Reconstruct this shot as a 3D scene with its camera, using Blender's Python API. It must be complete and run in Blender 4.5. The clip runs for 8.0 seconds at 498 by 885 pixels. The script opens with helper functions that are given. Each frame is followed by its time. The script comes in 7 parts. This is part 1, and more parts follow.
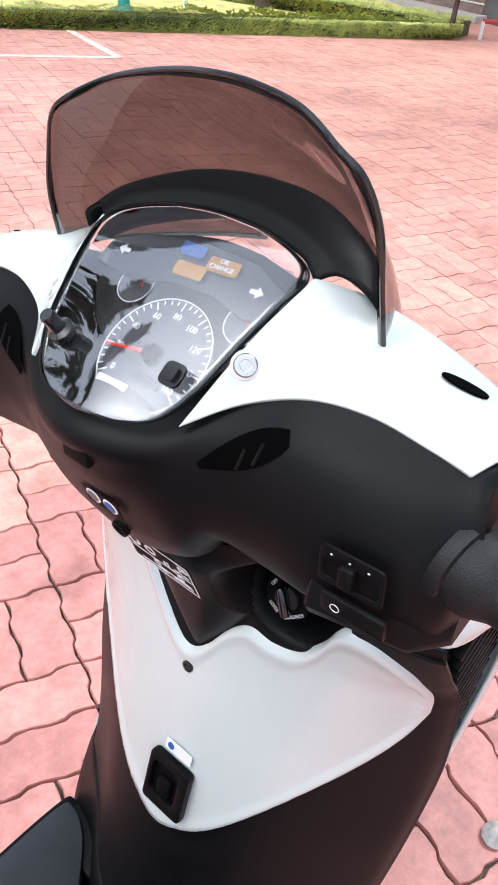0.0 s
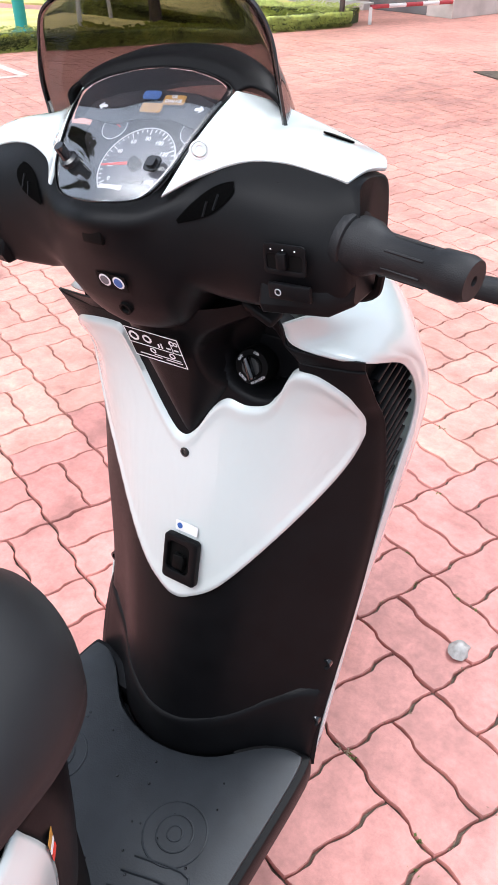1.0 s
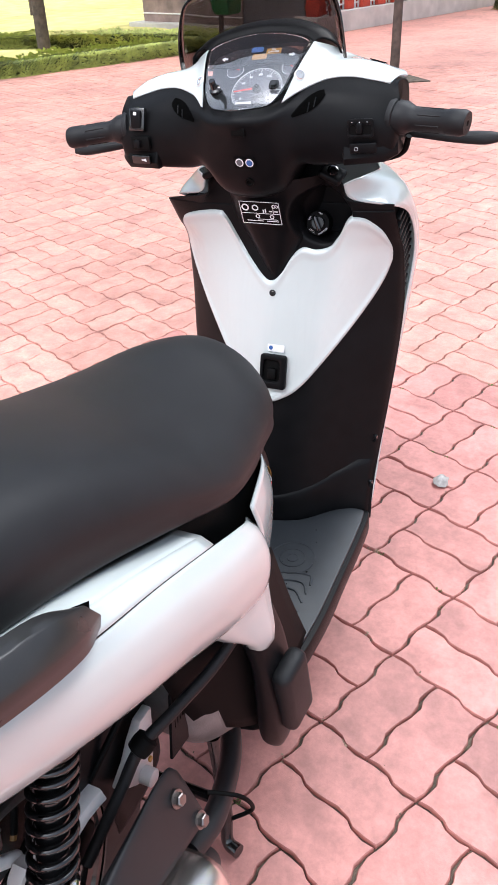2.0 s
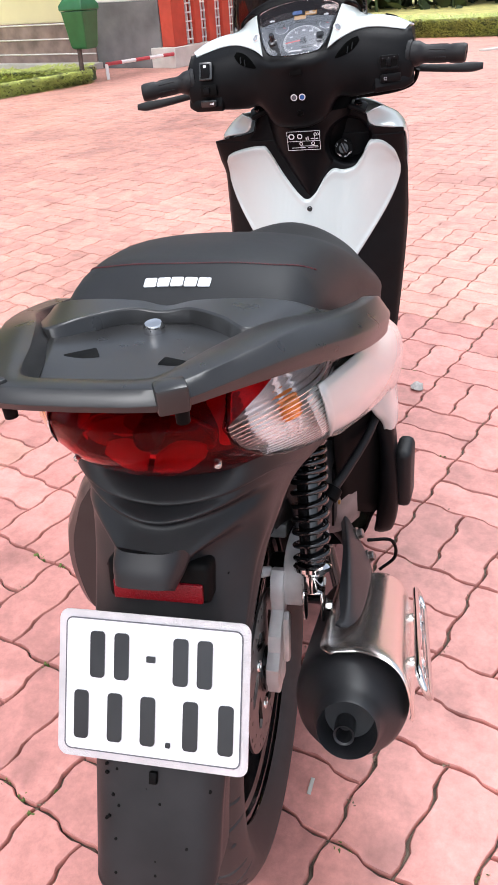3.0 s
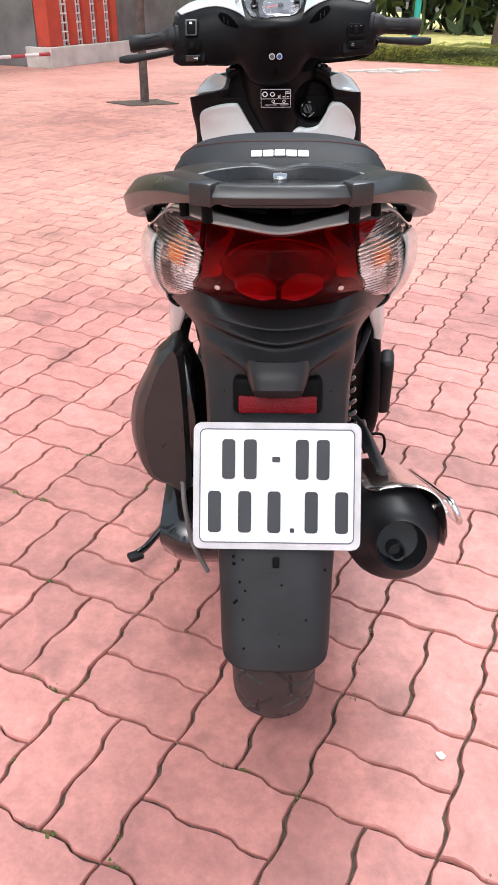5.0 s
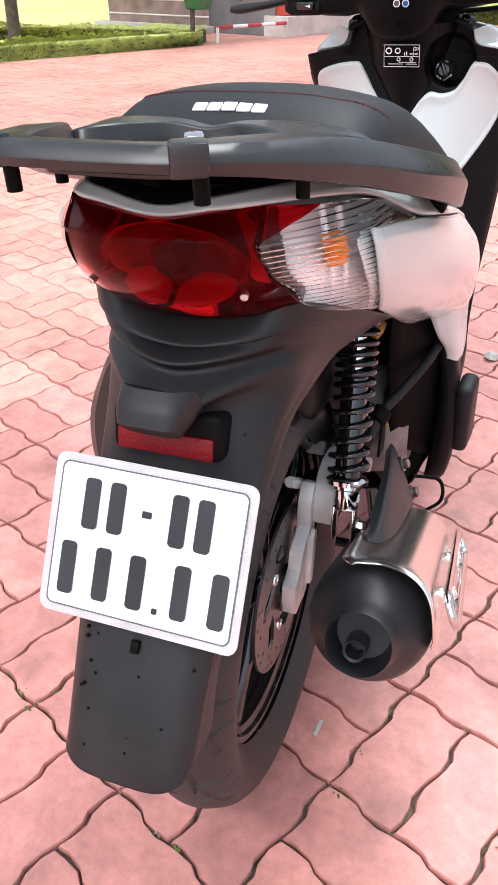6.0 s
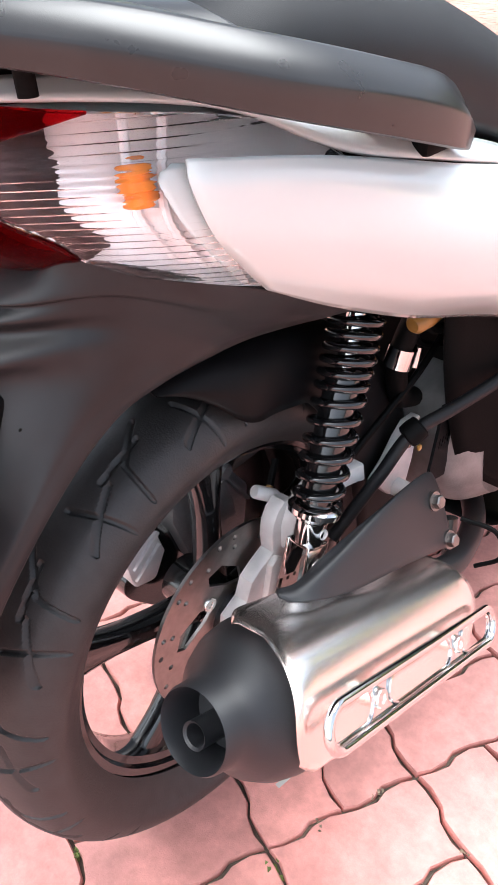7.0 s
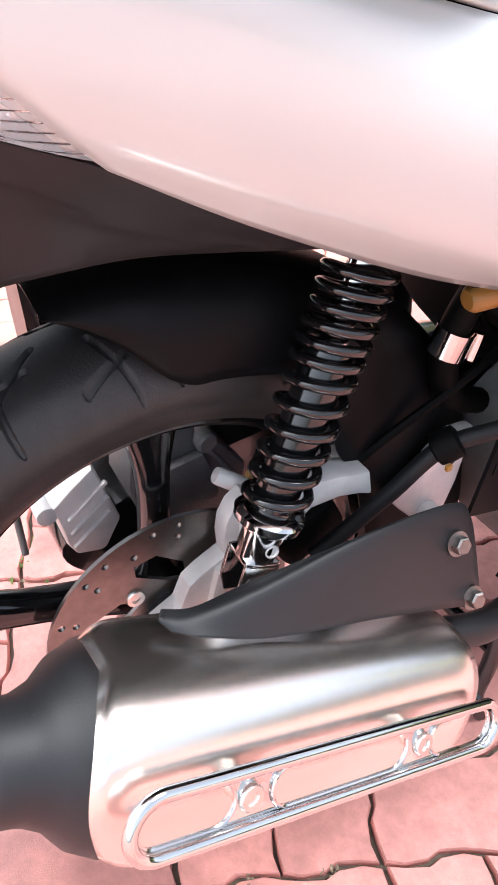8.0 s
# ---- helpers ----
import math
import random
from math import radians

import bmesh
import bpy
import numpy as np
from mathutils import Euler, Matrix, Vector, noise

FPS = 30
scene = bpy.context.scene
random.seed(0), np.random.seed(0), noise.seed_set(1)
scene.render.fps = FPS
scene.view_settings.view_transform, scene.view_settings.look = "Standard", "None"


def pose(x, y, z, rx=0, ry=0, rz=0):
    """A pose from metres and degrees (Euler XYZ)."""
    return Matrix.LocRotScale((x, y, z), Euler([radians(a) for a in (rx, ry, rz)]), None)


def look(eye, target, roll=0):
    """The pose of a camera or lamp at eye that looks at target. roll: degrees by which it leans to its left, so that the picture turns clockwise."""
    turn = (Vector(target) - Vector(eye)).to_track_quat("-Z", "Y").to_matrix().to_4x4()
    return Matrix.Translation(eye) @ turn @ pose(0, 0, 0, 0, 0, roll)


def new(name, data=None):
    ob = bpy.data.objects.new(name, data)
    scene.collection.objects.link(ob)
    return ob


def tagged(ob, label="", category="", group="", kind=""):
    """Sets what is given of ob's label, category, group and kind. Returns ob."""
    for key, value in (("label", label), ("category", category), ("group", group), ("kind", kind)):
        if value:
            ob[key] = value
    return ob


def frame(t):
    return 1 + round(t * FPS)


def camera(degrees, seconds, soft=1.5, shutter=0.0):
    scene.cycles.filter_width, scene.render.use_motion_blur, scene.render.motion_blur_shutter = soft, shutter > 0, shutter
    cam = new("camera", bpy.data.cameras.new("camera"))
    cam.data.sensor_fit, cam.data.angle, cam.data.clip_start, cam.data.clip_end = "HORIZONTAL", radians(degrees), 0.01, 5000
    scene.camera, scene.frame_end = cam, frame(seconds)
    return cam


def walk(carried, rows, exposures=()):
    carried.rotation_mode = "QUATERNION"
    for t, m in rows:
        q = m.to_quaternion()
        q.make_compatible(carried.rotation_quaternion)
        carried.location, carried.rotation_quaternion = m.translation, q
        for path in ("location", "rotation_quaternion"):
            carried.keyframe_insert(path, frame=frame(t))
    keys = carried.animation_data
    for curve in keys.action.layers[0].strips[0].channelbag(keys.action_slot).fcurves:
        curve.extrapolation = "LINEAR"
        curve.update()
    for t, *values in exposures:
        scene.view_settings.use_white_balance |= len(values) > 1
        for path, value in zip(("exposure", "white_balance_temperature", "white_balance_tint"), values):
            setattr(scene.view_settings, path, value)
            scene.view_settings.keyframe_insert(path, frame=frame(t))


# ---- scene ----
cam = camera(38.0, 8.0)
PATH = [
    (0, (0.293, 0.715, 1.307), (-0.662, 1.996, 0.104), 4.9),
    (0.5, (0.39, 0.701, 1.267), (-0.61, 1.964, 0.082), 2.5),
    (1, (0.458, 0.468, 1.262), (-0.403, 1.832, 0.08), -0.5),
    (1.2, (0.482, 0.351, 1.269), (-0.337, 1.746, 0.093), -1.6),
    (2.3, (0.457, -0.361, 1.265), (-0.126, 1.204, 0.164), -3.4),
    (2.5, (0.404, -0.51, 1.263), (-0.107, 1.097, 0.188), -4.0),
    (3, (0.214, -0.676, 1.195), (-0.155, 0.966, 0.114), -4.2),
    (3.5, (0.052, -0.795, 1.16), (-0.137, 0.876, 0.077), -2.3),
    (4, (-0.041, -0.927, 1.137), (-0.035, 0.766, 0.071), -0.3),
    (4.2, (-0.06, -0.967, 1.134), (-0.001, 0.73, 0.077), 0.5),
    (5.3, (0.036, -0.879, 1.093), (-0.086, 0.812, 0.034), 1.2),
    (5.5, (0.101, -0.813, 1.085), (-0.135, 0.859, 0.013), 0.9),
    (6, (0.244, -0.669, 1.05), (-0.291, 0.907, -0.059), -0.3),
    (6.5, (0.335, -0.49, 1.003), (-0.497, 0.917, -0.149), -1.8),
    (7, (0.444, -0.341, 0.976), (-0.646, 0.823, -0.232), -2.4),
    (7.5, (0.487, -0.226, 0.943), (-0.778, 0.696, -0.302), -1.2),
    (8, (0.448, -0.112, 0.873), (-0.88, 0.667, -0.404), -0.2),
]
walk(cam, [(t, look(eye, target, roll)) for t, eye, target, roll in PATH], [(0.0, 1.12, 5850, 8), (1.0, 1.24, 5850, 9), (2.5, 1.20, 5900, 9), (4.0, 1.02, 6050, 8), (5.5, 1.04, 6050, 8), (6.0, 1.26, 6000, 9), (7.0, 1.91, 6000, 8), (8.0, 1.83, 6050, 9)])


# ---- world, sun, exposure ----
world = bpy.data.worlds.new("sky")
scene.world = world
world.use_nodes = True
wn = world.node_tree
sky = wn.nodes.new("ShaderNodeTexSky")
sky.sky_type, sky.sun_disc = "NISHITA", False
sky.sun_elevation, sky.sun_rotation = radians(58), radians(200)
sky.air_density, sky.dust_density, sky.ozone_density = 1.0, 4.5, 1.0
bg = wn.nodes["Background"]
bg.inputs["Strength"].default_value = 0.13
haze = wn.nodes.new("ShaderNodeHueSaturation")
haze.inputs["Saturation"].default_value = 0.4
wn.links.new(sky.outputs["Color"], haze.inputs["Color"])
wn.links.new(haze.outputs["Color"], bg.inputs["Color"])
sun_data = bpy.data.lights.new("sun", "SUN")
sun_data.energy, sun_data.angle, sun_data.color = 1.3, radians(30), (1.0, 0.96, 0.91)
sun = new("sun", sun_data)
sun.matrix_world = pose(0, 0, 8, 32, 0, 160)


# ---- materials ----
def mat(name, color, rough=0.5, metal=0.0, vary=0.12, scale=30.0, bump=0.0, bscale=300.0, coat=0.0, spec=0.5, rvary=0.0):
    m = bpy.data.materials.new(name)
    m.use_nodes = True
    nt = m.node_tree
    b = nt.nodes["Principled BSDF"]
    b.inputs["Roughness"].default_value = rough
    b.inputs["Metallic"].default_value = metal
    b.inputs["Coat Weight"].default_value = coat
    b.inputs["Coat Roughness"].default_value = 0.06
    b.inputs["Specular IOR Level"].default_value = spec
    tc = nt.nodes.new("ShaderNodeTexCoord")
    n1 = nt.nodes.new("ShaderNodeTexNoise")
    n1.inputs["Scale"].default_value = scale
    n1.inputs["Detail"].default_value = 6
    nt.links.new(tc.outputs["Object"], n1.inputs["Vector"])
    ramp = nt.nodes.new("ShaderNodeValToRGB")
    c = Vector(color)
    lo, hi = c * (1 - vary), c * (1 + vary)
    ramp.color_ramp.elements[0].color = (*lo, 1)
    ramp.color_ramp.elements[1].color = (*[min(1, v) for v in hi], 1)
    ramp.color_ramp.elements[0].position, ramp.color_ramp.elements[1].position = 0.3, 0.7
    nt.links.new(n1.outputs["Fac"], ramp.inputs["Fac"])
    nt.links.new(ramp.outputs["Color"], b.inputs["Base Color"])
    if rvary:
        mr = nt.nodes.new("ShaderNodeMapRange")
        mr.inputs["To Min"].default_value, mr.inputs["To Max"].default_value = rough - rvary, rough + rvary
        nt.links.new(n1.outputs["Fac"], mr.inputs["Value"])
        nt.links.new(mr.outputs["Result"], b.inputs["Roughness"])
    if bump:
        n2 = nt.nodes.new("ShaderNodeTexNoise")
        n2.inputs["Scale"].default_value = bscale
        n2.inputs["Detail"].default_value = 4
        nt.links.new(tc.outputs["Object"], n2.inputs["Vector"])
        bp = nt.nodes.new("ShaderNodeBump")
        bp.inputs["Strength"].default_value = bump
        bp.inputs["Distance"].default_value = 0.002
        nt.links.new(n2.outputs["Fac"], bp.inputs["Height"])
        nt.links.new(bp.outputs["Normal"], b.inputs["Normal"])
    return m


def glass(name, color, rough=0.0, ior=1.45, through_=1.0):
    m = bpy.data.materials.new(name)
    m.use_nodes = True
    nt = m.node_tree
    b = nt.nodes["Principled BSDF"]
    b.inputs["Base Color"].default_value = (*color, 1)
    b.inputs["Roughness"].default_value = rough
    b.inputs["Transmission Weight"].default_value = through_
    b.inputs["IOR"].default_value = ior
    return m


BLACK = mat("black textured plastic", (0.0045, 0.0046, 0.0052), 0.42, bump=0.10, bscale=1500, vary=0.2, rvary=0.06, spec=0.11)
DUSTY = mat("dusty black plastic", (0.0165, 0.0162, 0.0172), 0.42, bump=0.06, bscale=1800, vary=0.25, scale=18, rvary=0.07, spec=0.26)
DARK = mat("dark cavity plastic", (0.0030, 0.0030, 0.0030), 0.6, bump=0.1, spec=0.08)
# near-black colour that stands for the shade inside openings
OPENING_SHADE = mat("painted shade of an opening", (0.0012, 0.0012, 0.0012), 0.8, spec=0.02)
CASE = mat("dark cast case", (0.150, 0.146, 0.148), 0.5, metal=0.3, bump=0.4, bscale=300, vary=0.25, scale=25)
GLOSS = mat("gloss black paint", (0.006, 0.006, 0.0065), 0.16, coat=0.5)
WHITE = mat("white pearl paint", (0.548, 0.592, 0.580), 0.22, vary=0.02, scale=8, coat=0.7)
SEAT = mat("black vinyl", (0.0095, 0.0098, 0.0112), 0.56, spec=0.30, bump=0.12, bscale=1600, vary=0.15)
RAIL = mat("grey cast plastic", (0.019, 0.0185, 0.0185), 0.29, bump=0.03, bscale=2200, vary=0.15, rvary=0.05)
RUBBER = mat("tyre rubber", (0.023, 0.0215, 0.021), 0.52, bump=0.2, bscale=500, vary=0.3, scale=60, rvary=0.08)
GRIP = mat("grip rubber", (0.0085, 0.0085, 0.0095), 0.5, bump=0.25, bscale=900, spec=0.28)
MAT = mat("floor mat rubber", (0.022, 0.025, 0.029), 0.5, bump=0.15, bscale=400, vary=0.2, rvary=0.08)
STEEL = mat("brushed stainless steel", (0.86, 0.815, 0.775), 0.26, metal=1.0, vary=0.015, scale=12)
CHROME = mat("chrome", (0.66, 0.65, 0.645), 0.09, metal=1.0, vary=0.03)
ALU = mat("cast aluminium", (0.70, 0.672, 0.655), 0.46, metal=0.15, bump=0.15, bscale=600, vary=0.12)
DISC = mat("ground steel", (0.24, 0.22, 0.21), 0.36, metal=1.0, vary=0.12, scale=90)
CAST = mat("dull cast alloy", (0.23, 0.225, 0.22), 0.5, metal=0.4, bump=0.3, bscale=300, vary=0.25, scale=25)
MUFF = mat("heatproof dark paint", (0.010, 0.0105, 0.0125), 0.5, bump=0.12, bscale=900)
SILVER_SCREW = mat("zinc screw", (0.7, 0.69, 0.66), 0.25, metal=1.0)
PLATE = mat("plate white", (0.68, 0.675, 0.69), 0.3, vary=0.02)
PLATE_RIM = mat("embossed plate border", (0.58, 0.57, 0.58), 0.3, metal=0.4, bump=0.8, bscale=700)
INK = mat("glossy dark digits", (0.02, 0.02, 0.022), 0.2)
PRINT = mat("white print", (0.75, 0.75, 0.76), 0.5, vary=0.02)
BLUE = mat("blue print", (0.03, 0.10, 0.32), 0.5)
AMBERP = mat("amber print", (0.45, 0.22, 0.03), 0.5)
REDP = mat("red needle", (0.75, 0.05, 0.03), 0.4)
THREAD = mat("dark red thread", (0.10, 0.015, 0.02), 0.7)
DIAL = mat("dial face", (0.030, 0.030, 0.034), 0.4)
DIAL_GREY = mat("dial disc", (0.10, 0.10, 0.115), 0.4)
AMBER = mat("amber bulb", (0.90, 0.27, 0.035), 0.2)
ORANGE = mat("amber plastic", (0.34, 0.17, 0.04), 0.35)
RED_REFL = mat("red reflector", (0.15, 0.002, 0.006), 0.3, bump=0.7, bscale=420, spec=0.25)
REDLENS = glass("red lens", (0.57, 0.005, 0.010), 0.02, 1.16, through_=0.97)
CLEAR = glass("clear ribbed lens", (0.99, 0.985, 0.985), 0.01, 1.2)
LAMPBACK = mat("silvered lamp back", (0.95, 0.94, 0.94), 0.25, metal=0.12, bump=0.35, bscale=120)
REDBACK = mat("silvered red lamp bowl", (0.40, 0.29, 0.27), 0.26, metal=0.6, bump=0.8, bscale=70, vary=0.35, scale=45)
SMOKE = glass("smoked acrylic", (0.185, 0.16, 0.155), 0.0, 1.3)
GAUGE = glass("gauge window", (0.95, 0.95, 0.97), 0.0, 1.95)
REDFRAME = mat("dark red lamp wall", (0.055, 0.03, 0.03), 0.4, metal=0.3, vary=0.2, scale=40)


# ---- shape tools ----
def crom(points, n, closed=False):
    p = np.array(points, float)
    m = len(p)
    if not closed:
        p = np.vstack([2 * p[0] - p[1], p, 2 * p[-1] - p[-2]])
    segs = m if closed else m - 1
    out = []
    for s in np.linspace(0, segs, n, endpoint=not closed):
        i = min(int(s), segs - 1)
        f = s - i
        a, b, c, d = (p[[(i - 1) % m, i % m, (i + 1) % m, (i + 2) % m]] if closed else p[i:i + 4])
        out.append(0.5 * (2 * b + (c - a) * f + (2 * a - 5 * b + 4 * c - d) * f * f + (3 * b - a - 3 * c + d) * f ** 3))
    return np.array(out)


def surf(rows, nu, nv, closed=False):
    """A smooth grid through a small cage of control rows."""
    g = np.array([crom(r, nu, closed) for r in rows])
    return np.ascontiguousarray(np.array([crom(g[:, k], nv) for k in range(nu)]).transpose(1, 0, 2))


def grid(g, closed=False, cap=False):
    nv, nu = g.shape[:2]
    verts = [tuple(v) for v in g.reshape(-1, 3)]
    faces = []
    for j in range(nv - 1):
        for i in range(nu if closed else nu - 1):
            k = (i + 1) % nu
            faces.append((j * nu + i, j * nu + k, (j + 1) * nu + k, (j + 1) * nu + i))
    if cap:
        faces.append(tuple(reversed(range(nu))))
        faces.append(tuple((nv - 1) * nu + i for i in range(nu)))
    return verts, faces


def merge(*shapes):
    verts, faces = [], []
    for v, f in shapes:
        k = len(verts)
        verts += [tuple(p) for p in v]
        faces += [tuple(i + k for i in face) for face in f]
    return verts, faces


def moved(shape, m):
    return [tuple(m @ Vector(p)) for p in shape[0]], shape[1]


def flip(shape):
    return [(-p[0], p[1], p[2]) for p in shape[0]], [tuple(reversed(f)) for f in shape[1]]


def mirror_rows(rows):
    """Rows that run from the middle line outwards become full rows from side to side."""
    return [[(-x, y, z) for x, y, z in reversed(r[1:])] + list(r) for r in rows]


def axes_of(way):
    w = Vector(way).normalized()
    u = w.orthogonal().normalized()
    return u, w.cross(u), w


def tube(points, r, n=10, res=0, closed=False):
    p = crom(points, res, closed) if res else np.array(points, float)
    m = len(p)
    rr = r if hasattr(r, "__len__") else [r] * m
    if len(rr) != m:
        rr = np.interp(np.linspace(0, 1, m), np.linspace(0, 1, len(rr)), rr)
    rings = []
    u = None
    for i in range(m):
        a, b = (p[(i - 1) % m], p[(i + 1) % m]) if closed else (p[max(i - 1, 0)], p[min(i + 1, m - 1)])
        w = Vector(b - a).normalized()
        u = (u - w * u.dot(w)).normalized() if u else w.orthogonal().normalized()
        v = w.cross(u)
        rings.append([tuple(Vector(p[i]) + float(rr[i]) * (math.cos(t) * u + math.sin(t) * v)) for t in np.linspace(0, 2 * math.pi, n, endpoint=False)])
    if closed:
        rings.append(rings[0])
    return grid(np.array(rings), True, not closed)


def lathe(profile, at, way, n=32, close=True):
    """profile: (radius, distance along way) from one end to the other."""
    u, v, w = axes_of(way)
    o = Vector(at)
    rings = [[tuple(o + w * h + max(r, 1e-4) * (math.cos(t) * u + math.sin(t) * v)) for t in np.linspace(0, 2 * math.pi, n, endpoint=False)] for r, h in profile]
    return grid(np.array(rings), True, close)


def rbox(sx, sy, sz, m=None, bevel=0.004, seg=2):
    bm = bmesh.new()
    bmesh.ops.create_cube(bm, size=1.0)
    bmesh.ops.scale(bm, vec=(sx, sy, sz), verts=bm.verts)
    if bevel:
        bmesh.ops.bevel(bm, geom=bm.edges[:], offset=min(bevel, 0.45 * min(sx, sy, sz)), segments=seg, affect="EDGES", profile=0.5)
    bm.verts.index_update()
    out = [tuple(v.co) for v in bm.verts], [tuple(v.index for v in f.verts) for f in bm.faces]
    bm.free()
    return moved(out, m) if m else out


def slab(outline, depth, m=None, holes=(), bevel=0.0):
    """A plate with an outline in x, y and a thickness from z = 0 to depth, with holes through it."""
    bm = bmesh.new()
    edges = []
    for loop in (outline, *holes):
        vs = [bm.verts.new((x, y, 0)) for x, y in loop]
        edges += [bm.edges.new((vs[i], vs[(i + 1) % len(vs)])) for i in range(len(vs))]
    if holes:
        bmesh.ops.triangle_fill(bm, use_beauty=True, use_dissolve=False, edges=edges)
    else:
        bm.faces.new(bm.verts[:])
    bmesh.ops.recalc_face_normals(bm, faces=bm.faces[:])
    ext = bmesh.ops.extrude_face_region(bm, geom=bm.faces[:])
    bmesh.ops.translate(bm, vec=(0, 0, depth), verts=[e for e in ext["geom"] if isinstance(e, bmesh.types.BMVert)])
    bmesh.ops.recalc_face_normals(bm, faces=bm.faces[:])
    if bevel:
        sharp = [e for e in bm.edges if len(e.link_faces) == 2 and e.calc_face_angle(0) > 1.2]
        bmesh.ops.bevel(bm, geom=sharp, offset=bevel, segments=2, affect="EDGES", profile=0.5)
    bm.verts.index_update()
    out = [tuple(v.co) for v in bm.verts], [tuple(v.index for v in f.verts) for f in bm.faces]
    bm.free()
    return moved(out, m) if m else out


def round_rect(w, h, r, n=5):
    pts = []
    for cx, cy, a in ((w / 2 - r, h / 2 - r, 0), (-w / 2 + r, h / 2 - r, 90), (-w / 2 + r, -h / 2 + r, 180), (w / 2 - r, -h / 2 + r, 270)):
        pts += [(cx + r * math.cos(radians(a + 90 * k / n)), cy + r * math.sin(radians(a + 90 * k / n))) for k in range(n + 1)]
    return pts


def ring2d(r, n=24, cx=0.0, cy=0.0, ry=None):
    return [(cx + r * math.cos(2 * math.pi * k / n), cy + (ry or r) * math.sin(2 * math.pi * k / n)) for k in range(n)]


def basis(o, x, y):
    """A pose with its origin at o, its x axis along x and its y axis near y."""
    x = Vector(x).normalized()
    z = x.cross(Vector(y)).normalized()
    y = z.cross(x)
    m = Matrix((x, y, z)).transposed().to_4x4()
    m.translation = o
    return m


def part(name, shape, material, parent=None, label="", thick=0.0, off=-1.0, sharp=38, bevel=0.0):
    me = bpy.data.meshes.new(name)
    me.from_pydata([tuple(v) for v in shape[0]], [], [tuple(f) for f in shape[1]])
    bm = bmesh.new()
    bm.from_mesh(me)
    bmesh.ops.remove_doubles(bm, verts=bm.verts, dist=1e-6)
    bmesh.ops.recalc_face_normals(bm, faces=bm.faces)
    bm.to_mesh(me)
    bm.free()
    me.materials.append(material)
    me.shade_smooth()
    me.set_sharp_from_angle(angle=radians(sharp))
    ob = new(name, me)
    if parent:
        ob.parent = parent
    if label:
        ob["label"] = label
    if thick:
        mod = ob.modifiers.new("thickness", "SOLIDIFY")
        mod.thickness, mod.offset = thick, off
    if bevel:
        mod = ob.modifiers.new("edge", "BEVEL")
        mod.width, mod.segments, mod.limit_method, mod.angle_limit = bevel, 2, "ANGLE", radians(50)
    return ob


def thing(name, label, category, m=None, group="", kind=""):
    ob = new(name)
    ob.empty_display_size = 0.1
    if m:
        ob.matrix_world = m
    return tagged(ob, label, category, group, kind)


def words(name, text, size, m, material, parent, align="CENTER", depth=0.0003):
    """Writing with the built-in font, turned into a mesh."""
    cu = bpy.data.curves.new(name, "FONT")
    cu.body, cu.size, cu.align_x, cu.align_y, cu.extrude = text, size, align, "CENTER", depth
    tmp = new(name, cu)
    me = bpy.data.meshes.new_from_object(tmp.evaluated_get(bpy.context.evaluated_depsgraph_get()))
    bpy.data.objects.remove(tmp)
    me.transform(m)
    me.materials.clear()
    me.materials.append(material)
    ob = new(name, me)
    ob.parent = parent
    return ob


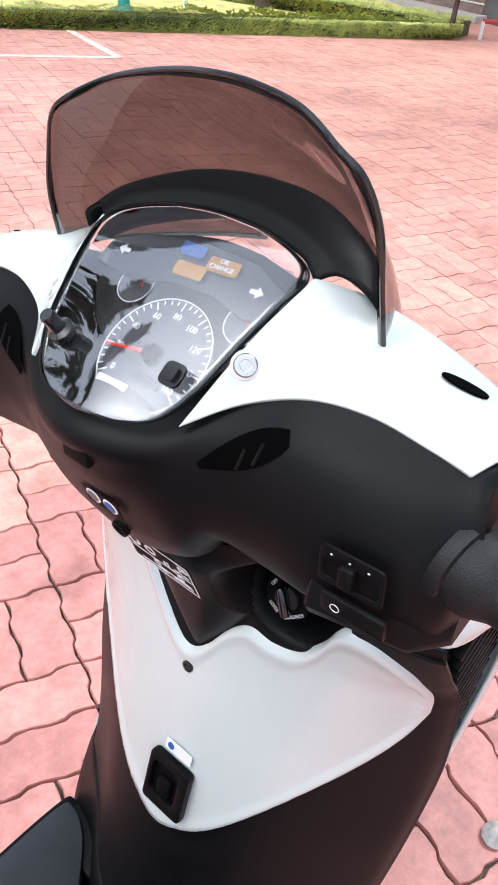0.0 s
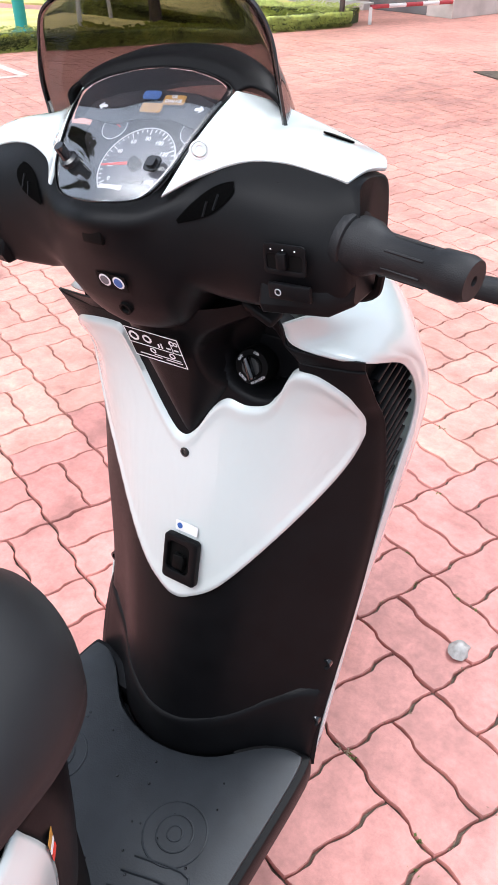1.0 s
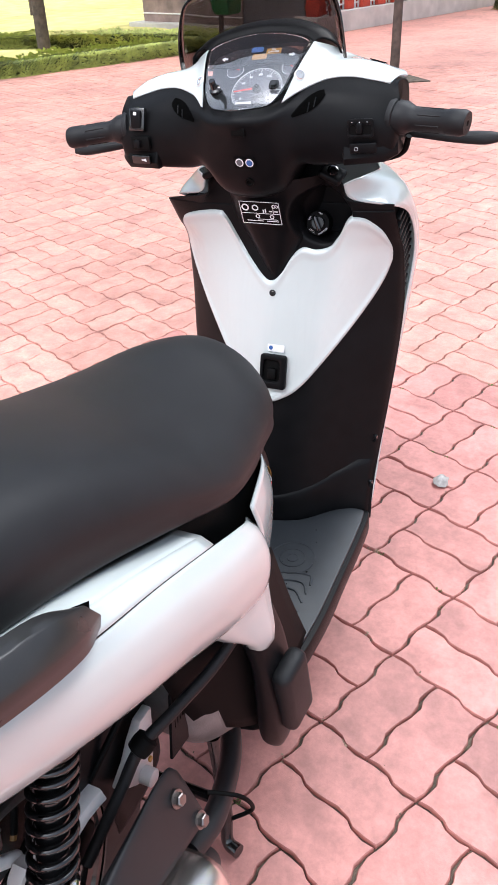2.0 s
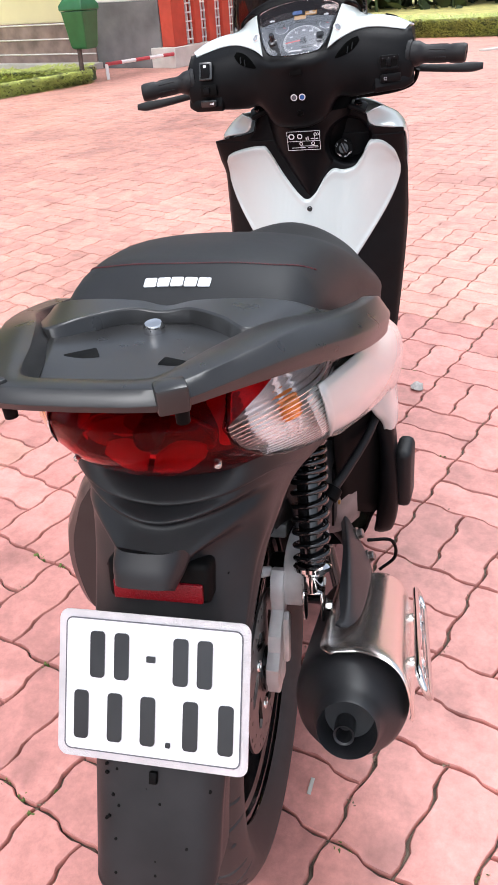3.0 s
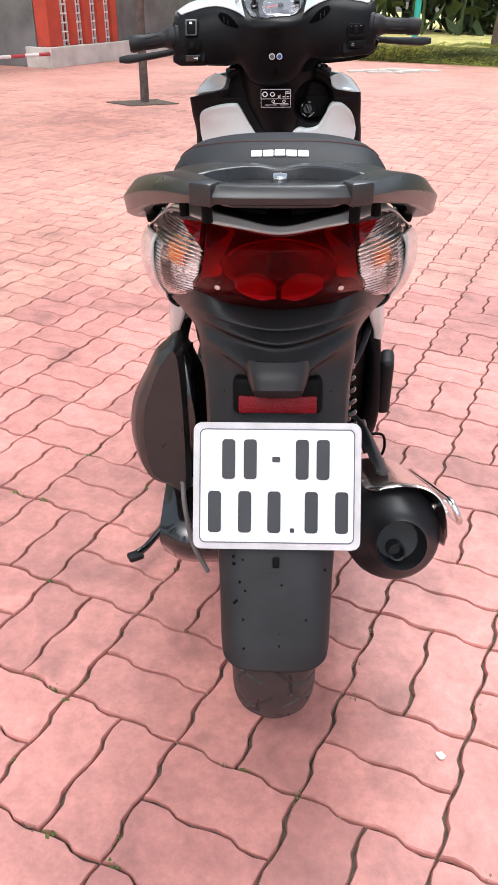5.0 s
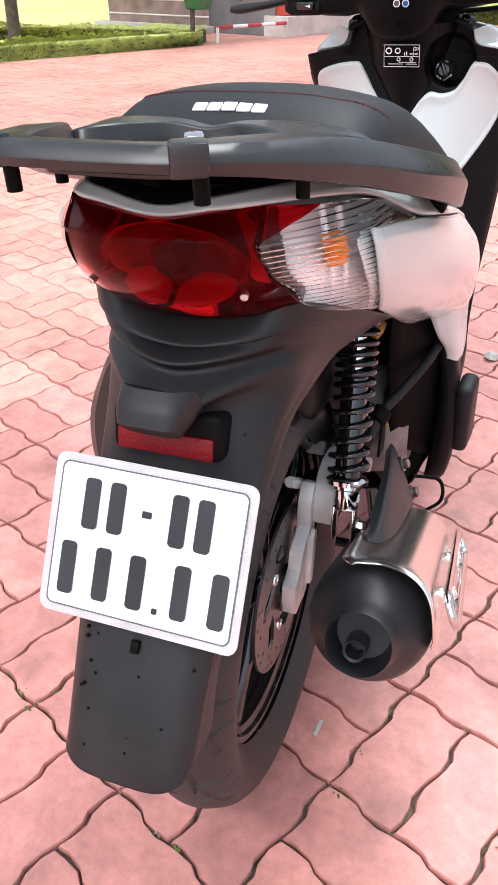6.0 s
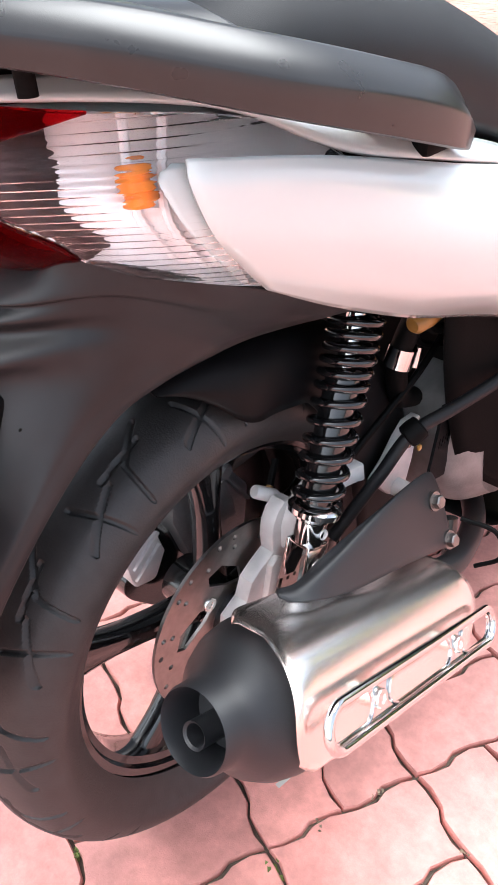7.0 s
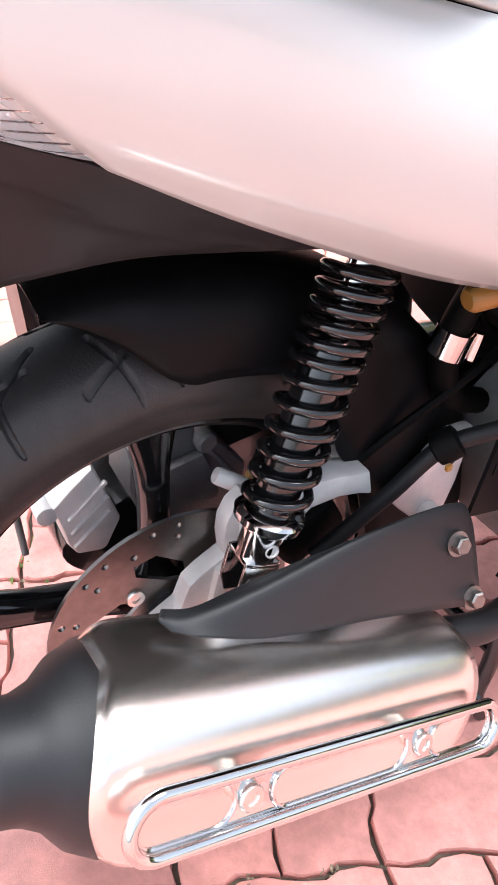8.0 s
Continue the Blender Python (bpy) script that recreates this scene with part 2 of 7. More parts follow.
# ---- ground and paving ----
def island_mat(name, color, rough, spread=0.18, stain=0.35, use_object=True, bump=0.4):
    """Paving: a tone for each piece, blotches, grit and darker patches of wear."""
    m = mat(name, color, rough, vary=0.16, scale=16, bump=bump, bscale=520)
    nt = m.node_tree
    b = nt.nodes["Principled BSDF"]
    base = b.inputs["Base Color"].links[0].from_socket
    info = nt.nodes.new("ShaderNodeObjectInfo" if use_object else "ShaderNodeNewGeometry")
    rnd = info.outputs["Random" if use_object else "Random Per Island"]
    mr = nt.nodes.new("ShaderNodeMapRange")
    mr.inputs["To Min"].default_value, mr.inputs["To Max"].default_value = 1 - spread, 1 + spread * 0.6
    nt.links.new(rnd, mr.inputs["Value"])
    geo = nt.nodes.new("ShaderNodeNewGeometry")
    big = nt.nodes.new("ShaderNodeTexNoise")
    big.inputs["Scale"].default_value, big.inputs["Detail"].default_value = 6.0, 8
    nt.links.new(geo.outputs["Position"], big.inputs["Vector"])
    st = nt.nodes.new("ShaderNodeMapRange")
    st.inputs["From Min"].default_value, st.inputs["From Max"].default_value = 0.52, 0.75
    st.inputs["To Min"].default_value, st.inputs["To Max"].default_value = 1.0, 1 - stain
    nt.links.new(big.outputs["Fac"], st.inputs["Value"])
    fine = nt.nodes.new("ShaderNodeTexNoise")
    fine.inputs["Scale"].default_value, fine.inputs["Detail"].default_value, fine.inputs["Roughness"].default_value = 55.0, 8, 0.75
    nt.links.new(geo.outputs["Position"], fine.inputs["Vector"])
    fm = nt.nodes.new("ShaderNodeMapRange")
    fm.inputs["From Min"].default_value, fm.inputs["From Max"].default_value = 0.32, 0.68
    fm.inputs["To Min"].default_value, fm.inputs["To Max"].default_value = 0.80, 1.10
    nt.links.new(fine.outputs["Fac"], fm.inputs["Value"])
    grit = nt.nodes.new("ShaderNodeMath")
    grit.operation = "MULTIPLY"
    nt.links.new(st.outputs["Result"], grit.inputs[0])
    nt.links.new(fm.outputs["Result"], grit.inputs[1])
    broad = nt.nodes.new("ShaderNodeTexNoise")
    broad.inputs["Scale"].default_value, broad.inputs["Detail"].default_value = 1.3, 5
    nt.links.new(geo.outputs["Position"], broad.inputs["Vector"])
    br = nt.nodes.new("ShaderNodeMapRange")
    br.inputs["From Min"].default_value, br.inputs["From Max"].default_value = 0.42, 0.68
    br.inputs["To Min"].default_value, br.inputs["To Max"].default_value = 1.04, 0.78
    nt.links.new(broad.outputs["Fac"], br.inputs["Value"])
    tone = nt.nodes.new("ShaderNodeMath")
    tone.operation = "MULTIPLY"
    nt.links.new(mr.outputs["Result"], tone.inputs[0])
    nt.links.new(br.outputs["Result"], tone.inputs[1])
    mul = nt.nodes.new("ShaderNodeMath")
    mul.operation = "MULTIPLY"
    nt.links.new(tone.outputs["Value"], mul.inputs[0])
    nt.links.new(grit.outputs["Value"], mul.inputs[1])
    mix = nt.nodes.new("ShaderNodeVectorMath")
    mix.operation = "SCALE"
    nt.links.new(base, mix.inputs[0])
    nt.links.new(mul.outputs["Value"], mix.inputs["Scale"])
    nt.links.new(mix.outputs["Vector"], b.inputs["Base Color"])
    return m


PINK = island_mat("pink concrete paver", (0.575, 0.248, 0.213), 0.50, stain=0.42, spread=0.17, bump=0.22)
# far paving: the pale sheen at grazing angles is put into the colour
PINK_FAR_SHEEN = island_mat("pink paver field with grazing sheen in its colour", (0.635, 0.308, 0.248), 0.50, stain=0.36, spread=0.14, use_object=False)
PINK_BEYOND_SHEEN = island_mat("pink paving beyond with grazing sheen in its colour", (0.635, 0.308, 0.248), 0.50, stain=0.30, spread=0.0)
JOINT = mat("joint soil", (0.090, 0.070, 0.052), 0.95, vary=0.5, scale=30, bump=0.9, bscale=250)
PEBBLE = mat("pale pebble", (0.40, 0.375, 0.35), 0.6, vary=0.3, scale=60, bump=0.4, bscale=200)
CRUMB = mat("dry crumbs", (0.20, 0.15, 0.10), 0.95, vary=0.5, scale=80)
MOSS = mat("moss", (0.10, 0.13, 0.03), 0.9, vary=0.4, scale=60, bump=0.9, bscale=300)
LAWN = mat("dry lawn", (0.64, 0.57, 0.20), 0.9, vary=0.3, scale=2.5, bump=0.8, bscale=60)
LEAF = mat("hedge leaves", (0.42, 0.46, 0.11), 0.55, vary=0.5, scale=9)
BARK = mat("bark", (0.075, 0.055, 0.045), 0.85, vary=0.4, scale=15, bump=0.8, bscale=60)
DEEP = mat("deep foliage and hedge inner shade", (0.045, 0.065, 0.022), 0.7, vary=0.6, scale=1.2)
CREAM = mat("cream wall paint", (0.80, 0.71, 0.44), 0.7, vary=0.06, scale=1.5, bump=0.2, bscale=60)
PALE = mat("off-white wall paint", (0.78, 0.76, 0.72), 0.7, vary=0.05, scale=1.5)
STONE = mat("brown stone cladding", (0.27, 0.19, 0.165), 0.7, vary=0.35, scale=4, bump=0.5, bscale=40)
GREYWALL = mat("dark grey render", (0.14, 0.135, 0.135), 0.75, vary=0.3, scale=2.5, bump=0.4, bscale=40)
REDCOL = mat("red painted timber", (0.46, 0.055, 0.03), 0.5, vary=0.15, scale=5)
PLINTH = mat("pale plinth stone", (0.52, 0.49, 0.45), 0.75, vary=0.15, scale=4, bump=0.3, bscale=60)
WHITEP = mat("white paint", (0.78, 0.77, 0.75), 0.5, vary=0.06, scale=6)
FADED = mat("faded line paint", (0.66, 0.50, 0.45), 0.7, vary=0.25, scale=12)
REDBAND = mat("red band paint", (0.42, 0.05, 0.06), 0.5, vary=0.12)
GREENBIN = mat("green plastic", (0.025, 0.125, 0.045), 0.4, vary=0.15, scale=6)
TEAL = mat("teal painted steel", (0.03, 0.30, 0.30), 0.45, vary=0.12, scale=6)
ROOF = mat("roof tiles", (0.30, 0.10, 0.06), 0.7, vary=0.2, scale=5)

ground = part("ground", slab([(-150, -150), (150, -150), (150, 150), (-150, 150)], 0.2, pose(0, 0, -0.2125)), JOINT)
tagged(ground, "dark jointing soil under the paving, out to the horizon", "ground", kind="structure")

CELL = 0.2275
ea, eb = Vector((0.9112, -0.4120, 0)), Vector((0.4120, 0.9112, 0))
O = Vector((0.060, -0.237, 0))
WAVE = ((0.0, 0.0), (0.18, 0.0054), (0.43, 0.0032), (0.57, -0.0050), (0.82, -0.0034))


def wavy(length, n):
    """Half-cell waves along an edge: places and sideways offsets."""
    p = CELL / 2
    return [((k + s) * p, o) for k in range(n) for s, o in WAVE]


def paver_outline(u0, v0, nu, nv):
    """A zigzag-edged paver, nu by nv half cells, in the cell's own axes."""
    p = CELL / 2
    w, h = nu * p, nv * p
    pts = [(u0 + s, v0 + o) for s, o in wavy(w, nu)]
    pts += [(u0 + w + o, v0 + s) for s, o in wavy(h, nv)]
    pts += [(u0 + w - s, v0 + h + (-o)) for s, o in wavy(w, nu)]
    pts += [(u0 - o, v0 + h - s) for s, o in wavy(h, nv)]
    cx, cy = u0 + w / 2, v0 + h / 2
    return pts, cx, cy, w, h


def paver_shape(nu, nv, gap=0.0017, ch=0.0026):
    pts, cx, cy, w, h = paver_outline(0, 0, nu, nv)
    out, n = [], len(pts)
    for inset, z in ((gap + ch, 0.0), (gap + 0.001, -0.0035), (gap, -0.020)):
        sx, sy = 1 - 2 * inset / w, 1 - 2 * inset / h
        out += [((x - cx) * sx, (y - cy) * sy, z) for x, y in pts]
    faces = [tuple(range(n))]
    for k in (0, 1):
        faces += [(k * n + i, (k + 1) * n + i, (k + 1) * n + (i + 1) % n, k * n + (i + 1) % n) for i in range(n)]
    return out, faces


long_shape, tall_shape = paver_shape(2, 1), paver_shape(1, 2)
long_far, tall_far = paver_shape(2, 1, 0.0009, 0.0016), paver_shape(1, 2, 0.0009, 0.0016)
turn = Matrix((ea, eb, Vector((0, 0, 1)))).transposed().to_4x4()


def cells(x0, x1, y0, y1):
    r = int(14 / CELL)
    for i in range(-r * 2, r * 2):
        for j in range(-r * 2, r * 2):
            c = O + ea * (CELL * (i + 0.5)) + eb * (CELL * (j + 0.5))
            if x0 < c.x < x1 and y0 < c.y < y1:
                yield i, j


NEAR = (-0.95, 1.05, -0.80, 2.15)
FIELD = (-8.4, 5.4, -2.0, 9.4)
rng = random.Random(5)
fv, ff, near_list = [], [], []
for i, j in cells(*FIELD):
    for k in (0, 1):
        along = (i + j) % 2 == 0
        u, v = (0.5, 0.25 + 0.5 * k) if along else (0.25 + 0.5 * k, 0.5)
        c = O + ea * (CELL * (i + u)) + eb * (CELL * (j + v))
        m = Matrix.Translation((c.x, c.y, rng.uniform(-0.0022, 0.0))) @ turn @ pose(0, 0, 0, rng.gauss(0, 0.35), rng.gauss(0, 0.35), rng.gauss(0, 0.35))
        if NEAR[0] < c.x < NEAR[1] and NEAR[2] < c.y < NEAR[3]:
            near_list.append((along, m))
            continue
        # far off, narrower joints stand for the sheen that hides them
        far_off = c.y > 3.0 or abs(c.x) > 2.5
        sh = (long_far if along else tall_far) if far_off else (long_shape if along else tall_shape)
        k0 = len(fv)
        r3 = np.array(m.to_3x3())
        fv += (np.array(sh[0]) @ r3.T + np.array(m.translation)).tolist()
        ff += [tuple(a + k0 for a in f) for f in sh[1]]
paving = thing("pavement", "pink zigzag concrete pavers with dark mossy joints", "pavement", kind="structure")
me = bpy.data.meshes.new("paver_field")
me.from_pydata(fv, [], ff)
me.materials.append(PINK_FAR_SHEEN)
tagged(new("paver_field", me), kind="stuff").parent = paving

far_pave = part("pavement_beyond", slab([(-60, -40), (60, -40), (60, 40), (-60, 40)], 0.010, pose(0, 0, -0.0112), [[(-8.3, -1.9), (5.3, -1.9), (5.3, 9.3), (-8.3, 9.3)]]), PINK_BEYOND_SHEEN)
tagged(far_pave, "pink paved forecourt around", "pavement", kind="structure")


def leaves(name, spots, size, material, seed, tall=1.0):
    """A mass of small leaf blades, two crossing triangles each."""
    r = random.Random(seed)
    v, f = [], []
    for p in spots:
        a, t = r.uniform(0, 6.283), r.uniform(-0.9, 0.9)
        s = size * r.uniform(0.6, 1.3)
        d = Vector((math.cos(a) * math.cos(t), math.sin(a) * math.cos(t), math.sin(t) * tall))
        w = Vector((-math.sin(a), math.cos(a), r.uniform(-0.5, 0.5))) * 0.35
        p = Vector(p)
        k = len(v)
        v += [tuple(p), tuple(p + (d * 0.5 + w) * s), tuple(p + d * s), tuple(p + (d * 0.5 - w) * s)]
        f.append((k, k + 1, k + 2, k + 3))
    me = bpy.data.meshes.new(name)
    me.from_pydata(v, [], f)
    me.materials.append(material)
    return new(name, me)


def hedge(p0, p1, deep, high, seed, label):
    p0, p1 = Vector((*p0, 0)), Vector((*p1, 0))
    way = (p1 - p0).normalized()
    out = Vector((-way.y, way.x, 0))
    length = (p1 - p0).length
    h = thing("hedge", label, "hedge", kind="stuff")
    # added solid block, its dark colour stands for shade between the leaves
    core = part("hedge_inner_shade", rbox(length, deep * 0.8, high * 0.86, Matrix.Translation((p0 + p1) / 2 + out * deep / 2 + Vector((0, 0, high * 0.43 - 0.004))) @ Matrix((way, out, Vector((0, 0, 1)))).transposed().to_4x4(), 0.05), DEEP, h)
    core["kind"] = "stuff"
    r = random.Random(seed)
    spots = []
    for _ in range(int(length * 3200)):
        s = r.uniform(0, length)
        bump = 0.05 * noise.noise(Vector((s * 2.2, seed, 0))) + 0.03 * noise.noise(Vector((s * 7, seed, 3)))
        if r.random() < 0.5:
            q = p0 + way * s + out * (r.uniform(-0.05, 0.02) + bump) + Vector((0, 0, r.uniform(0.0, high)))
        else:
            q = p0 + way * s + out * r.uniform(0, deep) + Vector((0, 0, high - 0.05 + bump + r.uniform(-0.05, 0.06)))
        spots.append(q)
    lv = leaves("hedge_leaf", spots, 0.038, LEAF, seed)
    lv["kind"] = "stuff"
    lv.parent = h
    return h


hedge((-10.6, 0.6), (-4.35, 10.75), 0.42, 0.19, 1, "low clipped green hedge along the lawn")
hedge((-4.45, 10.95), (-9.6, 10.3), -0.42, 0.20, 2, "low clipped green hedge at the lawn corner")
hedge((-1.4, 16.4), (9.5, 12.0), 0.6, 0.32, 3, "low clipped green hedge before the far lawn")

lawn = part("lawn", slab([(-10.9, 0.9), (-4.9, 10.6), (-9.6, 10.1), (-40, 6), (-40, -20)], 0.03, pose(0, 0, -0.002)), LAWN)
tagged(lawn, "dry yellow-green lawn", "lawn", kind="structure")
lawn_b = part("lawn_far", slab([(-4.6, 11.4), (-7.55, 13.95), (-7.9, 40), (-40, 40), (-40, 9), (-9.6, 10.9)], 0.03, pose(0, 0, -0.002)), LAWN)
tagged(lawn_b, "dry yellow-green lawn beside the building", "lawn", kind="structure")
lawn_c = part("lawn_back", slab([(-1.2, 16.9), (9.8, 12.5), (40, 10), (40, 60), (-1.0, 60)], 0.03, pose(0, 0, -0.002)), LAWN)
tagged(lawn_c, "dry yellow-green lawn below the trees", "lawn", kind="structure")

# white painted lines
for k, (a, b, w) in enumerate((((-7.4, 2.9), (-5.5, 5.9), 0.09), ((-5.5, 5.9), (-7.0, 6.5), 0.09))):
    a, b = Vector((*a, 0)), Vector((*b, 0))
    m = Matrix.Translation((a + b) / 2 + Vector((0, 0, 0.001))) @ Matrix.Rotation(math.atan2((b - a).y, (b - a).x), 4, "Z")
    tagged(part("parking_line", rbox((b - a).length, w, 0.004, m, 0), FADED), "faded white parking line on the paving", "line", kind="structure")

# ---- building ----
A_, C_, D_ = Vector((-7.45, 13.85, 0)), Vector((-3.52, 12.42, 0)), Vector((-1.05, 18.7, 0))
dA, dD = (C_ - A_).normalized(), (D_ - C_).normalized()
nA, nD = Vector((dA.y, -dA.x, 0)), Vector((dD.y, -dD.x, 0))


def wall_box(o, way, out, s0, s1, z0, z1, deep, proud=0.0):
    """A block along a wall line: from s0 to s1, z0 to z1, its face proud of the line."""
    m = Matrix((way, -out, Vector((0, 0, 1)))).transposed().to_4x4()
    m.translation = o + way * (s0 + s1) / 2 - out * (deep / 2 - proud) + Vector((0, 0, (z0 + z1) / 2))
    return rbox(s1 - s0, deep, z1 - z0, m, 0.01, 1)


LA, LD = (C_ - A_).length, (D_ - C_).length
house = thing("pavilion", "low pavilion with cream walls, stone base and red columns", "building")
sB = LA - 1.62
part("wall", wall_box(A_, dA, nA, 0, sB, 0.72, 3.2, 0.25), CREAM, house, "cream painted wall")
part("wall", wall_box(A_, dA, nA, sB, LA, 0.98, 3.2, 0.25, 0.02), PALE, house, "off-white wall")
base = part("wall_base", wall_box(A_, dA, nA, 0, sB, -0.005, 0.72, 0.30, 0.06), STONE, house, "brown stone wall base")
for z in (0.235, 0.47, 0.70):
    part("mortar_band", wall_box(A_, dA, nA, 0, sB, z - 0.012, z + 0.012, 0.05, 0.075), PALE, base)
part("wall_base", wall_box(A_, dA, nA, sB, LA - 0.2, -0.005, 0.98, 0.28, 0.04), GREYWALL, house, "dark grey rendered wall base")
part("step", wall_box(A_, dA, nA, -0.2, sB + 0.1, -0.005, 0.10, 0.5, 0.28), PLINTH, house)
part("plinth", wall_box(C_, dD, nD, -0.12, LD, -0.005, 0.30, 0.5, 0.12), PLINTH, house, "pale stone plinth")
part("wall", wall_box(C_, dD, nD, 2.15, LD, 0.30, 3.2, 0.3, 0.02), GREYWALL, house, "grey rendered wall")
for s, w in ((0.0, 0.34), (0.62, 0.16), (1.02, 0.20), (1.46, 0.20), (1.90, 0.18)):
    part("column", wall_box(C_, dD, nD, s - 0.02, s + w, 0.30, 3.2, 0.26, 0.06), REDCOL, house, "red painted column")
for s0, s1 in ((0.34, 0.62), (0.78, 1.02), (1.22, 1.46), (1.66, 1.90), (2.08, 2.15)):
    gr = part("grille", wall_box(C_, dD, nD, s0, s0 + 0.025, 0.30, 3.0, 0.05, 0.0), WHITEP, house, "white window grille")
    part("grille_bar", wall_box(C_, dD, nD, (s0 + s1) / 2 - 0.012, (s0 + s1) / 2 + 0.012, 0.30, 3.0, 0.05, 0.0), WHITEP, gr)
    part("grille_bar", wall_box(C_, dD, nD, s1 - 0.025, s1, 0.30, 3.0, 0.05, 0.0), WHITEP, gr)
    for k in range(20):
        part("grille_bar", wall_box(C_, dD, nD, s0, s1, 0.36 + 0.13 * k, 0.385 + 0.13 * k, 0.03, 0.0), WHITEP, gr)
    part("window_back", wall_box(C_, dD, nD, s0, s1, 0.30, 3.2, 0.05, -0.2), DARK, gr)
part("roof", wall_box(A_, dA, nA, -0.6, LA + 0.6, 3.2, 3.45, 7.4, 0.7), ROOF, house, "red tiled roof")
part("back_wall", wall_box(A_, dA, nA, 0, LA - 0.3, 0, 3.2, 0.2, -6.2), CREAM, house)

# ---- furniture of the forecourt ----
bx, by = -4.46, 10.68
bin_ = thing("litter_bin", "green plastic litter bin on a dark post beside the hedge", "litter bin")
part("post", tube([(bx, by, -0.02), (bx + 0.02, by, 0.62)], 0.035, 10), BARK, bin_)
part("bin_body", moved(grid(np.array([[((w * sx), (d * sy), z) for sx, sy in ((-1, -1), (1, -1), (1, 1), (-1, 1))] for z, w, d in ((0.46, 0.13, 0.11), (0.50, 0.15, 0.13), (0.92, 0.20, 0.17), (0.94, 0.21, 0.18))]), True, True), pose(bx + 0.1, by + 0.02, 0, 0, 0, -20)), GREENBIN, bin_, bevel=0.015)
part("bin_lid", moved(grid(np.array([[((w * sx), (d * sy), z) for sx, sy in ((-1, -1), (1, -1), (1, 1), (-1, 1))] for z, w, d in ((0.945, 0.22, 0.19), (1.01, 0.22, 0.19), (1.09, 0.17, 0.13), (1.105, 0.12, 0.09))]), True, True), pose(bx + 0.1, by + 0.02, 0, 0, 0, -20)), GREENBIN, bin_, bevel=0.015)

r0, r1 = Vector((-4.22, 11.1, 0)), Vector((-3.46, 12.32, 0))
barrier = thing("barrier", "low white barrier with a red and white top bar", "barrier")
for p in (r0, r1):
    part("leg", tube([tuple(p), tuple(p + Vector((0, 0, 0.21)))], 0.026, 10), WHITEP, barrier)
for k in range(5):
    a, b = r0.lerp(r1, k / 5), r0.lerp(r1, (k + 1) / 5)
    part("bar", tube([tuple(a + Vector((0, 0, 0.21))), tuple(b + Vector((0, 0, 0.21)))], 0.027, 10), WHITEP if k % 2 else REDBAND, barrier)

trunk = thing("young_tree", "thin dark trunk standing in a small tree pit", "tree")
part("trunk", tube([(-1.38, 8.25, -0.02), (-1.38, 8.26, 0.8), (-1.36, 8.27, 1.9), (-1.33, 8.26, 2.6)], [0.05, 0.045, 0.04, 0.025], 10, 12), BARK, trunk)
for k in range(6):
    a = k * 1.05
    part("limb", tube([(-1.35, 8.26, 2.0 + 0.1 * k), (-1.35 + 0.4 * math.cos(a), 8.26 + 0.4 * math.sin(a), 2.5 + 0.1 * k), (-1.35 + 0.7 * math.cos(a), 8.26 + 0.7 * math.sin(a), 2.8 + 0.08 * k)], [0.02, 0.012, 0.006], 6, 8), BARK, trunk)
r_ = random.Random(8)
part_spots = []
for _ in range(2500):
    q = Vector((r_.gauss(0, 0.42), r_.gauss(0, 0.42), r_.gauss(0, 0.35)))
    part_spots.append(Vector((-1.35, 8.26, 2.9)) + q)
leaves("crown", part_spots, 0.11, LEAF, 4).parent = trunk
pit = part("tree_pit", slab([(-0.42, -0.02), (-0.1, -0.3), (0.42, -0.05), (0.12, 0.3)], 0.012, pose(-1.4, 8.22, -0.002)), JOINT)
tagged(pit, "small soil pit with dry leaves round the trunk", "tree pit", kind="structure")
drain = thing("slab_frame", "flat pale concrete edging strips lying on the paving", "concrete edging")
for (ax, ay), (bx_, by_) in (((1.4, 12.5), (2.2, 13.1)), ((2.2, 13.1), (3.0, 12.9)), ((1.7, 12.45), (2.6, 12.75)), ((2.3, 12.4), (1.9, 12.95))):
    a, b = Vector((ax, ay, 0.012)), Vector((bx_, by_, 0.012))
    part("edging_strip", rbox((b - a).length, 0.11, 0.03, Matrix.Translation((a + b) / 2) @ Matrix.Rotation(math.atan2((b - a).y, (b - a).x), 4, "Z"), 0.006), PLINTH, drain)


def pole(x, y, r, h, material, label, foot=True):
    p = thing("post", label, "post")
    part("shaft", tube([(x, y, -0.01), (x, y, h)], r, 12), material, p)
    if foot:
        part("foot", lathe([(r * 2.0, 0.0), (r * 2.0, 0.05), (r * 1.3, 0.10), (r, 0.12)], (x, y, 0.0), (0, 0, 1), 14), material, p)
    return p


pole(-7.55, 7.85, 0.075, 3.2, TEAL, "teal painted lamp post on the lawn")
pole(3.6, 19.0, 0.075, 3.2, TEAL, "teal painted lamp post beyond the hedge")
for x, y in ((-8.9, 6.6), (-7.6, 9.0), (-8.1, 10.2), (-9.5, 8.0)):
    pole(x, y, 0.03, 0.7, WHITEP, "short white post on the lawn", False)


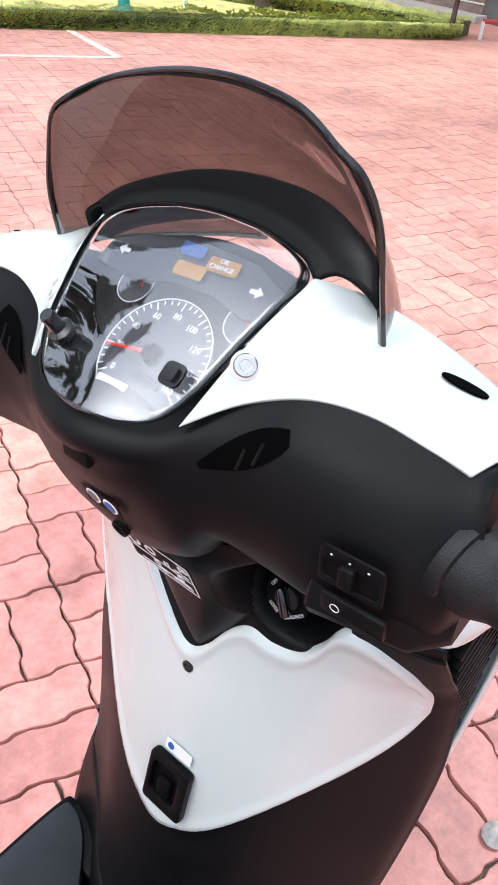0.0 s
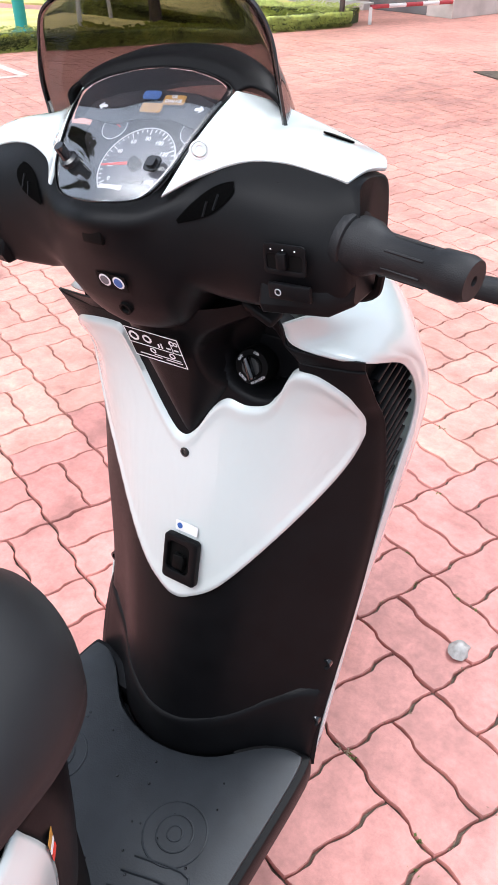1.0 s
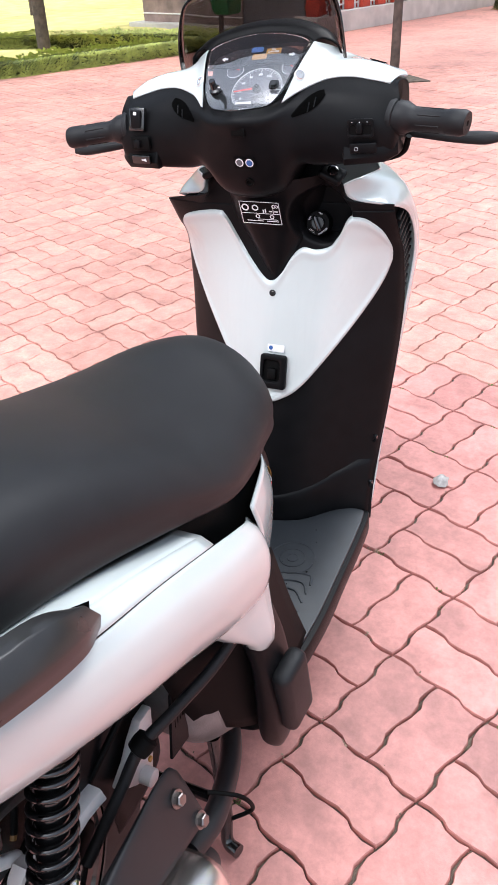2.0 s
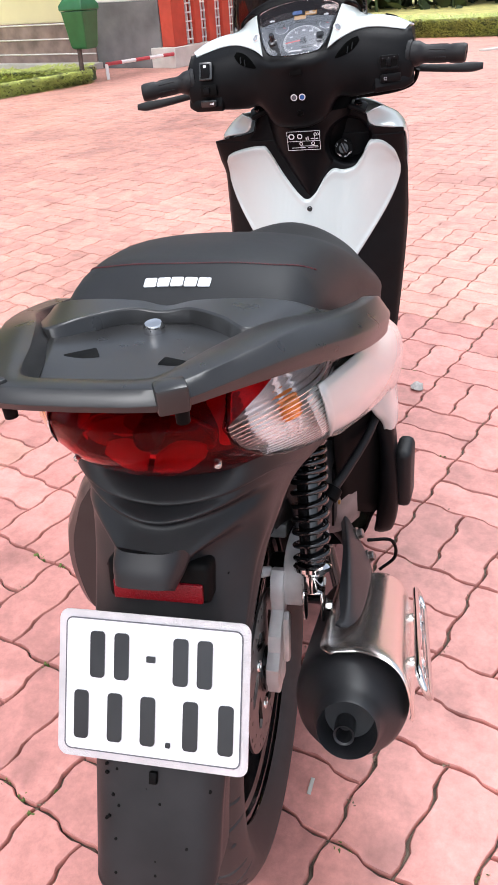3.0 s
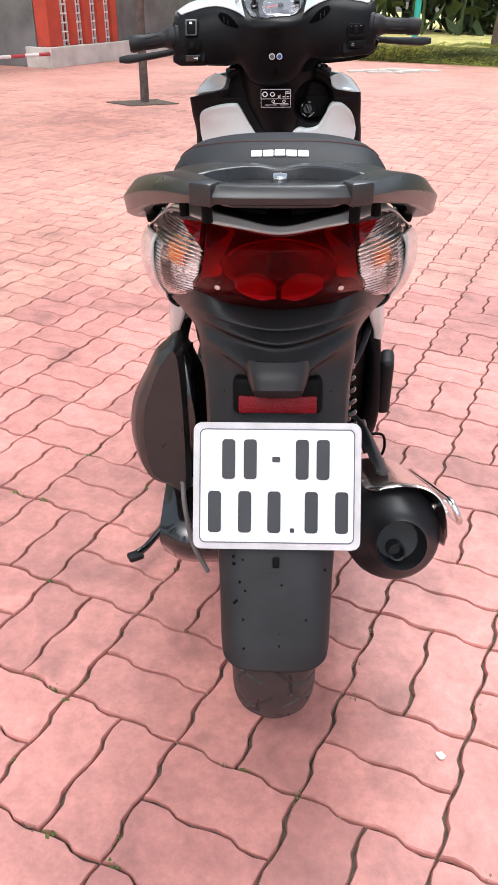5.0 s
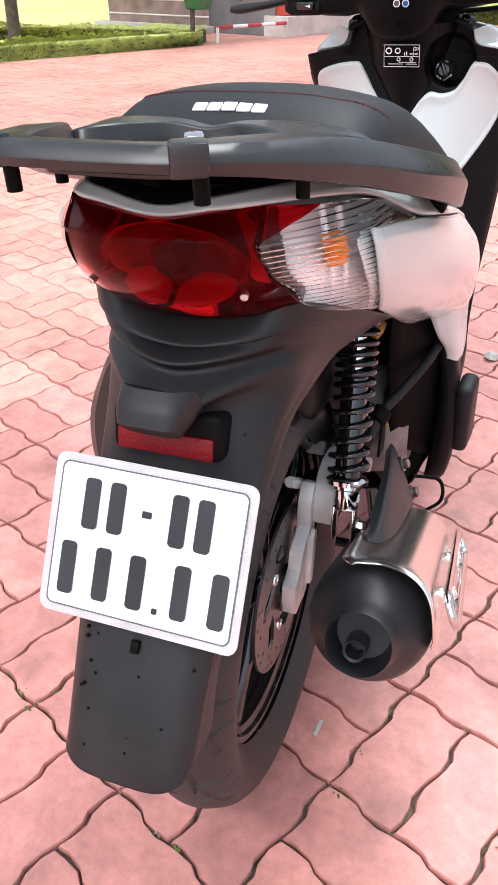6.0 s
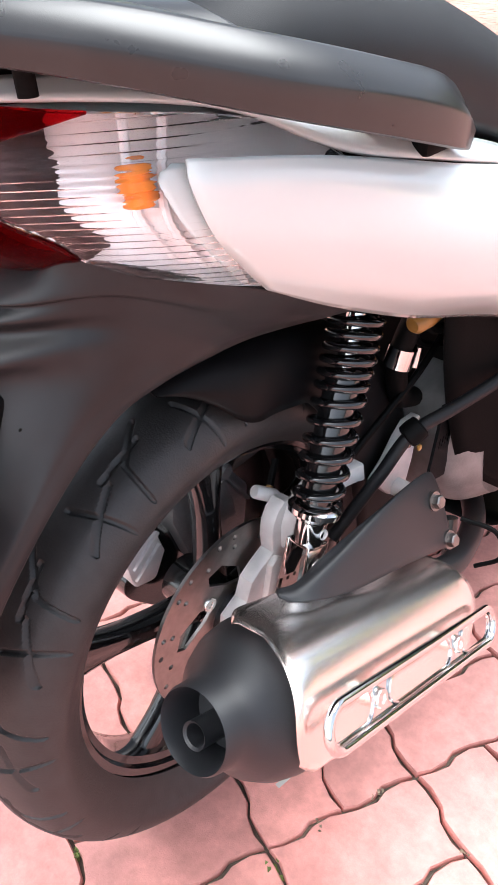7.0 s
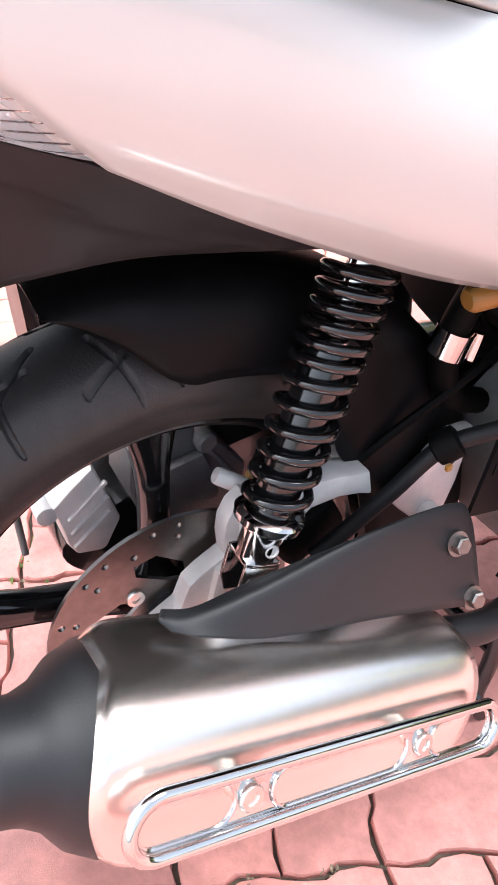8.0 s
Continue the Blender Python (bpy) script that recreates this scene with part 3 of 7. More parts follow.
def tree(x, y, h, r, n, seed, label, leafy=DEEP, size=0.3, spread=1.6, low=0.45, conic=False):
    t = thing("tree", label, "tree")
    q = random.Random(seed)
    part("trunk", tube([(x, y, -0.02), (x + 0.05, y, h * 0.3), (x + q.uniform(-0.2, 0.2), y + q.uniform(-0.2, 0.2), h * 0.7), (x, y, h * 0.97)], [r, r * 0.8, r * 0.5, r * 0.12], 10, 14), BARK, t)
    spots = []
    for k in range(16):
        a = k * 2.4 + q.random()
        z = h * (low + (0.95 - low) * k / 16)
        reach = spread * ((1.05 - k / 16) if conic else q.uniform(0.6, 1.0))
        tip = Vector((x + reach * math.cos(a), y + reach * math.sin(a), z + (0.1 if conic else 0.5) * reach))
        part("limb", tube([(x, y, z), tuple(Vector((x, y, z)).lerp(tip, 0.5) + Vector((0, 0, 0.08))), tuple(tip)], [r * 0.3, r * 0.18, r * 0.06], 6, 7), BARK, t)
        for _ in range(n // 16):
            f = q.random() ** 0.6
            spots.append(Vector((x, y, z)).lerp(tip, f) + Vector((q.gauss(0, 0.16), q.gauss(0, 0.16), q.gauss(0, 0.14))) * (0.5 + spread * 0.45))
    leaves("crown", spots, size, leafy, seed).parent = t
    return t


tree(-7.1, 10.05, 5.5, 0.10, 3000, 11, "slim tree with a dark trunk on the lawn", LEAF, 0.2)
tree(-10.8, 9.2, 5.5, 0.09, 3000, 12, "slim tree with a dark trunk on the lawn", LEAF, 0.2)
tree(-12.0, 16.5, 6.0, 0.10, 3000, 13, "slim tree with a dark trunk behind the lawn", LEAF, 0.2)
tree(5.2, 17.8, 5.5, 0.10, 3000, 14, "slim tree with a dark trunk beyond the hedge", LEAF, 0.2)
for k, (x, y, h) in enumerate(((-9.5, -1.6, 10.0), (-10.5, -4.0, 12.5), (-11.5, 1.2, 10.5), (-9.8, -6.6, 11.0), (-7.6, -8.2, 9.5), (-4.4, -9.6, 10.5))):
    tree(x, y, h, 0.16, 2600, 30 + k, "tall dark conifer at the edge of the forecourt", DEEP, 0.26, 1.0, 0.25, True)

# grove at the back
r_ = random.Random(21)
grove = thing("grove", "dark green bamboo grove behind the lawn", "grove", kind="stuff")
spots, stems = [], []
for _ in range(420):
    a = r_.random()
    x, y = (-34 + 68 * a, 27 + 4 * abs(a - 0.5) + r_.uniform(-1.5, 3.5))
    top_ = r_.uniform(4, 8)
    stems.append(tube([(x, y, 0), (x + r_.gauss(0, 0.2), y, top_ * 0.6), (x + r_.gauss(0, 0.6), y, top_)], [0.05, 0.04, 0.01], 5))
    for _ in range(60):
        spots.append((x + r_.gauss(0, 0.5), y + r_.gauss(0, 0.5), top_ * r_.random() ** 0.8))
part("stems", merge(*stems), DEEP, grove)["kind"] = "stuff"
lv = leaves("grove_leaf", spots, 0.6, DEEP, 5, 1.5)
lv["kind"] = "stuff"
lv.parent = grove
# small loose things on the paving
pv, pf = lathe([(0.0, 0.018), (0.010, 0.0165), (0.018, 0.011), (0.022, 0.004), (0.018, -0.001), (0.0, -0.003)], (0.0, 0.0, 0.0), (0.1, 0.05, 1), 14)
pv = [(0.315 + x * (1 + 9 * noise.noise(Vector((x * 60, y * 60, z * 60))) * 0.06), 1.52 + y * (1.25 + 0.5 * noise.noise(Vector((y * 50, x * 50, 4)))), 0.002 + z * (1 + 0.5 * noise.noise(Vector((x * 80, y * 80, 9))))) for x, y, z in pv]
tagged(part("pebble", (pv, pf), PEBBLE, sharp=60), "pale rough pebble lying on the paving", "pebble")
tagged(part("paint_drip", rbox(0.007, 0.032, 0.0016, pose(0.115, 0.056, 0.0012, 0, 0, -8), 0.0006), PLINTH), "dried white drip on a paver", "stain", kind="structure")
tagged(part("paint_drip", slab([(0.0085 * (1 + 0.25 * math.sin(5 * k)) * math.cos(k * 0.5712), 0.0075 * (1 + 0.2 * math.cos(3 * k)) * math.sin(k * 0.5712)) for k in range(11)], 0.0012, pose(0.307, -0.159, 0.0003)), PLINTH), "dried white spot on a paver", "stain", kind="structure")
# ---- the motor scooter ----
scooter = thing("motor_scooter", "white and black motor scooter with smoked visor, parked on pink paving", "scooter",
                pose(0.0213, 0, 0, 0, -1.3, -0.85))


def both(name, shape, material, parent, label="", **k):
    """A part and its mirrored twin."""
    a = part(name, shape, material, parent, label, **k)
    b = part(name, flip(shape), material, parent, label, **k)
    return a, b


def screw(name, at, way, r, parent, material=None, head=0.003):
    return part(name, merge(lathe([(0.0, head * 0.5), (r * 0.45, head * 0.5), (r * 0.5, head), (r * 0.9, head), (r, head * 0.6), (r, -0.004)], at, way, 20)),
                material or SILVER_SCREW, parent)


# rear wheel
AX = Vector((0.0, 0.040, 0.318))
rear_wheel = part("rear_wheel", lathe([(0.0, -0.05), (0.032, -0.05), (0.034, 0.045), (0.02, 0.05), (0.0, 0.05)], AX, (1, 0, 0), 32), GLOSS, scooter)


def tyre_shape(centre, outer, half, grooves=True):
    prof = crom([(-0.036, 0.212), (-0.047, 0.225), (-half, 0.246), (-half + 0.002, 0.264), (-half + 0.016, 0.283), (-0.022, outer - 0.004), (0.0, outer),
                 (0.022, outer - 0.004), (half - 0.016, 0.283), (half - 0.002, 0.264), (half, 0.246), (0.047, 0.225), (0.036, 0.212)], 180)
    if outer != 0.298:
        prof[:, 1] += np.clip((prof[:, 1] - 0.225) / (0.298 - 0.225), 0, 1) * (outer - 0.298)
    n = 1500 if grooves else 96
    pitch = 2 * math.pi / 14
    lines = (((0.004, 0.02), (0.030, 0.30)), ((0.030, 0.30), (0.056, 0.34)), ((0.016, 0.74), (0.058, 0.60)), ((0.030, 0.46), (0.050, 0.88)), ((0.020, 0.10), (0.024, 0.48)))
    a = (2 * math.pi * np.arange(n) / n)[:, None]
    x, r = prof[None, :, 0], prof[None, :, 1]
    d = np.zeros((n, len(prof)))
    if grooves:
        f = ((a % pitch) / pitch + np.where(x >= 0, 0.0, 0.5)) % 1.0
        for (x0, f0), (x1, f1) in lines:
            w = np.array([x1 - x0, (f1 - f0) * pitch * outer])
            qx, qy = np.abs(x) - x0, (f - f0) * pitch * outer
            t = np.clip((qx * w[0] + qy * w[1]) / (w @ w), 0, 1)
            d = np.maximum(d, 1.0 - np.hypot(qx - t * w[0], qy - t * w[1]) / 0.0031)
        d = np.where(r > 0.252, d, 0.0)
    rr = r - 0.0036 * np.minimum(np.maximum(d, 0.0) * 2.0, 1.0)
    g = np.stack([centre.x + x + 0 * rr, centre.y + rr * np.cos(a), centre.z + rr * np.sin(a)], axis=2)
    return grid(np.concatenate([g, g[:1]]))


part("tyre", tyre_shape(AX, 0.298, 0.060), RUBBER, rear_wheel, "black rubber tyre with angled tread grooves", sharp=28)


def rim_shape(centre, hw=0.040):
    return lathe([(0.218, -hw), (0.229, -hw - 0.004), (0.229, -hw + 0.002), (0.218, -hw + 0.005), (0.208, -hw + 0.016), (0.202, 0.0), (0.208, hw - 0.016), (0.218, hw - 0.005),
                  (0.229, hw - 0.002), (0.229, hw + 0.004), (0.222, hw + 0.001), (0.216, hw - 0.002), (0.214, hw - 0.007), (0.205, hw - 0.010), (0.203, hw - 0.016), (0.196, hw - 0.02), (0.193, 0.0), (0.196, -hw + 0.02), (0.205, -hw + 0.010), (0.218, -hw)],
                 centre, (1, 0, 0), 96, False)


part("rim", rim_shape(AX), GLOSS, rear_wheel, "gloss black cast rim")
for k in range(5):
    a = radians(159 + 72 * k)
    c, s = math.cos(a), math.sin(a)
    m = basis(AX, (0, c, s), (0, -s, c))
    spoke = surf([[(0.02, -0.017, -0.012), (0.02, 0.017, -0.012), (0.02, 0.017, 0.014), (0.02, -0.017, 0.014)],
                  [(0.09, -0.012, -0.011), (0.09, 0.012, -0.011), (0.09, 0.011, 0.013), (0.09, -0.011, 0.013)],
                  [(0.15, -0.013, -0.011), (0.15, 0.013, -0.011), (0.15, 0.012, 0.012), (0.15, -0.012, 0.012)],
                  [(0.200, -0.022, -0.013), (0.200, 0.022, -0.013), (0.200, 0.02, 0.012), (0.200, -0.02, 0.012)]], 16, 10, True)
    part("spoke", moved(grid(spoke, True, True), m), GLOSS, rear_wheel)
va = radians(49)
part("valve", tube([AX + Vector((0.004, 0.180 * math.cos(va), 0.180 * math.sin(va))), AX + Vector((0.012, 0.150 * math.cos(va), 0.150 * math.sin(va)))], 0.0045, 8), DARK, rear_wheel)
part("valve_cap", tube([AX + Vector((0.012, 0.150 * math.cos(va), 0.150 * math.sin(va))), AX + Vector((0.013, 0.144 * math.cos(va), 0.144 * math.sin(va)))], 0.0042, 8), ORANGE, rear_wheel)

# rear brake
DX = 0.034
dm = basis(AX + Vector((DX, 0, 0)), (0, 1, 0), (0, 0, 1))
holes = [ring2d(0.0034, 10, 0.111 * math.cos(2 * math.pi * k / 30), 0.111 * math.sin(2 * math.pi * k / 30)) for k in range(30) if k % 3]
holes += [ring2d(0.0034, 10, 0.098 * math.cos(2 * math.pi * (k + 0.5) / 15), 0.098 * math.sin(2 * math.pi * (k + 0.5) / 15)) for k in range(15)]
for k in range(6):
    a0 = 2 * math.pi * k / 6 + 0.15
    holes.append([(r * math.cos(a0 + t), r * math.sin(a0 + t)) for r, t in ((0.046, 0.02), (0.050, 0.44), (0.076, 0.80), (0.088, 0.74), (0.086, 0.50), (0.066, 0.16))])
part("brake_disc", slab(ring2d(0.120, 72), 0.004, dm, holes + [ring2d(0.026, 24)]), DISC, rear_wheel, "drilled steel brake disc")
for k in range(3):
    a = 2 * math.pi * k / 3 + 2.23
    screw("disc_bolt", AX + Vector((DX + 0.004, 0.057 * math.cos(a), 0.057 * math.sin(a))), (1, 0, 0), 0.009, rear_wheel)
part("axle", lathe([(0.015, 0.03), (0.015, 0.066), (0.010, 0.068), (0.0, 0.068)], AX, (1, 0, 0), 24), ALU, rear_wheel)

# swing arm with its shock mount
part("swing_arm", slab([(0.094, 0.398), (0.106, 0.394), (0.119, 0.411), (0.134, 0.431), (0.151, 0.4436), (0.179, 0.443), (0.200, 0.437), (0.216, 0.429), (0.211, 0.457), (0.178, 0.467), (0.147, 0.472), (0.124, 0.466), (0.106, 0.452), (0.096, 0.430)], 0.030, basis((0.062, 0, 0), (0, 1, 0), (0, 0, 1)), (), 0.004), ALU, scooter, "bare aluminium swing arm", sharp=30)
part("arm_root", slab([(0.196, 0.440), (0.216, 0.431), (0.300, 0.400), (0.330, 0.420), (0.300, 0.450), (0.211, 0.456)], 0.032, basis((0.022, 0, 0), (0, 1, 0), (0, 0, 1)), (), 0.006), CAST, scooter)
part("calliper_bracket", slab([(0.104, 0.458), (0.092, 0.450), (0.084, 0.436), (0.081, 0.418), (0.082, 0.399), (0.060, 0.389), (0.046, 0.380), (0.036, 0.358), (0.012, 0.346), (0.008, 0.322), (0.014, 0.296), (0.066, 0.296), (0.090, 0.350), (0.108, 0.392), (0.122, 0.430), (0.118, 0.452)], 0.020, basis((0.045, 0, 0), (0, 1, 0), (0, 0, 1)), (), 0.003), ALU, scooter, "cast aluminium calliper bracket", sharp=30)
part("calliper_pin", lathe([(0.0, 0.0), (0.007, 0.001), (0.008, 0.004), (0.008, 0.030), (0.006, 0.034)], (0.030, 0.092, 0.462), (0.3, 0.75, -0.55), 20), ALU, scooter)
part("bracket_rib", slab([(0.052, 0.320), (0.066, 0.318), (0.088, 0.392), (0.082, 0.399), (0.070, 0.392)], 0.010, basis((0.064, 0, 0), (0, 1, 0), (0, 0, 1)), (), 0.004), ALU, scooter, sharp=30)
part("brake_calliper", rbox(0.05, 0.07, 0.05, pose(0.052, 0.165, 0.39, 25, 0, 0), 0.012, 3), DARK, scooter)

# shock absorber
S0, S1 = Vector((0.1094, 0.0923, 0.462)), Vector((0.092, 0.214, 0.745))
sw = (S1 - S0).normalized()
SL = (S1 - S0).length
shock = part("shock_absorber", lathe([(0.0, 0.0), (0.010, 0.0), (0.011, SL + 0.02), (0.0, SL + 0.02)], S0, sw, 20), CHROME, scooter)
part("damper_sleeve", lathe([(0.016, 0.012), (0.0175, 0.03), (0.0175, 0.150), (0.016, 0.155)], S0, sw, 28), GLOSS, shock)
part("spring_seat", lathe([(0.012, -0.002), (0.027, 0.0), (0.028, 0.006), (0.024, 0.010), (0.017, 0.012)], S0 + sw * 0.012, sw, 32), CHROME, shock)
part("lower_mount", lathe([(0.0, -0.022), (0.0150, -0.022), (0.0165, -0.019), (0.0165, 0.004), (0.0190, 0.006), (0.0190, 0.012), (0.0, 0.012)], S0, sw, 32), CHROME, shock, "chromed lower shock mount")
part("mount_badge", lathe([(0.0, 0.0008), (0.0040, 0.0008), (0.0044, 0.0016), (0.0056, 0.0016), (0.0060, 0.0004), (0.0060, -0.002)], S0 + Vector((0.0160, -0.001, -0.006)), (1, -0.12, 0.1), 20), ALU, shock, "round stamped badge")
su, sv, _ = axes_of(sw)
hel = []
turns, z = 0.0, 0.022
while z < SL:
    hel.append(tuple(S0 + sw * z + 0.0235 * (math.cos(2 * math.pi * turns) * su + math.sin(2 * math.pi * turns) * sv)))
    pitch = 0.019 if z < 0.125 else (0.0125 if z > 0.15 else 0.019 - (z - 0.125) * 0.26)
    turns += 1 / 20
    z += pitch / 20
part("spring", tube(hel, 0.0041, 12), GLOSS, shock, "gloss black coil spring")
fork_at = S0 - sw * 0.024
for dx in (-0.0130, 0.0130):
    part("clevis", slab([(-0.017, 0.006), (0.017, 0.006), (0.015, -0.024), (0.007, -0.040), (-0.007, -0.040), (-0.015, -0.024)], 0.004, basis(fork_at + Vector((dx - 0.002, 0, 0)), (0, sw.z, -sw.y), tuple(sw)), (), 0.0014), CHROME, shock, "chromed clevis plate")
part("clevis_bridge", slab(round_rect(0.032, 0.032, 0.006), 0.004, basis(fork_at + sw * 0.002, (1, 0, 0), (0, sw.z, -sw.y)), (), 0.001), CHROME, shock)
bolt_at = fork_at - sw * 0.018 + Vector((0.0172, 0, 0))
part("mount_bolt", merge(lathe([(0.0105, 0.0), (0.0105, 0.002), (0.0, 0.002)], bolt_at, (1, 0, 0), 20), lathe([(0.0078, 0.002), (0.0078, 0.008), (0.0062, 0.0095), (0.0, 0.0095)], bolt_at, (1, 0, 0), 6)), SILVER_SCREW, shock, "zinc-plated hexagon bolt")

# inner mudguard over the tyre
def arc_rows(a0, a1, n, r, half):
    rows = []
    for k in range(n):
        a = radians(a0 + (a1 - a0) * k / (n - 1))
        f = k / (n - 1)
        wide = half * (0.5 + 0.5 * min(1, f * 8.0))
        drop = 0.062 * min(1, f * 8.0) ** 1.3 + float(np.interp(f, [0.30, 0.52, 0.75], [0.0, 0.055, 0.075]))
        prof = [(-wide, r - drop), (-wide * 0.98, r - drop * 0.4), (-wide * 0.7, r + 0.006), (0, r + 0.014), (wide * 0.7, r + 0.006), (wide * 0.98, r - drop * 0.4), (wide, r - drop)]
        rows.append([(x, AX.y + q * math.cos(a), AX.z + q * math.sin(a)) for x, q in prof])
    return rows


part("inner_mudguard", grid(surf(arc_rows(101, -5, 28, 0.332, 0.072), 25, 80)), BLACK, scooter, "black plastic inner mudguard over the tyre", thick=0.003)

# silencer
MO = Vector((0.177, -0.143, 0.446))
MD = Vector((0.0, 0.900, -0.436)).normalized()
MN = Vector((0.0, 0.436, 0.900)).normalized()
muffler = part("silencer", lathe([(0.010, 0.042), (0.030, 0.040), (0.0340, 0.004), (0.0355, 0.0), (0.0372, 0.003), (0.0385, 0.020), (0.046, 0.036), (0.060, 0.050), (0.068, 0.066), (0.072, 0.084), (0.073, 0.10), (0.073, 0.36), (0.066, 0.385), (0.045, 0.41), (0.025, 0.43), (0.02, 0.46)], MO, MD, 56),
               MUFF, scooter, "dark grey silencer with a stainless heat shield")
part("tail_pipe", lathe([(0.010, 0.050), (0.010, 0.012), (0.0125, 0.010), (0.0125, 0.050)], MO - MN * 0.012 + Vector((-0.004, 0, 0)), MD, 24, False), MUFF, muffler)


def on_muffler(s, ang, r):
    a = radians(ang)
    return MO + MD * s + r * (math.cos(a) * Vector((1, 0, 0)) + math.sin(a) * MN)


SH0, SH1 = 0.052, 0.380
rows = []
for i in range(34):
    f = i / 33
    lo, hi = -14.0, 122.0
    e = min(f, 1 - f) * 33
    if e < 3:
        lo, hi = lo + (3 - e) ** 2 * 1.2, hi - (3 - e) ** 2 * 1.2
    row = []
    for j in range(40):
        g = j / 39
        ang = lo + (hi - lo) * g
        edge = min(g, 1 - g) * 39
        ca, sa = abs(math.cos(radians(ang - 8))), abs(math.sin(radians(ang - 8)))
        r = 0.0775 / (ca ** 3.2 + sa ** 3.2) ** (1 / 3.2) - 0.003 * max(0, 1 - edge / 2) - 0.0025 * max(0, 1 - e / 1.5)
        start = SH0 - 0.020 * max(0.0, math.sin(radians(2 * ang + 10)))
        row.append(tuple(on_muffler(start + (SH1 - start) * f, ang, r)))
    rows.append(row)
shield = part("heat_shield", grid(np.array(rows)), STEEL, muffler, "brushed stainless heat shield", thick=0.002, sharp=60)
gm = basis(MO + MD * 0.219 + Vector((0.0845, 0, 0)) + MN * 0.036, MD, MN)
gm = gm @ Matrix.Rotation(radians(-24), 4, "X")
stadium = round_rect(0.337, 0.038, 0.0189, 9)
part("guard_frame", moved(tube([(x, y, 0.004) for x, y in stadium], 0.0046, 10, 0, True), gm), CHROME, muffler, "chromed tube guard frame")
part("guard_plate", slab(round_rect(0.336, 0.038, 0.0189, 9), 0.002, gm @ pose(0, 0, -0.001),
     [[(x - 0.130, y) for x, y in round_rect(0.066, 0.027, 0.0134, 6)], [(x - 0.003, y) for x, y in round_rect(0.126, 0.027, 0.0134, 6)], [(x + 0.125, y) for x, y in round_rect(0.072, 0.027, 0.0134, 6)]], 0.0006),
     CHROME, muffler, "chromed slotted plate", sharp=30)
for cx, w_ in ((-0.130, 0.066), (-0.003, 0.126), (0.125, 0.072)):
    part("slot_rim", moved(tube([(x + cx, y, 0.0015) for x, y in round_rect(w_ + 0.002, 0.029, 0.0144, 7)], 0.0014, 8, 0, True), gm), CHROME, muffler)
for x in (-0.085, 0.078):
    screw("guard_screw", gm @ Vector((x, 0, 0.002)), gm.to_3x3() @ Vector((0, 0, 1)), 0.009, muffler)
    part("guard_foot", lathe([(0.009, -0.016), (0.009, 0.001)], gm @ Vector((x, 0, 0)), gm.to_3x3() @ Vector((0, 0, 1)), 16), STEEL, muffler)
part("hanger_bracket", grid(surf([
    [(0.152, -0.010, 0.481), (0.160, -0.014, 0.481), (0.168, -0.010, 0.475)],
    [(0.156, 0.012, 0.474), (0.166, 0.008, 0.475), (0.178, 0.012, 0.466)],
    [(0.150, 0.060, 0.466), (0.166, 0.060, 0.470), (0.184, 0.060, 0.440)],
    [(0.146, 0.160, 0.455), (0.158, 0.160, 0.462), (0.188, 0.160, 0.402)],
    [(0.134, 0.262, 0.426), (0.145, 0.266, 0.430), (0.182, 0.262, 0.345)],
    [(0.136, 0.285, 0.404), (0.146, 0.287, 0.406), (0.180, 0.285, 0.325)]], 20, 24)), MUFF, scooter, "dark pressed steel hanger bracket", thick=0.004)
for p in ((0.160, 0.254, 0.410), (0.178, 0.268, 0.350)):
    part("hanger_bolt", merge(lathe([(0.0115, -0.004), (0.0115, 0.003), (0.0, 0.003)], p, (0.9, 0, 0.4), 20), lathe([(0.0082, 0.003), (0.0082, 0.010), (0.0065, 0.0115), (0.0, 0.0115)], p, (0.9, 0, 0.4), 6)), DISC, scooter)

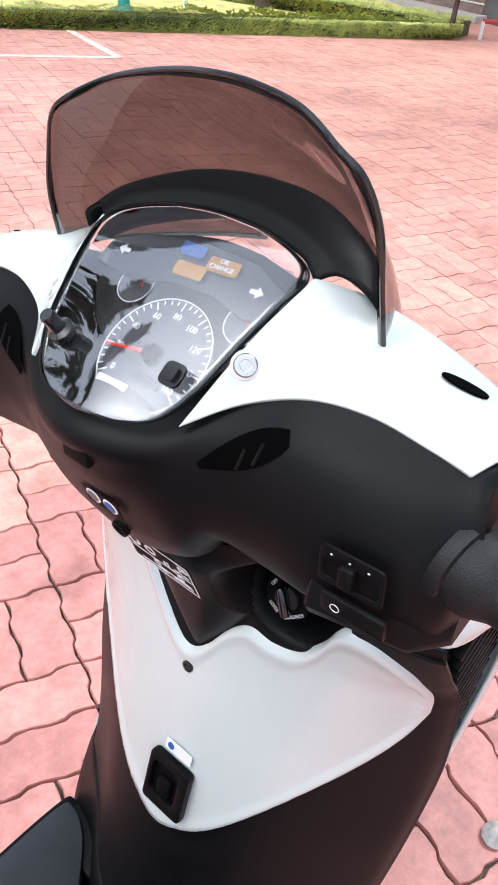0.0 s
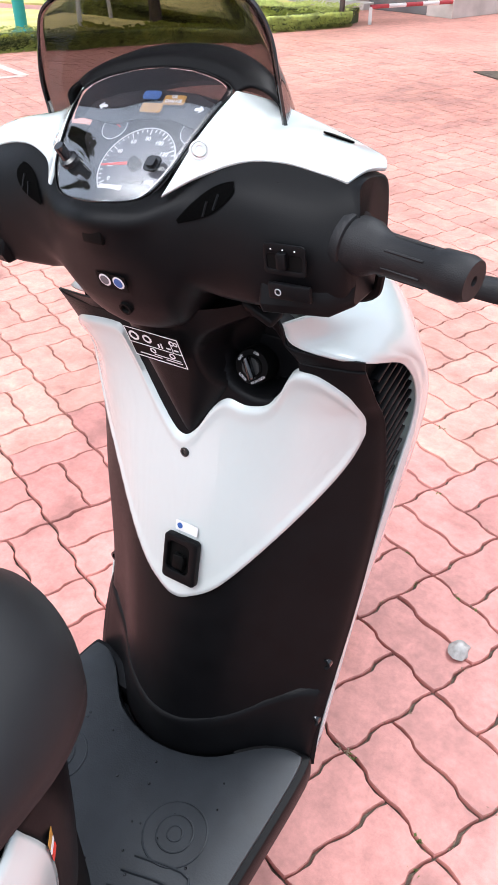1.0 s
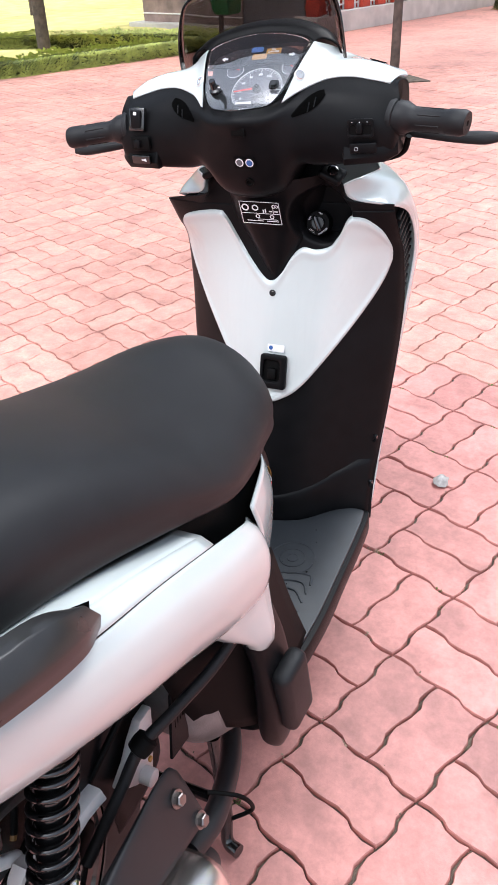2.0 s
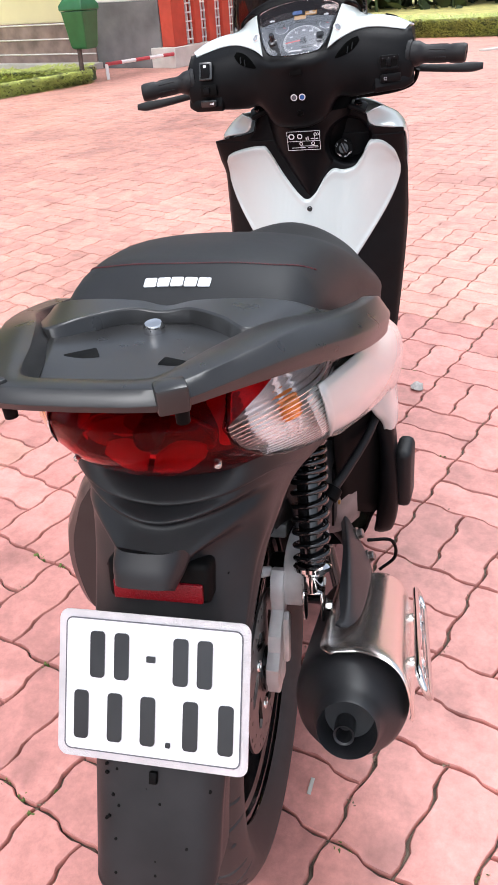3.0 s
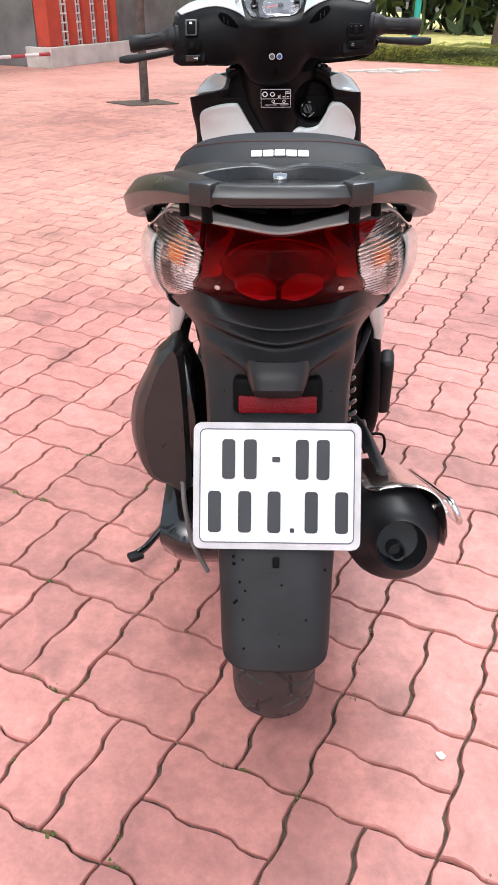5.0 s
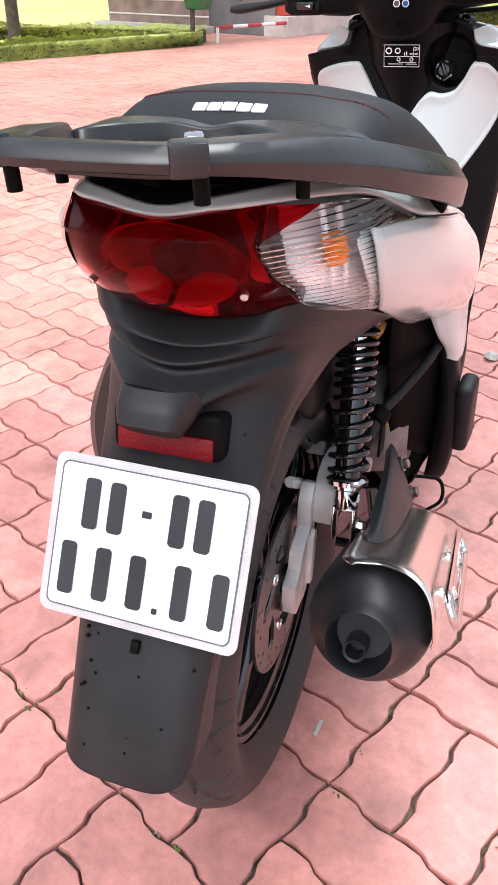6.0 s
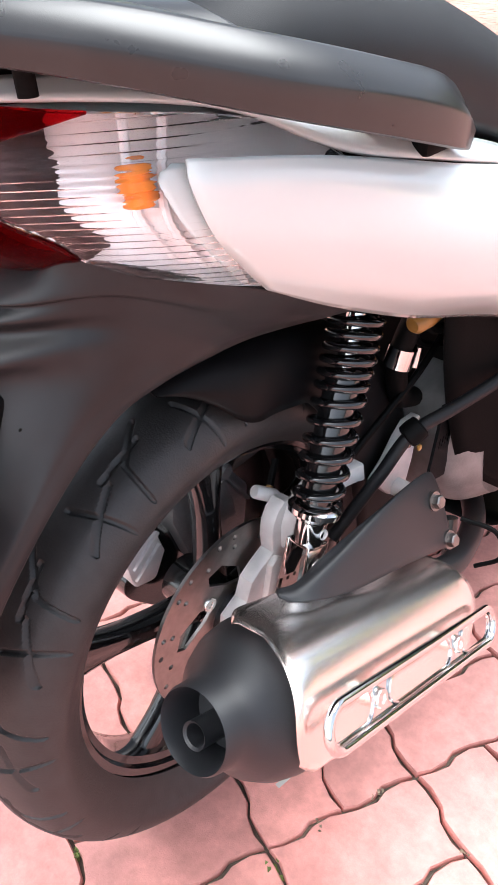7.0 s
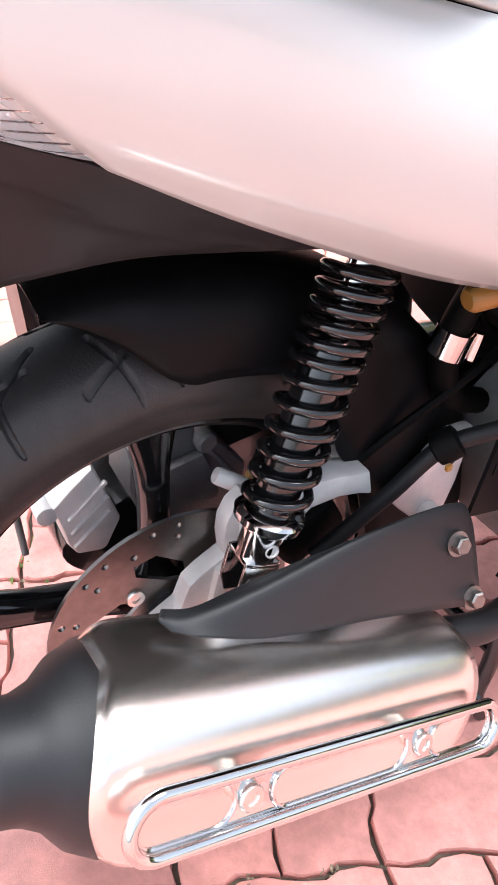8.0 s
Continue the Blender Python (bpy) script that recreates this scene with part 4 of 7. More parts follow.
# tail cover with its flap
tail_rows = mirror_rows([
    [(0, -0.118, 0.790), (0.060, -0.118, 0.798), (0.101, -0.104, 0.806), (0.143, 0.000, 0.760), (0.150, 0.075, 0.724), (0.142, 0.155, 0.690)],
    [(0, -0.150, 0.774), (0.060, -0.140, 0.781), (0.107, -0.093, 0.783), (0.130, 0.000, 0.740), (0.133, 0.060, 0.716), (0.126, 0.118, 0.692)],
    [(0, -0.147, 0.769), (0.060, -0.137, 0.776), (0.105, -0.091, 0.778), (0.123, -0.007, 0.734), (0.126, 0.046, 0.713), (0.120, 0.092, 0.6945)],
    [(0, -0.168, 0.763), (0.055, -0.148, 0.768), (0.101, -0.092, 0.767), (0.116, -0.014, 0.728), (0.118, 0.032, 0.710), (0.113, 0.066, 0.697)],
    [(0, -0.162, 0.751), (0.046, -0.147, 0.757), (0.095, -0.097, 0.757), (0.107, -0.036, 0.723), (0.109, -0.004, 0.711), (0.106, 0.020, 0.702)],
    [(0, -0.212, 0.729), (0.046, -0.172, 0.742), (0.092, -0.110, 0.746), (0.102, -0.060, 0.718), (0.104, -0.036, 0.708), (0.102, -0.018, 0.702)],
    [(0, -0.206, 0.716), (0.045, -0.160, 0.728), (0.089, -0.117, 0.724), (0.098, -0.088, 0.711), (0.100, -0.075, 0.704), (0.098, -0.064, 0.699)],
    [(0, -0.176, 0.694), (0.050, -0.170, 0.694), (0.082, -0.144, 0.692), (0.089, -0.128, 0.690), (0.092, -0.115, 0.688), (0.092, -0.104, 0.686)],
    [(0, -0.196, 0.650), (0.050, -0.192, 0.650), (0.077, -0.178, 0.648), (0.083, -0.170, 0.648), (0.086, -0.162, 0.647), (0.086, -0.154, 0.647)],
    [(0, -0.258, 0.575), (0.045, -0.256, 0.575), (0.069, -0.238, 0.577), (0.074, -0.230, 0.578), (0.077, -0.222, 0.579), (0.077, -0.212, 0.580)],
    [(0, -0.300, 0.512), (0.045, -0.298, 0.512), (0.065, -0.284, 0.512), (0.068, -0.274, 0.512), (0.069, -0.264, 0.511), (0.069, -0.256, 0.510)],
    [(0, -0.338, 0.452), (0.045, -0.336, 0.452), (0.063, -0.322, 0.449), (0.065, -0.304, 0.447), (0.066, -0.290, 0.446), (0.066, -0.278, 0.445)],
    [(0, -0.352, 0.425), (0.040, -0.350, 0.427), (0.060, -0.337, 0.434), (0.063, -0.315, 0.437), (0.064, -0.298, 0.437), (0.064, -0.285, 0.437)]])
tail = part("tail_cover", grid(surf(tail_rows, 61, 110)), DUSTY, scooter, "black plastic tail cover with a rear flap", thick=0.003, sharp=70)
part("lamp_hood", grid(surf([
    [(-0.034, -0.190, 0.752), (-0.018, -0.204, 0.757), (0.018, -0.204, 0.757), (0.034, -0.190, 0.752), (0.030, -0.180, 0.728), (-0.030, -0.180, 0.728)],
    [(-0.031, -0.208, 0.742), (-0.018, -0.218, 0.746), (0.018, -0.218, 0.746), (0.031, -0.208, 0.742), (0.027, -0.194, 0.722), (-0.027, -0.194, 0.722)],
    [(-0.027, -0.219, 0.729), (-0.016, -0.226, 0.733), (0.016, -0.226, 0.733), (0.027, -0.219, 0.729), (0.021, -0.206, 0.714), (-0.021, -0.206, 0.714)]], 30, 12, True), True, True), DUSTY, tail, "plate lamp hood", sharp=50)
part("reflector_housing", rbox(0.106, 0.03, 0.044, pose(0, -0.172, 0.701, -14, 0, 0), 0.007, 3), DARK, tail)
part("red_reflector", rbox(0.092, 0.006, 0.021, pose(0, -0.1885, 0.6955, -14, 0, 0), 0.002), RED_REFL, tail, "red prismatic reflector")
part("flap_slot", rbox(0.008, 0.006, 0.012, pose(0.0, -0.286, 0.537, -32, 0, 0), 0.001), DARK, tail)
for x in (0.064, -0.064):
    part("cover_pin", lathe([(0.0, 0.0012), (0.0016, 0.001), (0.002, -0.004)], (x, -0.158 if x > 0 else -0.158, 0.697), (x, -0.05, 0.02), 10), DARK, tail)

r_ = random.Random(77)
specks = []
for _ in range(22):
    x, z = r_.uniform(-0.06, 0.06), r_.uniform(0.44, 0.56)
    specks.append(lathe([(0.0, 0.0009), (0.0016, 0.0005), (0.002, -0.001)], (x, float(np.interp(z, [0.425, 0.452, 0.512, 0.575], [-0.3515, -0.3375, -0.2995, -0.2575])), z), (0, -1, 0.6), 8))
part("mud_speck", merge(*specks), DARK, tail, "dark dried mud specks")["kind"] = "stuff"

# number plate
pm = basis((0.0, -0.2475, 0.620), (1, 0, 0), (0, 0.0750, 0.1255))
plate = part("number_plate", slab(round_rect(0.194, 0.147, 0.010), 0.0015, pm), PLATE_RIM, scooter, "white number plate with dark raised characters and embossed border")
part("plate_face", slab(round_rect(0.178, 0.131, 0.006), 0.0012, pm @ pose(0, 0, 0.0012)), PLATE, plate)
part("plate_border", slab(round_rect(0.1795, 0.1325, 0.007), 0.0006, pm @ pose(0, 0, 0.0019), [round_rect(0.1768, 0.1298, 0.006)]), DIAL_GREY, plate)
part("plate_backing", slab(round_rect(0.15, 0.12, 0.01), 0.012, pm @ pose(0, 0, -0.0122)), DARK, plate)
for x in (-0.056, -0.031, 0.029, 0.053):
    part("character_bar", slab(round_rect(0.015, 0.046, 0.004), 0.0014, pm @ pose(x, 0.031, 0.0024)), INK, plate)
part("character_bar", slab(round_rect(0.009, 0.006, 0.001), 0.0014, pm @ pose(-0.001, 0.031, 0.0024)), INK, plate)
for x in (-0.072, -0.037, -0.003, 0.040, 0.075):
    part("character_bar", slab(round_rect(0.015, 0.048, 0.004), 0.0014, pm @ pose(x, -0.030, 0.0024)), INK, plate)
part("character_bar", slab(round_rect(0.005, 0.005, 0.001), 0.0014, pm @ pose(0.018, -0.051, 0.0024)), INK, plate)

# tail lamp
lamp_rows = mirror_rows([
    [(0, -0.168, 0.8885), (0.048, -0.164, 0.8945), (0.080, -0.148, 0.8965)],
    [(0, -0.187, 0.880), (0.048, -0.182, 0.881), (0.081, -0.164, 0.877)],
    [(0, -0.189, 0.870), (0.048, -0.184, 0.871), (0.082, -0.166, 0.867)],
    [(0, -0.183, 0.842), (0.052, -0.176, 0.844), (0.088, -0.152, 0.843)],
    [(0, -0.158, 0.812), (0.058, -0.150, 0.816), (0.099, -0.124, 0.820)],
    [(0, -0.122, 0.786), (0.060, -0.121, 0.794), (0.100, -0.110, 0.807)]])
tail_lamp = part("tail_lamp", grid(surf([[(x * 0.97, y * 0.45 - 0.030, z) for x, y, z in r] for r in lamp_rows], 25, 14)), REDFRAME, scooter, "red tail lamp with a dark bulb")
rl = part("red_lens", grid(surf(lamp_rows, 41, 30)), REDLENS, tail_lamp, "red lens", thick=0.003, sharp=60)
rl.visible_shadow = False
# bowl of the reflector, wider than high
bowl = []
for r, d in ((0.066, 0.0), (0.060, 0.010), (0.050, 0.020), (0.038, 0.028), (0.024, 0.034), (0.012, 0.036)):
    bowl.append([(r * math.cos(a) * (1 + 0.03 * math.sin(9 * a)), -0.140 + d - 0.016 * math.sin(a), 0.846 + 0.52 * r * math.sin(a)) for a in np.linspace(0, 2 * math.pi, 54, endpoint=False)])
part("reflector_bowl", grid(np.array(bowl), True), REDBACK, tail_lamp, "faceted silver reflector bowl", thick=0.001, sharp=18)
part("bulb", lathe([(0.0, 0.0), (0.010, 0.002), (0.0145, 0.010), (0.0135, 0.04)], (0, -0.156, 0.846), (0, 1, 0), 24), DARK, tail_lamp)
for sx in (1, -1):
    part("facet", grid(surf([[(sx * 0.003, -0.154, 0.8145), (sx * 0.020, -0.152, 0.8115), (sx * 0.038, -0.146, 0.8150), (sx * 0.050, -0.138, 0.8205)],
                             [(sx * 0.003, -0.146, 0.8190), (sx * 0.020, -0.142, 0.8225), (sx * 0.038, -0.136, 0.8240), (sx * 0.051, -0.131, 0.8235)],
                             [(sx * 0.003, -0.138, 0.8230), (sx * 0.020, -0.130, 0.8330), (sx * 0.038, -0.126, 0.8315), (sx * 0.052, -0.125, 0.8260)]], 9, 5)), PRINT, tail_lamp, "white faceted reflector", thick=0.001, sharp=12)
    part("lamp_wall", grid(np.array([[(sx * r[-1][0], r[-1][1] + 0.004, r[-1][2]) for r in lamp_rows], [(sx * r[-1][0] * 0.97, r[-1][1] * 0.45 - 0.030, r[-1][2]) for r in lamp_rows]])), REDFRAME, tail_lamp, thick=0.001)
    screw("lens_screw", (sx * 0.068, -0.1590, 0.829), (sx * 0.2, -1, -0.3), 0.0035, tail_lamp)

# rear indicators
ind = [[(0.081, -0.148, 0.8965), (0.083, -0.166, 0.870), (0.089, -0.152, 0.843), (0.100, -0.123, 0.821), (0.101, -0.109, 0.806)],
       [(0.108, -0.100, 0.887), (0.119, -0.115, 0.864), (0.126, -0.106, 0.836), (0.125, -0.087, 0.806), (0.117, -0.077, 0.789)],
       [(0.138, -0.034, 0.877), (0.149, -0.060, 0.857), (0.1530, -0.060, 0.822), (0.1500, -0.042, 0.792), (0.142, -0.022, 0.770)],
       [(0.154, 0.018, 0.862), (0.158, -0.005, 0.846), (0.160, -0.012, 0.815), (0.156, -0.008, 0.785), (0.149, -0.006, 0.766)],
       [(0.172, 0.052, 0.838), (0.170, 0.045, 0.830), (0.168, 0.035, 0.815), (0.160, 0.020, 0.788), (0.151, -0.002, 0.766)]]
ind_fine = surf(ind, 150, 31)
ind_n = np.cross(np.gradient(ind_fine, axis=0), np.gradient(ind_fine, axis=1))
ind_n /= np.linalg.norm(ind_n, axis=2, keepdims=True)
ind_n *= np.sign((ind_n * np.array((0.7, -0.7, 0.0))).sum(axis=2, keepdims=True) + 1e-9)
ribs_z = np.cos(2 * math.pi * (ind_fine[:, :, 2:3] + 0.06 * ind_fine[:, :, 1:2]) / 0.0048)
ind_inner = ind_fine - ind_n * (0.0026 + 0.0009 * ribs_z)
ind_shape = grid(np.concatenate([ind_fine, ind_inner[:, ::-1]], axis=1), True, True)
# pale rim inside the lens where it meets the side panel
rim_in = []
for k in range(35, 150, 6):
    j0 = float(np.interp(k, (35, 44, 75, 112, 149), (13.6, 12.4, 13.4, 14.5, 15.2)))
    row = []
    for q in np.linspace(j0, 16.8, 7):
        j = int(q)
        row.append((1 - q + j) * (ind_fine[j, k] - 0.0046 * ind_n[j, k]) + (q - j) * (ind_fine[j + 1, k] - 0.0046 * ind_n[j + 1, k]))
    rim_in.append(row)
rim_in = grid(np.array(rim_in))
# a hollow reflector: a stepped ramp that faces up and out
ind_back = []
for c in ind:
    t_, m_, b_ = np.array(c[0]), np.array(c[2]), np.array(c[-1])
    into = np.array((-0.036, 0.030, 0.0))
    ind_back.append([tuple(t_ + into * 0.06 + np.array((0, 0, -0.002))), tuple(t_ + into + np.array((0, 0, -0.004))), tuple(m_ + into * 0.72 + np.array((0, 0, 0.010))), tuple(m_ + into * 0.62 + np.array((0, 0, -0.010))), tuple(b_ + into * 0.30 + np.array((0, 0, 0.012))), tuple(b_ + into * 0.06 + np.array((0, 0, 0.001)))])
ind_back = grid(surf(ind_back, 31, 25))
brow = [ind_fine[j, :max(2, int(34 * (1 - j / 9.0)))] + ind_n[j, :max(2, int(34 * (1 - j / 9.0)))] * 0.0012 for j in range(9)]
brow_shape = grid(np.array([[r[int(round(k * (len(r) - 1) / 11))] for k in range(12)] for r in brow]))
for sx in (1, -1):
    fx = (lambda s: s) if sx > 0 else flip
    lamp = part("rear_indicator", fx(ind_back), LAMPBACK, scooter, "clear ribbed indicator with an amber bulb")
    cl = part("clear_lens", fx(ind_shape), CLEAR, lamp, "clear ribbed lens", sharp=70)
    cl.visible_shadow = False
    part("lens_rim", fx(rim_in), WHITE, lamp, "pale rim inside the lens", thick=0.001)
    part("lens_brow", fx(brow_shape), REDLENS, tail_lamp, "red upper brow over the indicator", thick=0.001).visible_shadow = False
    part("amber_bulb", fx(lathe([(0.0, -0.014), (0.008, -0.013), (0.0110, -0.009), (0.0080, -0.006), (0.0120, -0.001), (0.0080, 0.002), (0.0110, 0.006), (0.0085, 0.009), (0.0, 0.010)], (0.121, -0.078, 0.844), (0.12, 0.12, -1), 20)), AMBER, lamp, "amber bulb")
    for f in (0.30, 0.62):
        q0 = np.array(ind[1]) * (1 - f) + np.array(ind[2]) * f
        part("reflector_pillar", fx(tube([tuple(q0[0] + np.array((-0.012, 0.010, -0.006))), tuple(q0[2] + np.array((-0.016, 0.013, 0))), tuple(q0[4] + np.array((-0.012, 0.010, 0.010)))], 0.0032, 8, 10)), LAMPBACK, lamp)

# white side panels
side = [[(0.149, -0.064, 0.861), (0.1545, -0.067, 0.847), (0.157, -0.055, 0.816), (0.1545, -0.030, 0.787), (0.1505, -0.006, 0.764)],
        [(0.174, 0.030, 0.845), (0.185, 0.040, 0.828), (0.188, 0.050, 0.790), (0.178, 0.060, 0.752), (0.157, 0.064, 0.726)],
        [(0.191, 0.150, 0.815), (0.204, 0.155, 0.790), (0.208, 0.160, 0.752), (0.194, 0.165, 0.708), (0.160, 0.170, 0.676)],
        [(0.199, 0.250, 0.790), (0.215, 0.255, 0.762), (0.219, 0.260, 0.718), (0.204, 0.265, 0.670), (0.168, 0.270, 0.640)],
        [(0.200, 0.350, 0.752), (0.219, 0.355, 0.725), (0.224, 0.360, 0.682), (0.214, 0.365, 0.630), (0.180, 0.370, 0.602)],
        [(0.196, 0.430, 0.716), (0.212, 0.437, 0.695), (0.219, 0.445, 0.655), (0.214, 0.442, 0.610), (0.190, 0.432, 0.575)],
        [(0.180, 0.470, 0.690), (0.190, 0.478, 0.672), (0.193, 0.482, 0.645), (0.190, 0.478, 0.612), (0.175, 0.470, 0.590)]]
side_tab = grid(surf([[(0.168, 0.345, 0.615), (0.200, 0.372, 0.622), (0.214, 0.445, 0.632)],
                      [(0.180, 0.372, 0.572), (0.205, 0.395, 0.570), (0.216, 0.447, 0.580)],
                      [(0.192, 0.405, 0.535), (0.210, 0.415, 0.530), (0.219, 0.447, 0.540)],
                      [(0.197, 0.421, 0.505), (0.209, 0.428, 0.501), (0.218, 0.445, 0.512)]], 9, 12))
both("side_panel", grid(surf(side, 25, 45)), WHITE, scooter, "glossy white side panel", thick=0.003, sharp=60)
both("panel_leg", side_tab, WHITE, scooter, thick=0.004)
top = [[(0, -0.168, 0.8900), (0.048, -0.164, 0.8965), (0.081, -0.148, 0.8990), (0.136, -0.030, 0.881), (0.172, 0.052, 0.843), (0.191, 0.150, 0.818), (0.199, 0.250, 0.792), (0.200, 0.350, 0.754)],
       [(0, -0.160, 0.8955), (0.046, -0.154, 0.9035), (0.075, -0.134, 0.9065), (0.119, -0.016, 0.893), (0.155, 0.066, 0.860), (0.174, 0.160, 0.832), (0.182, 0.250, 0.804), (0.186, 0.350, 0.762)],
       [(0, -0.060, 0.903), (0.040, -0.055, 0.905), (0.066, -0.030, 0.903), (0.095, 0.030, 0.890), (0.120, 0.090, 0.862), (0.140, 0.170, 0.834), (0.150, 0.250, 0.804), (0.155, 0.350, 0.762)]]
part("tail_top", grid(surf(mirror_rows(top[:2]), 81, 5)), WHITE, scooter, "white tail edge under the grab rail", thick=0.003, sharp=60)
part("tail_deck", grid(surf(mirror_rows([r[:4] for r in top[1:]]), 41, 5)), BLACK, scooter, "black deck under the grab rail", thick=0.003, sharp=60)
both("tail_flank", grid(surf([r[3:] for r in top[1:]], 25, 5)), WHITE, scooter, thick=0.003, sharp=60)

# seat
secs = ((-0.046, 0.100, 0.908, 0.888), (-0.040, 0.124, 0.918, 0.884), (-0.024, 0.140, 0.931, 0.876), (0.0, 0.148, 0.944, 0.868), (0.03, 0.153, 0.953, 0.860), (0.06, 0.155, 0.955, 0.856), (0.12, 0.158, 0.949, 0.845), (0.22, 0.165, 0.925, 0.820),
        (0.32, 0.176, 0.888, 0.788), (0.42, 0.186, 0.848, 0.750), (0.50, 0.178, 0.826, 0.728), (0.58, 0.160, 0.812, 0.712), (0.66, 0.140, 0.806, 0.690), (0.72, 0.108, 0.790, 0.680), (0.752, 0.066, 0.764, 0.690), (0.764, 0.03, 0.742, 0.705))
secs = [(y, w * float(np.interp(y, [0.0, 0.12, 0.34], [0.915, 0.93, 1.0])), zt - 0.004 * float(np.interp(y, [0.0, 0.1, 0.25], [1, 1, 0])), zb) for y, w, zt, zb in secs]
rows = []
for y, w, zt, zb in secs:
    h = zt - zb
    k = float(np.interp(y, [0.26, 0.42, 0.60], [0.0, 1.0, 1.0]))
    f1, f2, f3 = 0.03 + 0.07 * k, 0.16 + 0.18 * k, 0.48 + 0.16 * k
    edge = [(w * 0.45, y, zt - f1 * h), (w * 0.80, y, zt - f2 * h), (w * 0.985, y, zt - f3 * h), (w, y, zt - (0.80 + 0.06 * k) * h), (w * 0.95, y, zb), (w * 0.5, y, zb - 0.004)]
    rows.append([(0, y, zt), *edge, (0, y, zb - 0.004), *[(-a, b, c) for a, b, c in reversed(edge)]])
rows_seat = rows
seat = part("seat", grid(surf(rows, 56, 80, True), True, True), SEAT, scooter, "black vinyl two-level seat with dark red stitching", sharp=60)
# grab rail: a moulded ring with a sunk tray
low_out = [(0, -0.266, 0.943), (0.050, -0.264, 0.943), (0.075, -0.253, 0.941), (0.108, -0.200, 0.929), (0.148, -0.120, 0.907), (0.186, -0.030, 0.878), (0.203, 0.060, 0.851), (0.206, 0.130, 0.830), (0.194, 0.168, 0.820)]
mid_out = [(0, -0.269, 0.950), (0.050, -0.267, 0.950), (0.078, -0.254, 0.949), (0.112, -0.198, 0.940), (0.153, -0.116, 0.922), (0.190, -0.026, 0.897), (0.207, 0.062, 0.875), (0.209, 0.128, 0.854), (0.196, 0.170, 0.834)]
top_out = [(0, -0.260, 0.959), (0.050, -0.258, 0.959), (0.072, -0.247, 0.958), (0.102, -0.194, 0.952), (0.138, -0.114, 0.940), (0.172, -0.028, 0.918), (0.190, 0.060, 0.895), (0.196, 0.122, 0.876), (0.189, 0.162, 0.850)]
top_in = [(0, -0.240, 0.957), (0.044, -0.238, 0.957), (0.060, -0.222, 0.956), (0.080, -0.168, 0.950), (0.112, -0.095, 0.940), (0.152, -0.020, 0.917), (0.170, 0.060, 0.893), (0.178, 0.120, 0.876), (0.180, 0.155, 0.850)]
wall_in = [(0, -0.230, 0.938), (0.040, -0.228, 0.938), (0.054, -0.214, 0.936), (0.070, -0.165, 0.934), (0.098, -0.095, 0.920), (0.145, -0.018, 0.898), (0.165, 0.060, 0.872), (0.174, 0.120, 0.850), (0.180, 0.152, 0.832)]
low_in = [(0, -0.236, 0.940), (0.044, -0.234, 0.940), (0.060, -0.218, 0.938), (0.080, -0.170, 0.926), (0.112, -0.098, 0.906), (0.152, -0.018, 0.884), (0.172, 0.060, 0.858), (0.180, 0.122, 0.836), (0.184, 0.156, 0.824)]
ring_half = [crom(p, 40) for p in (low_out, mid_out, top_out, top_in, wall_in, low_in)]
ring_rows = [[tuple(q[k]) for q in ring_half] for k in range(40)]
ring_rows = [[(-x, y, z) for x, y, z in r] for r in reversed(ring_rows[1:])] + ring_rows
rail_grid = []
for r in ring_rows:
    pts = []
    for i in range(6):
        a, b = np.array(r[i]), np.array(r[(i + 1) % 6])
        pts += [tuple(a * (1 - f) + b * f) for f in (0.07, 0.5, 0.93)]
    rail_grid.append(pts)
grail = part("grab_rail", grid(np.array(rail_grid), True, True), RAIL, scooter, "dark grey moulded grab rail behind the seat", sharp=32)
deck = [[(0, -0.034, 0.905), (0.040, -0.030, 0.908), (0.085, -0.022, 0.914), (0.120, -0.010, 0.914), (0.152, 0.020, 0.902)],
        [(0, -0.040, 0.932), (0.030, -0.036, 0.936), (0.080, -0.032, 0.936), (0.122, -0.022, 0.928), (0.150, 0.004, 0.906)],
        [(0, -0.058, 0.933), (0.030, -0.060, 0.937), (0.066, -0.084, 0.939), (0.094, -0.108, 0.938), (0.124, -0.072, 0.926)],
        [(0, -0.064, 0.912), (0.032, -0.068, 0.914), (0.062, -0.094, 0.919), (0.088, -0.118, 0.924), (0.116, -0.090, 0.925)]]
part("rail_deck", grid(np.array([crom(r, 61) for r in mirror_rows(deck)])), RAIL, grail, thick=0.004, sharp=30, bevel=0.003)
part("rail_tray", grid(surf(mirror_rows([[(0, -0.232, 0.936), (0.042, -0.230, 0.936), (0.058, -0.214, 0.934)], [(0, -0.170, 0.931), (0.040, -0.170, 0.932), (0.074, -0.165, 0.935)], [(0, -0.110, 0.925), (0.050, -0.105, 0.926), (0.092, -0.100, 0.929)], [(0, -0.060, 0.922), (0.036, -0.062, 0.923), (0.066, -0.078, 0.927)]]), 21, 14)), RAIL, grail, thick=0.004)
part("tray_slot", rbox(0.030, 0.016, 0.004, pose(-0.045, -0.150, 0.9295, 8, 0, 30), 0.0015), DARK, grail)
part("tray_slot", rbox(0.030, 0.012, 0.004, pose(0.045, -0.165, 0.9310, 8, 0, -20), 0.0015), DARK, grail)
part("rail_knob", lathe([(0.0, 0.009), (0.008, 0.008), (0.010, 0.004), (0.010, -0.008)], (0.0, -0.084, 0.925), (0, -0.1, 1), 20), CHROME, grail, "chrome lock button")
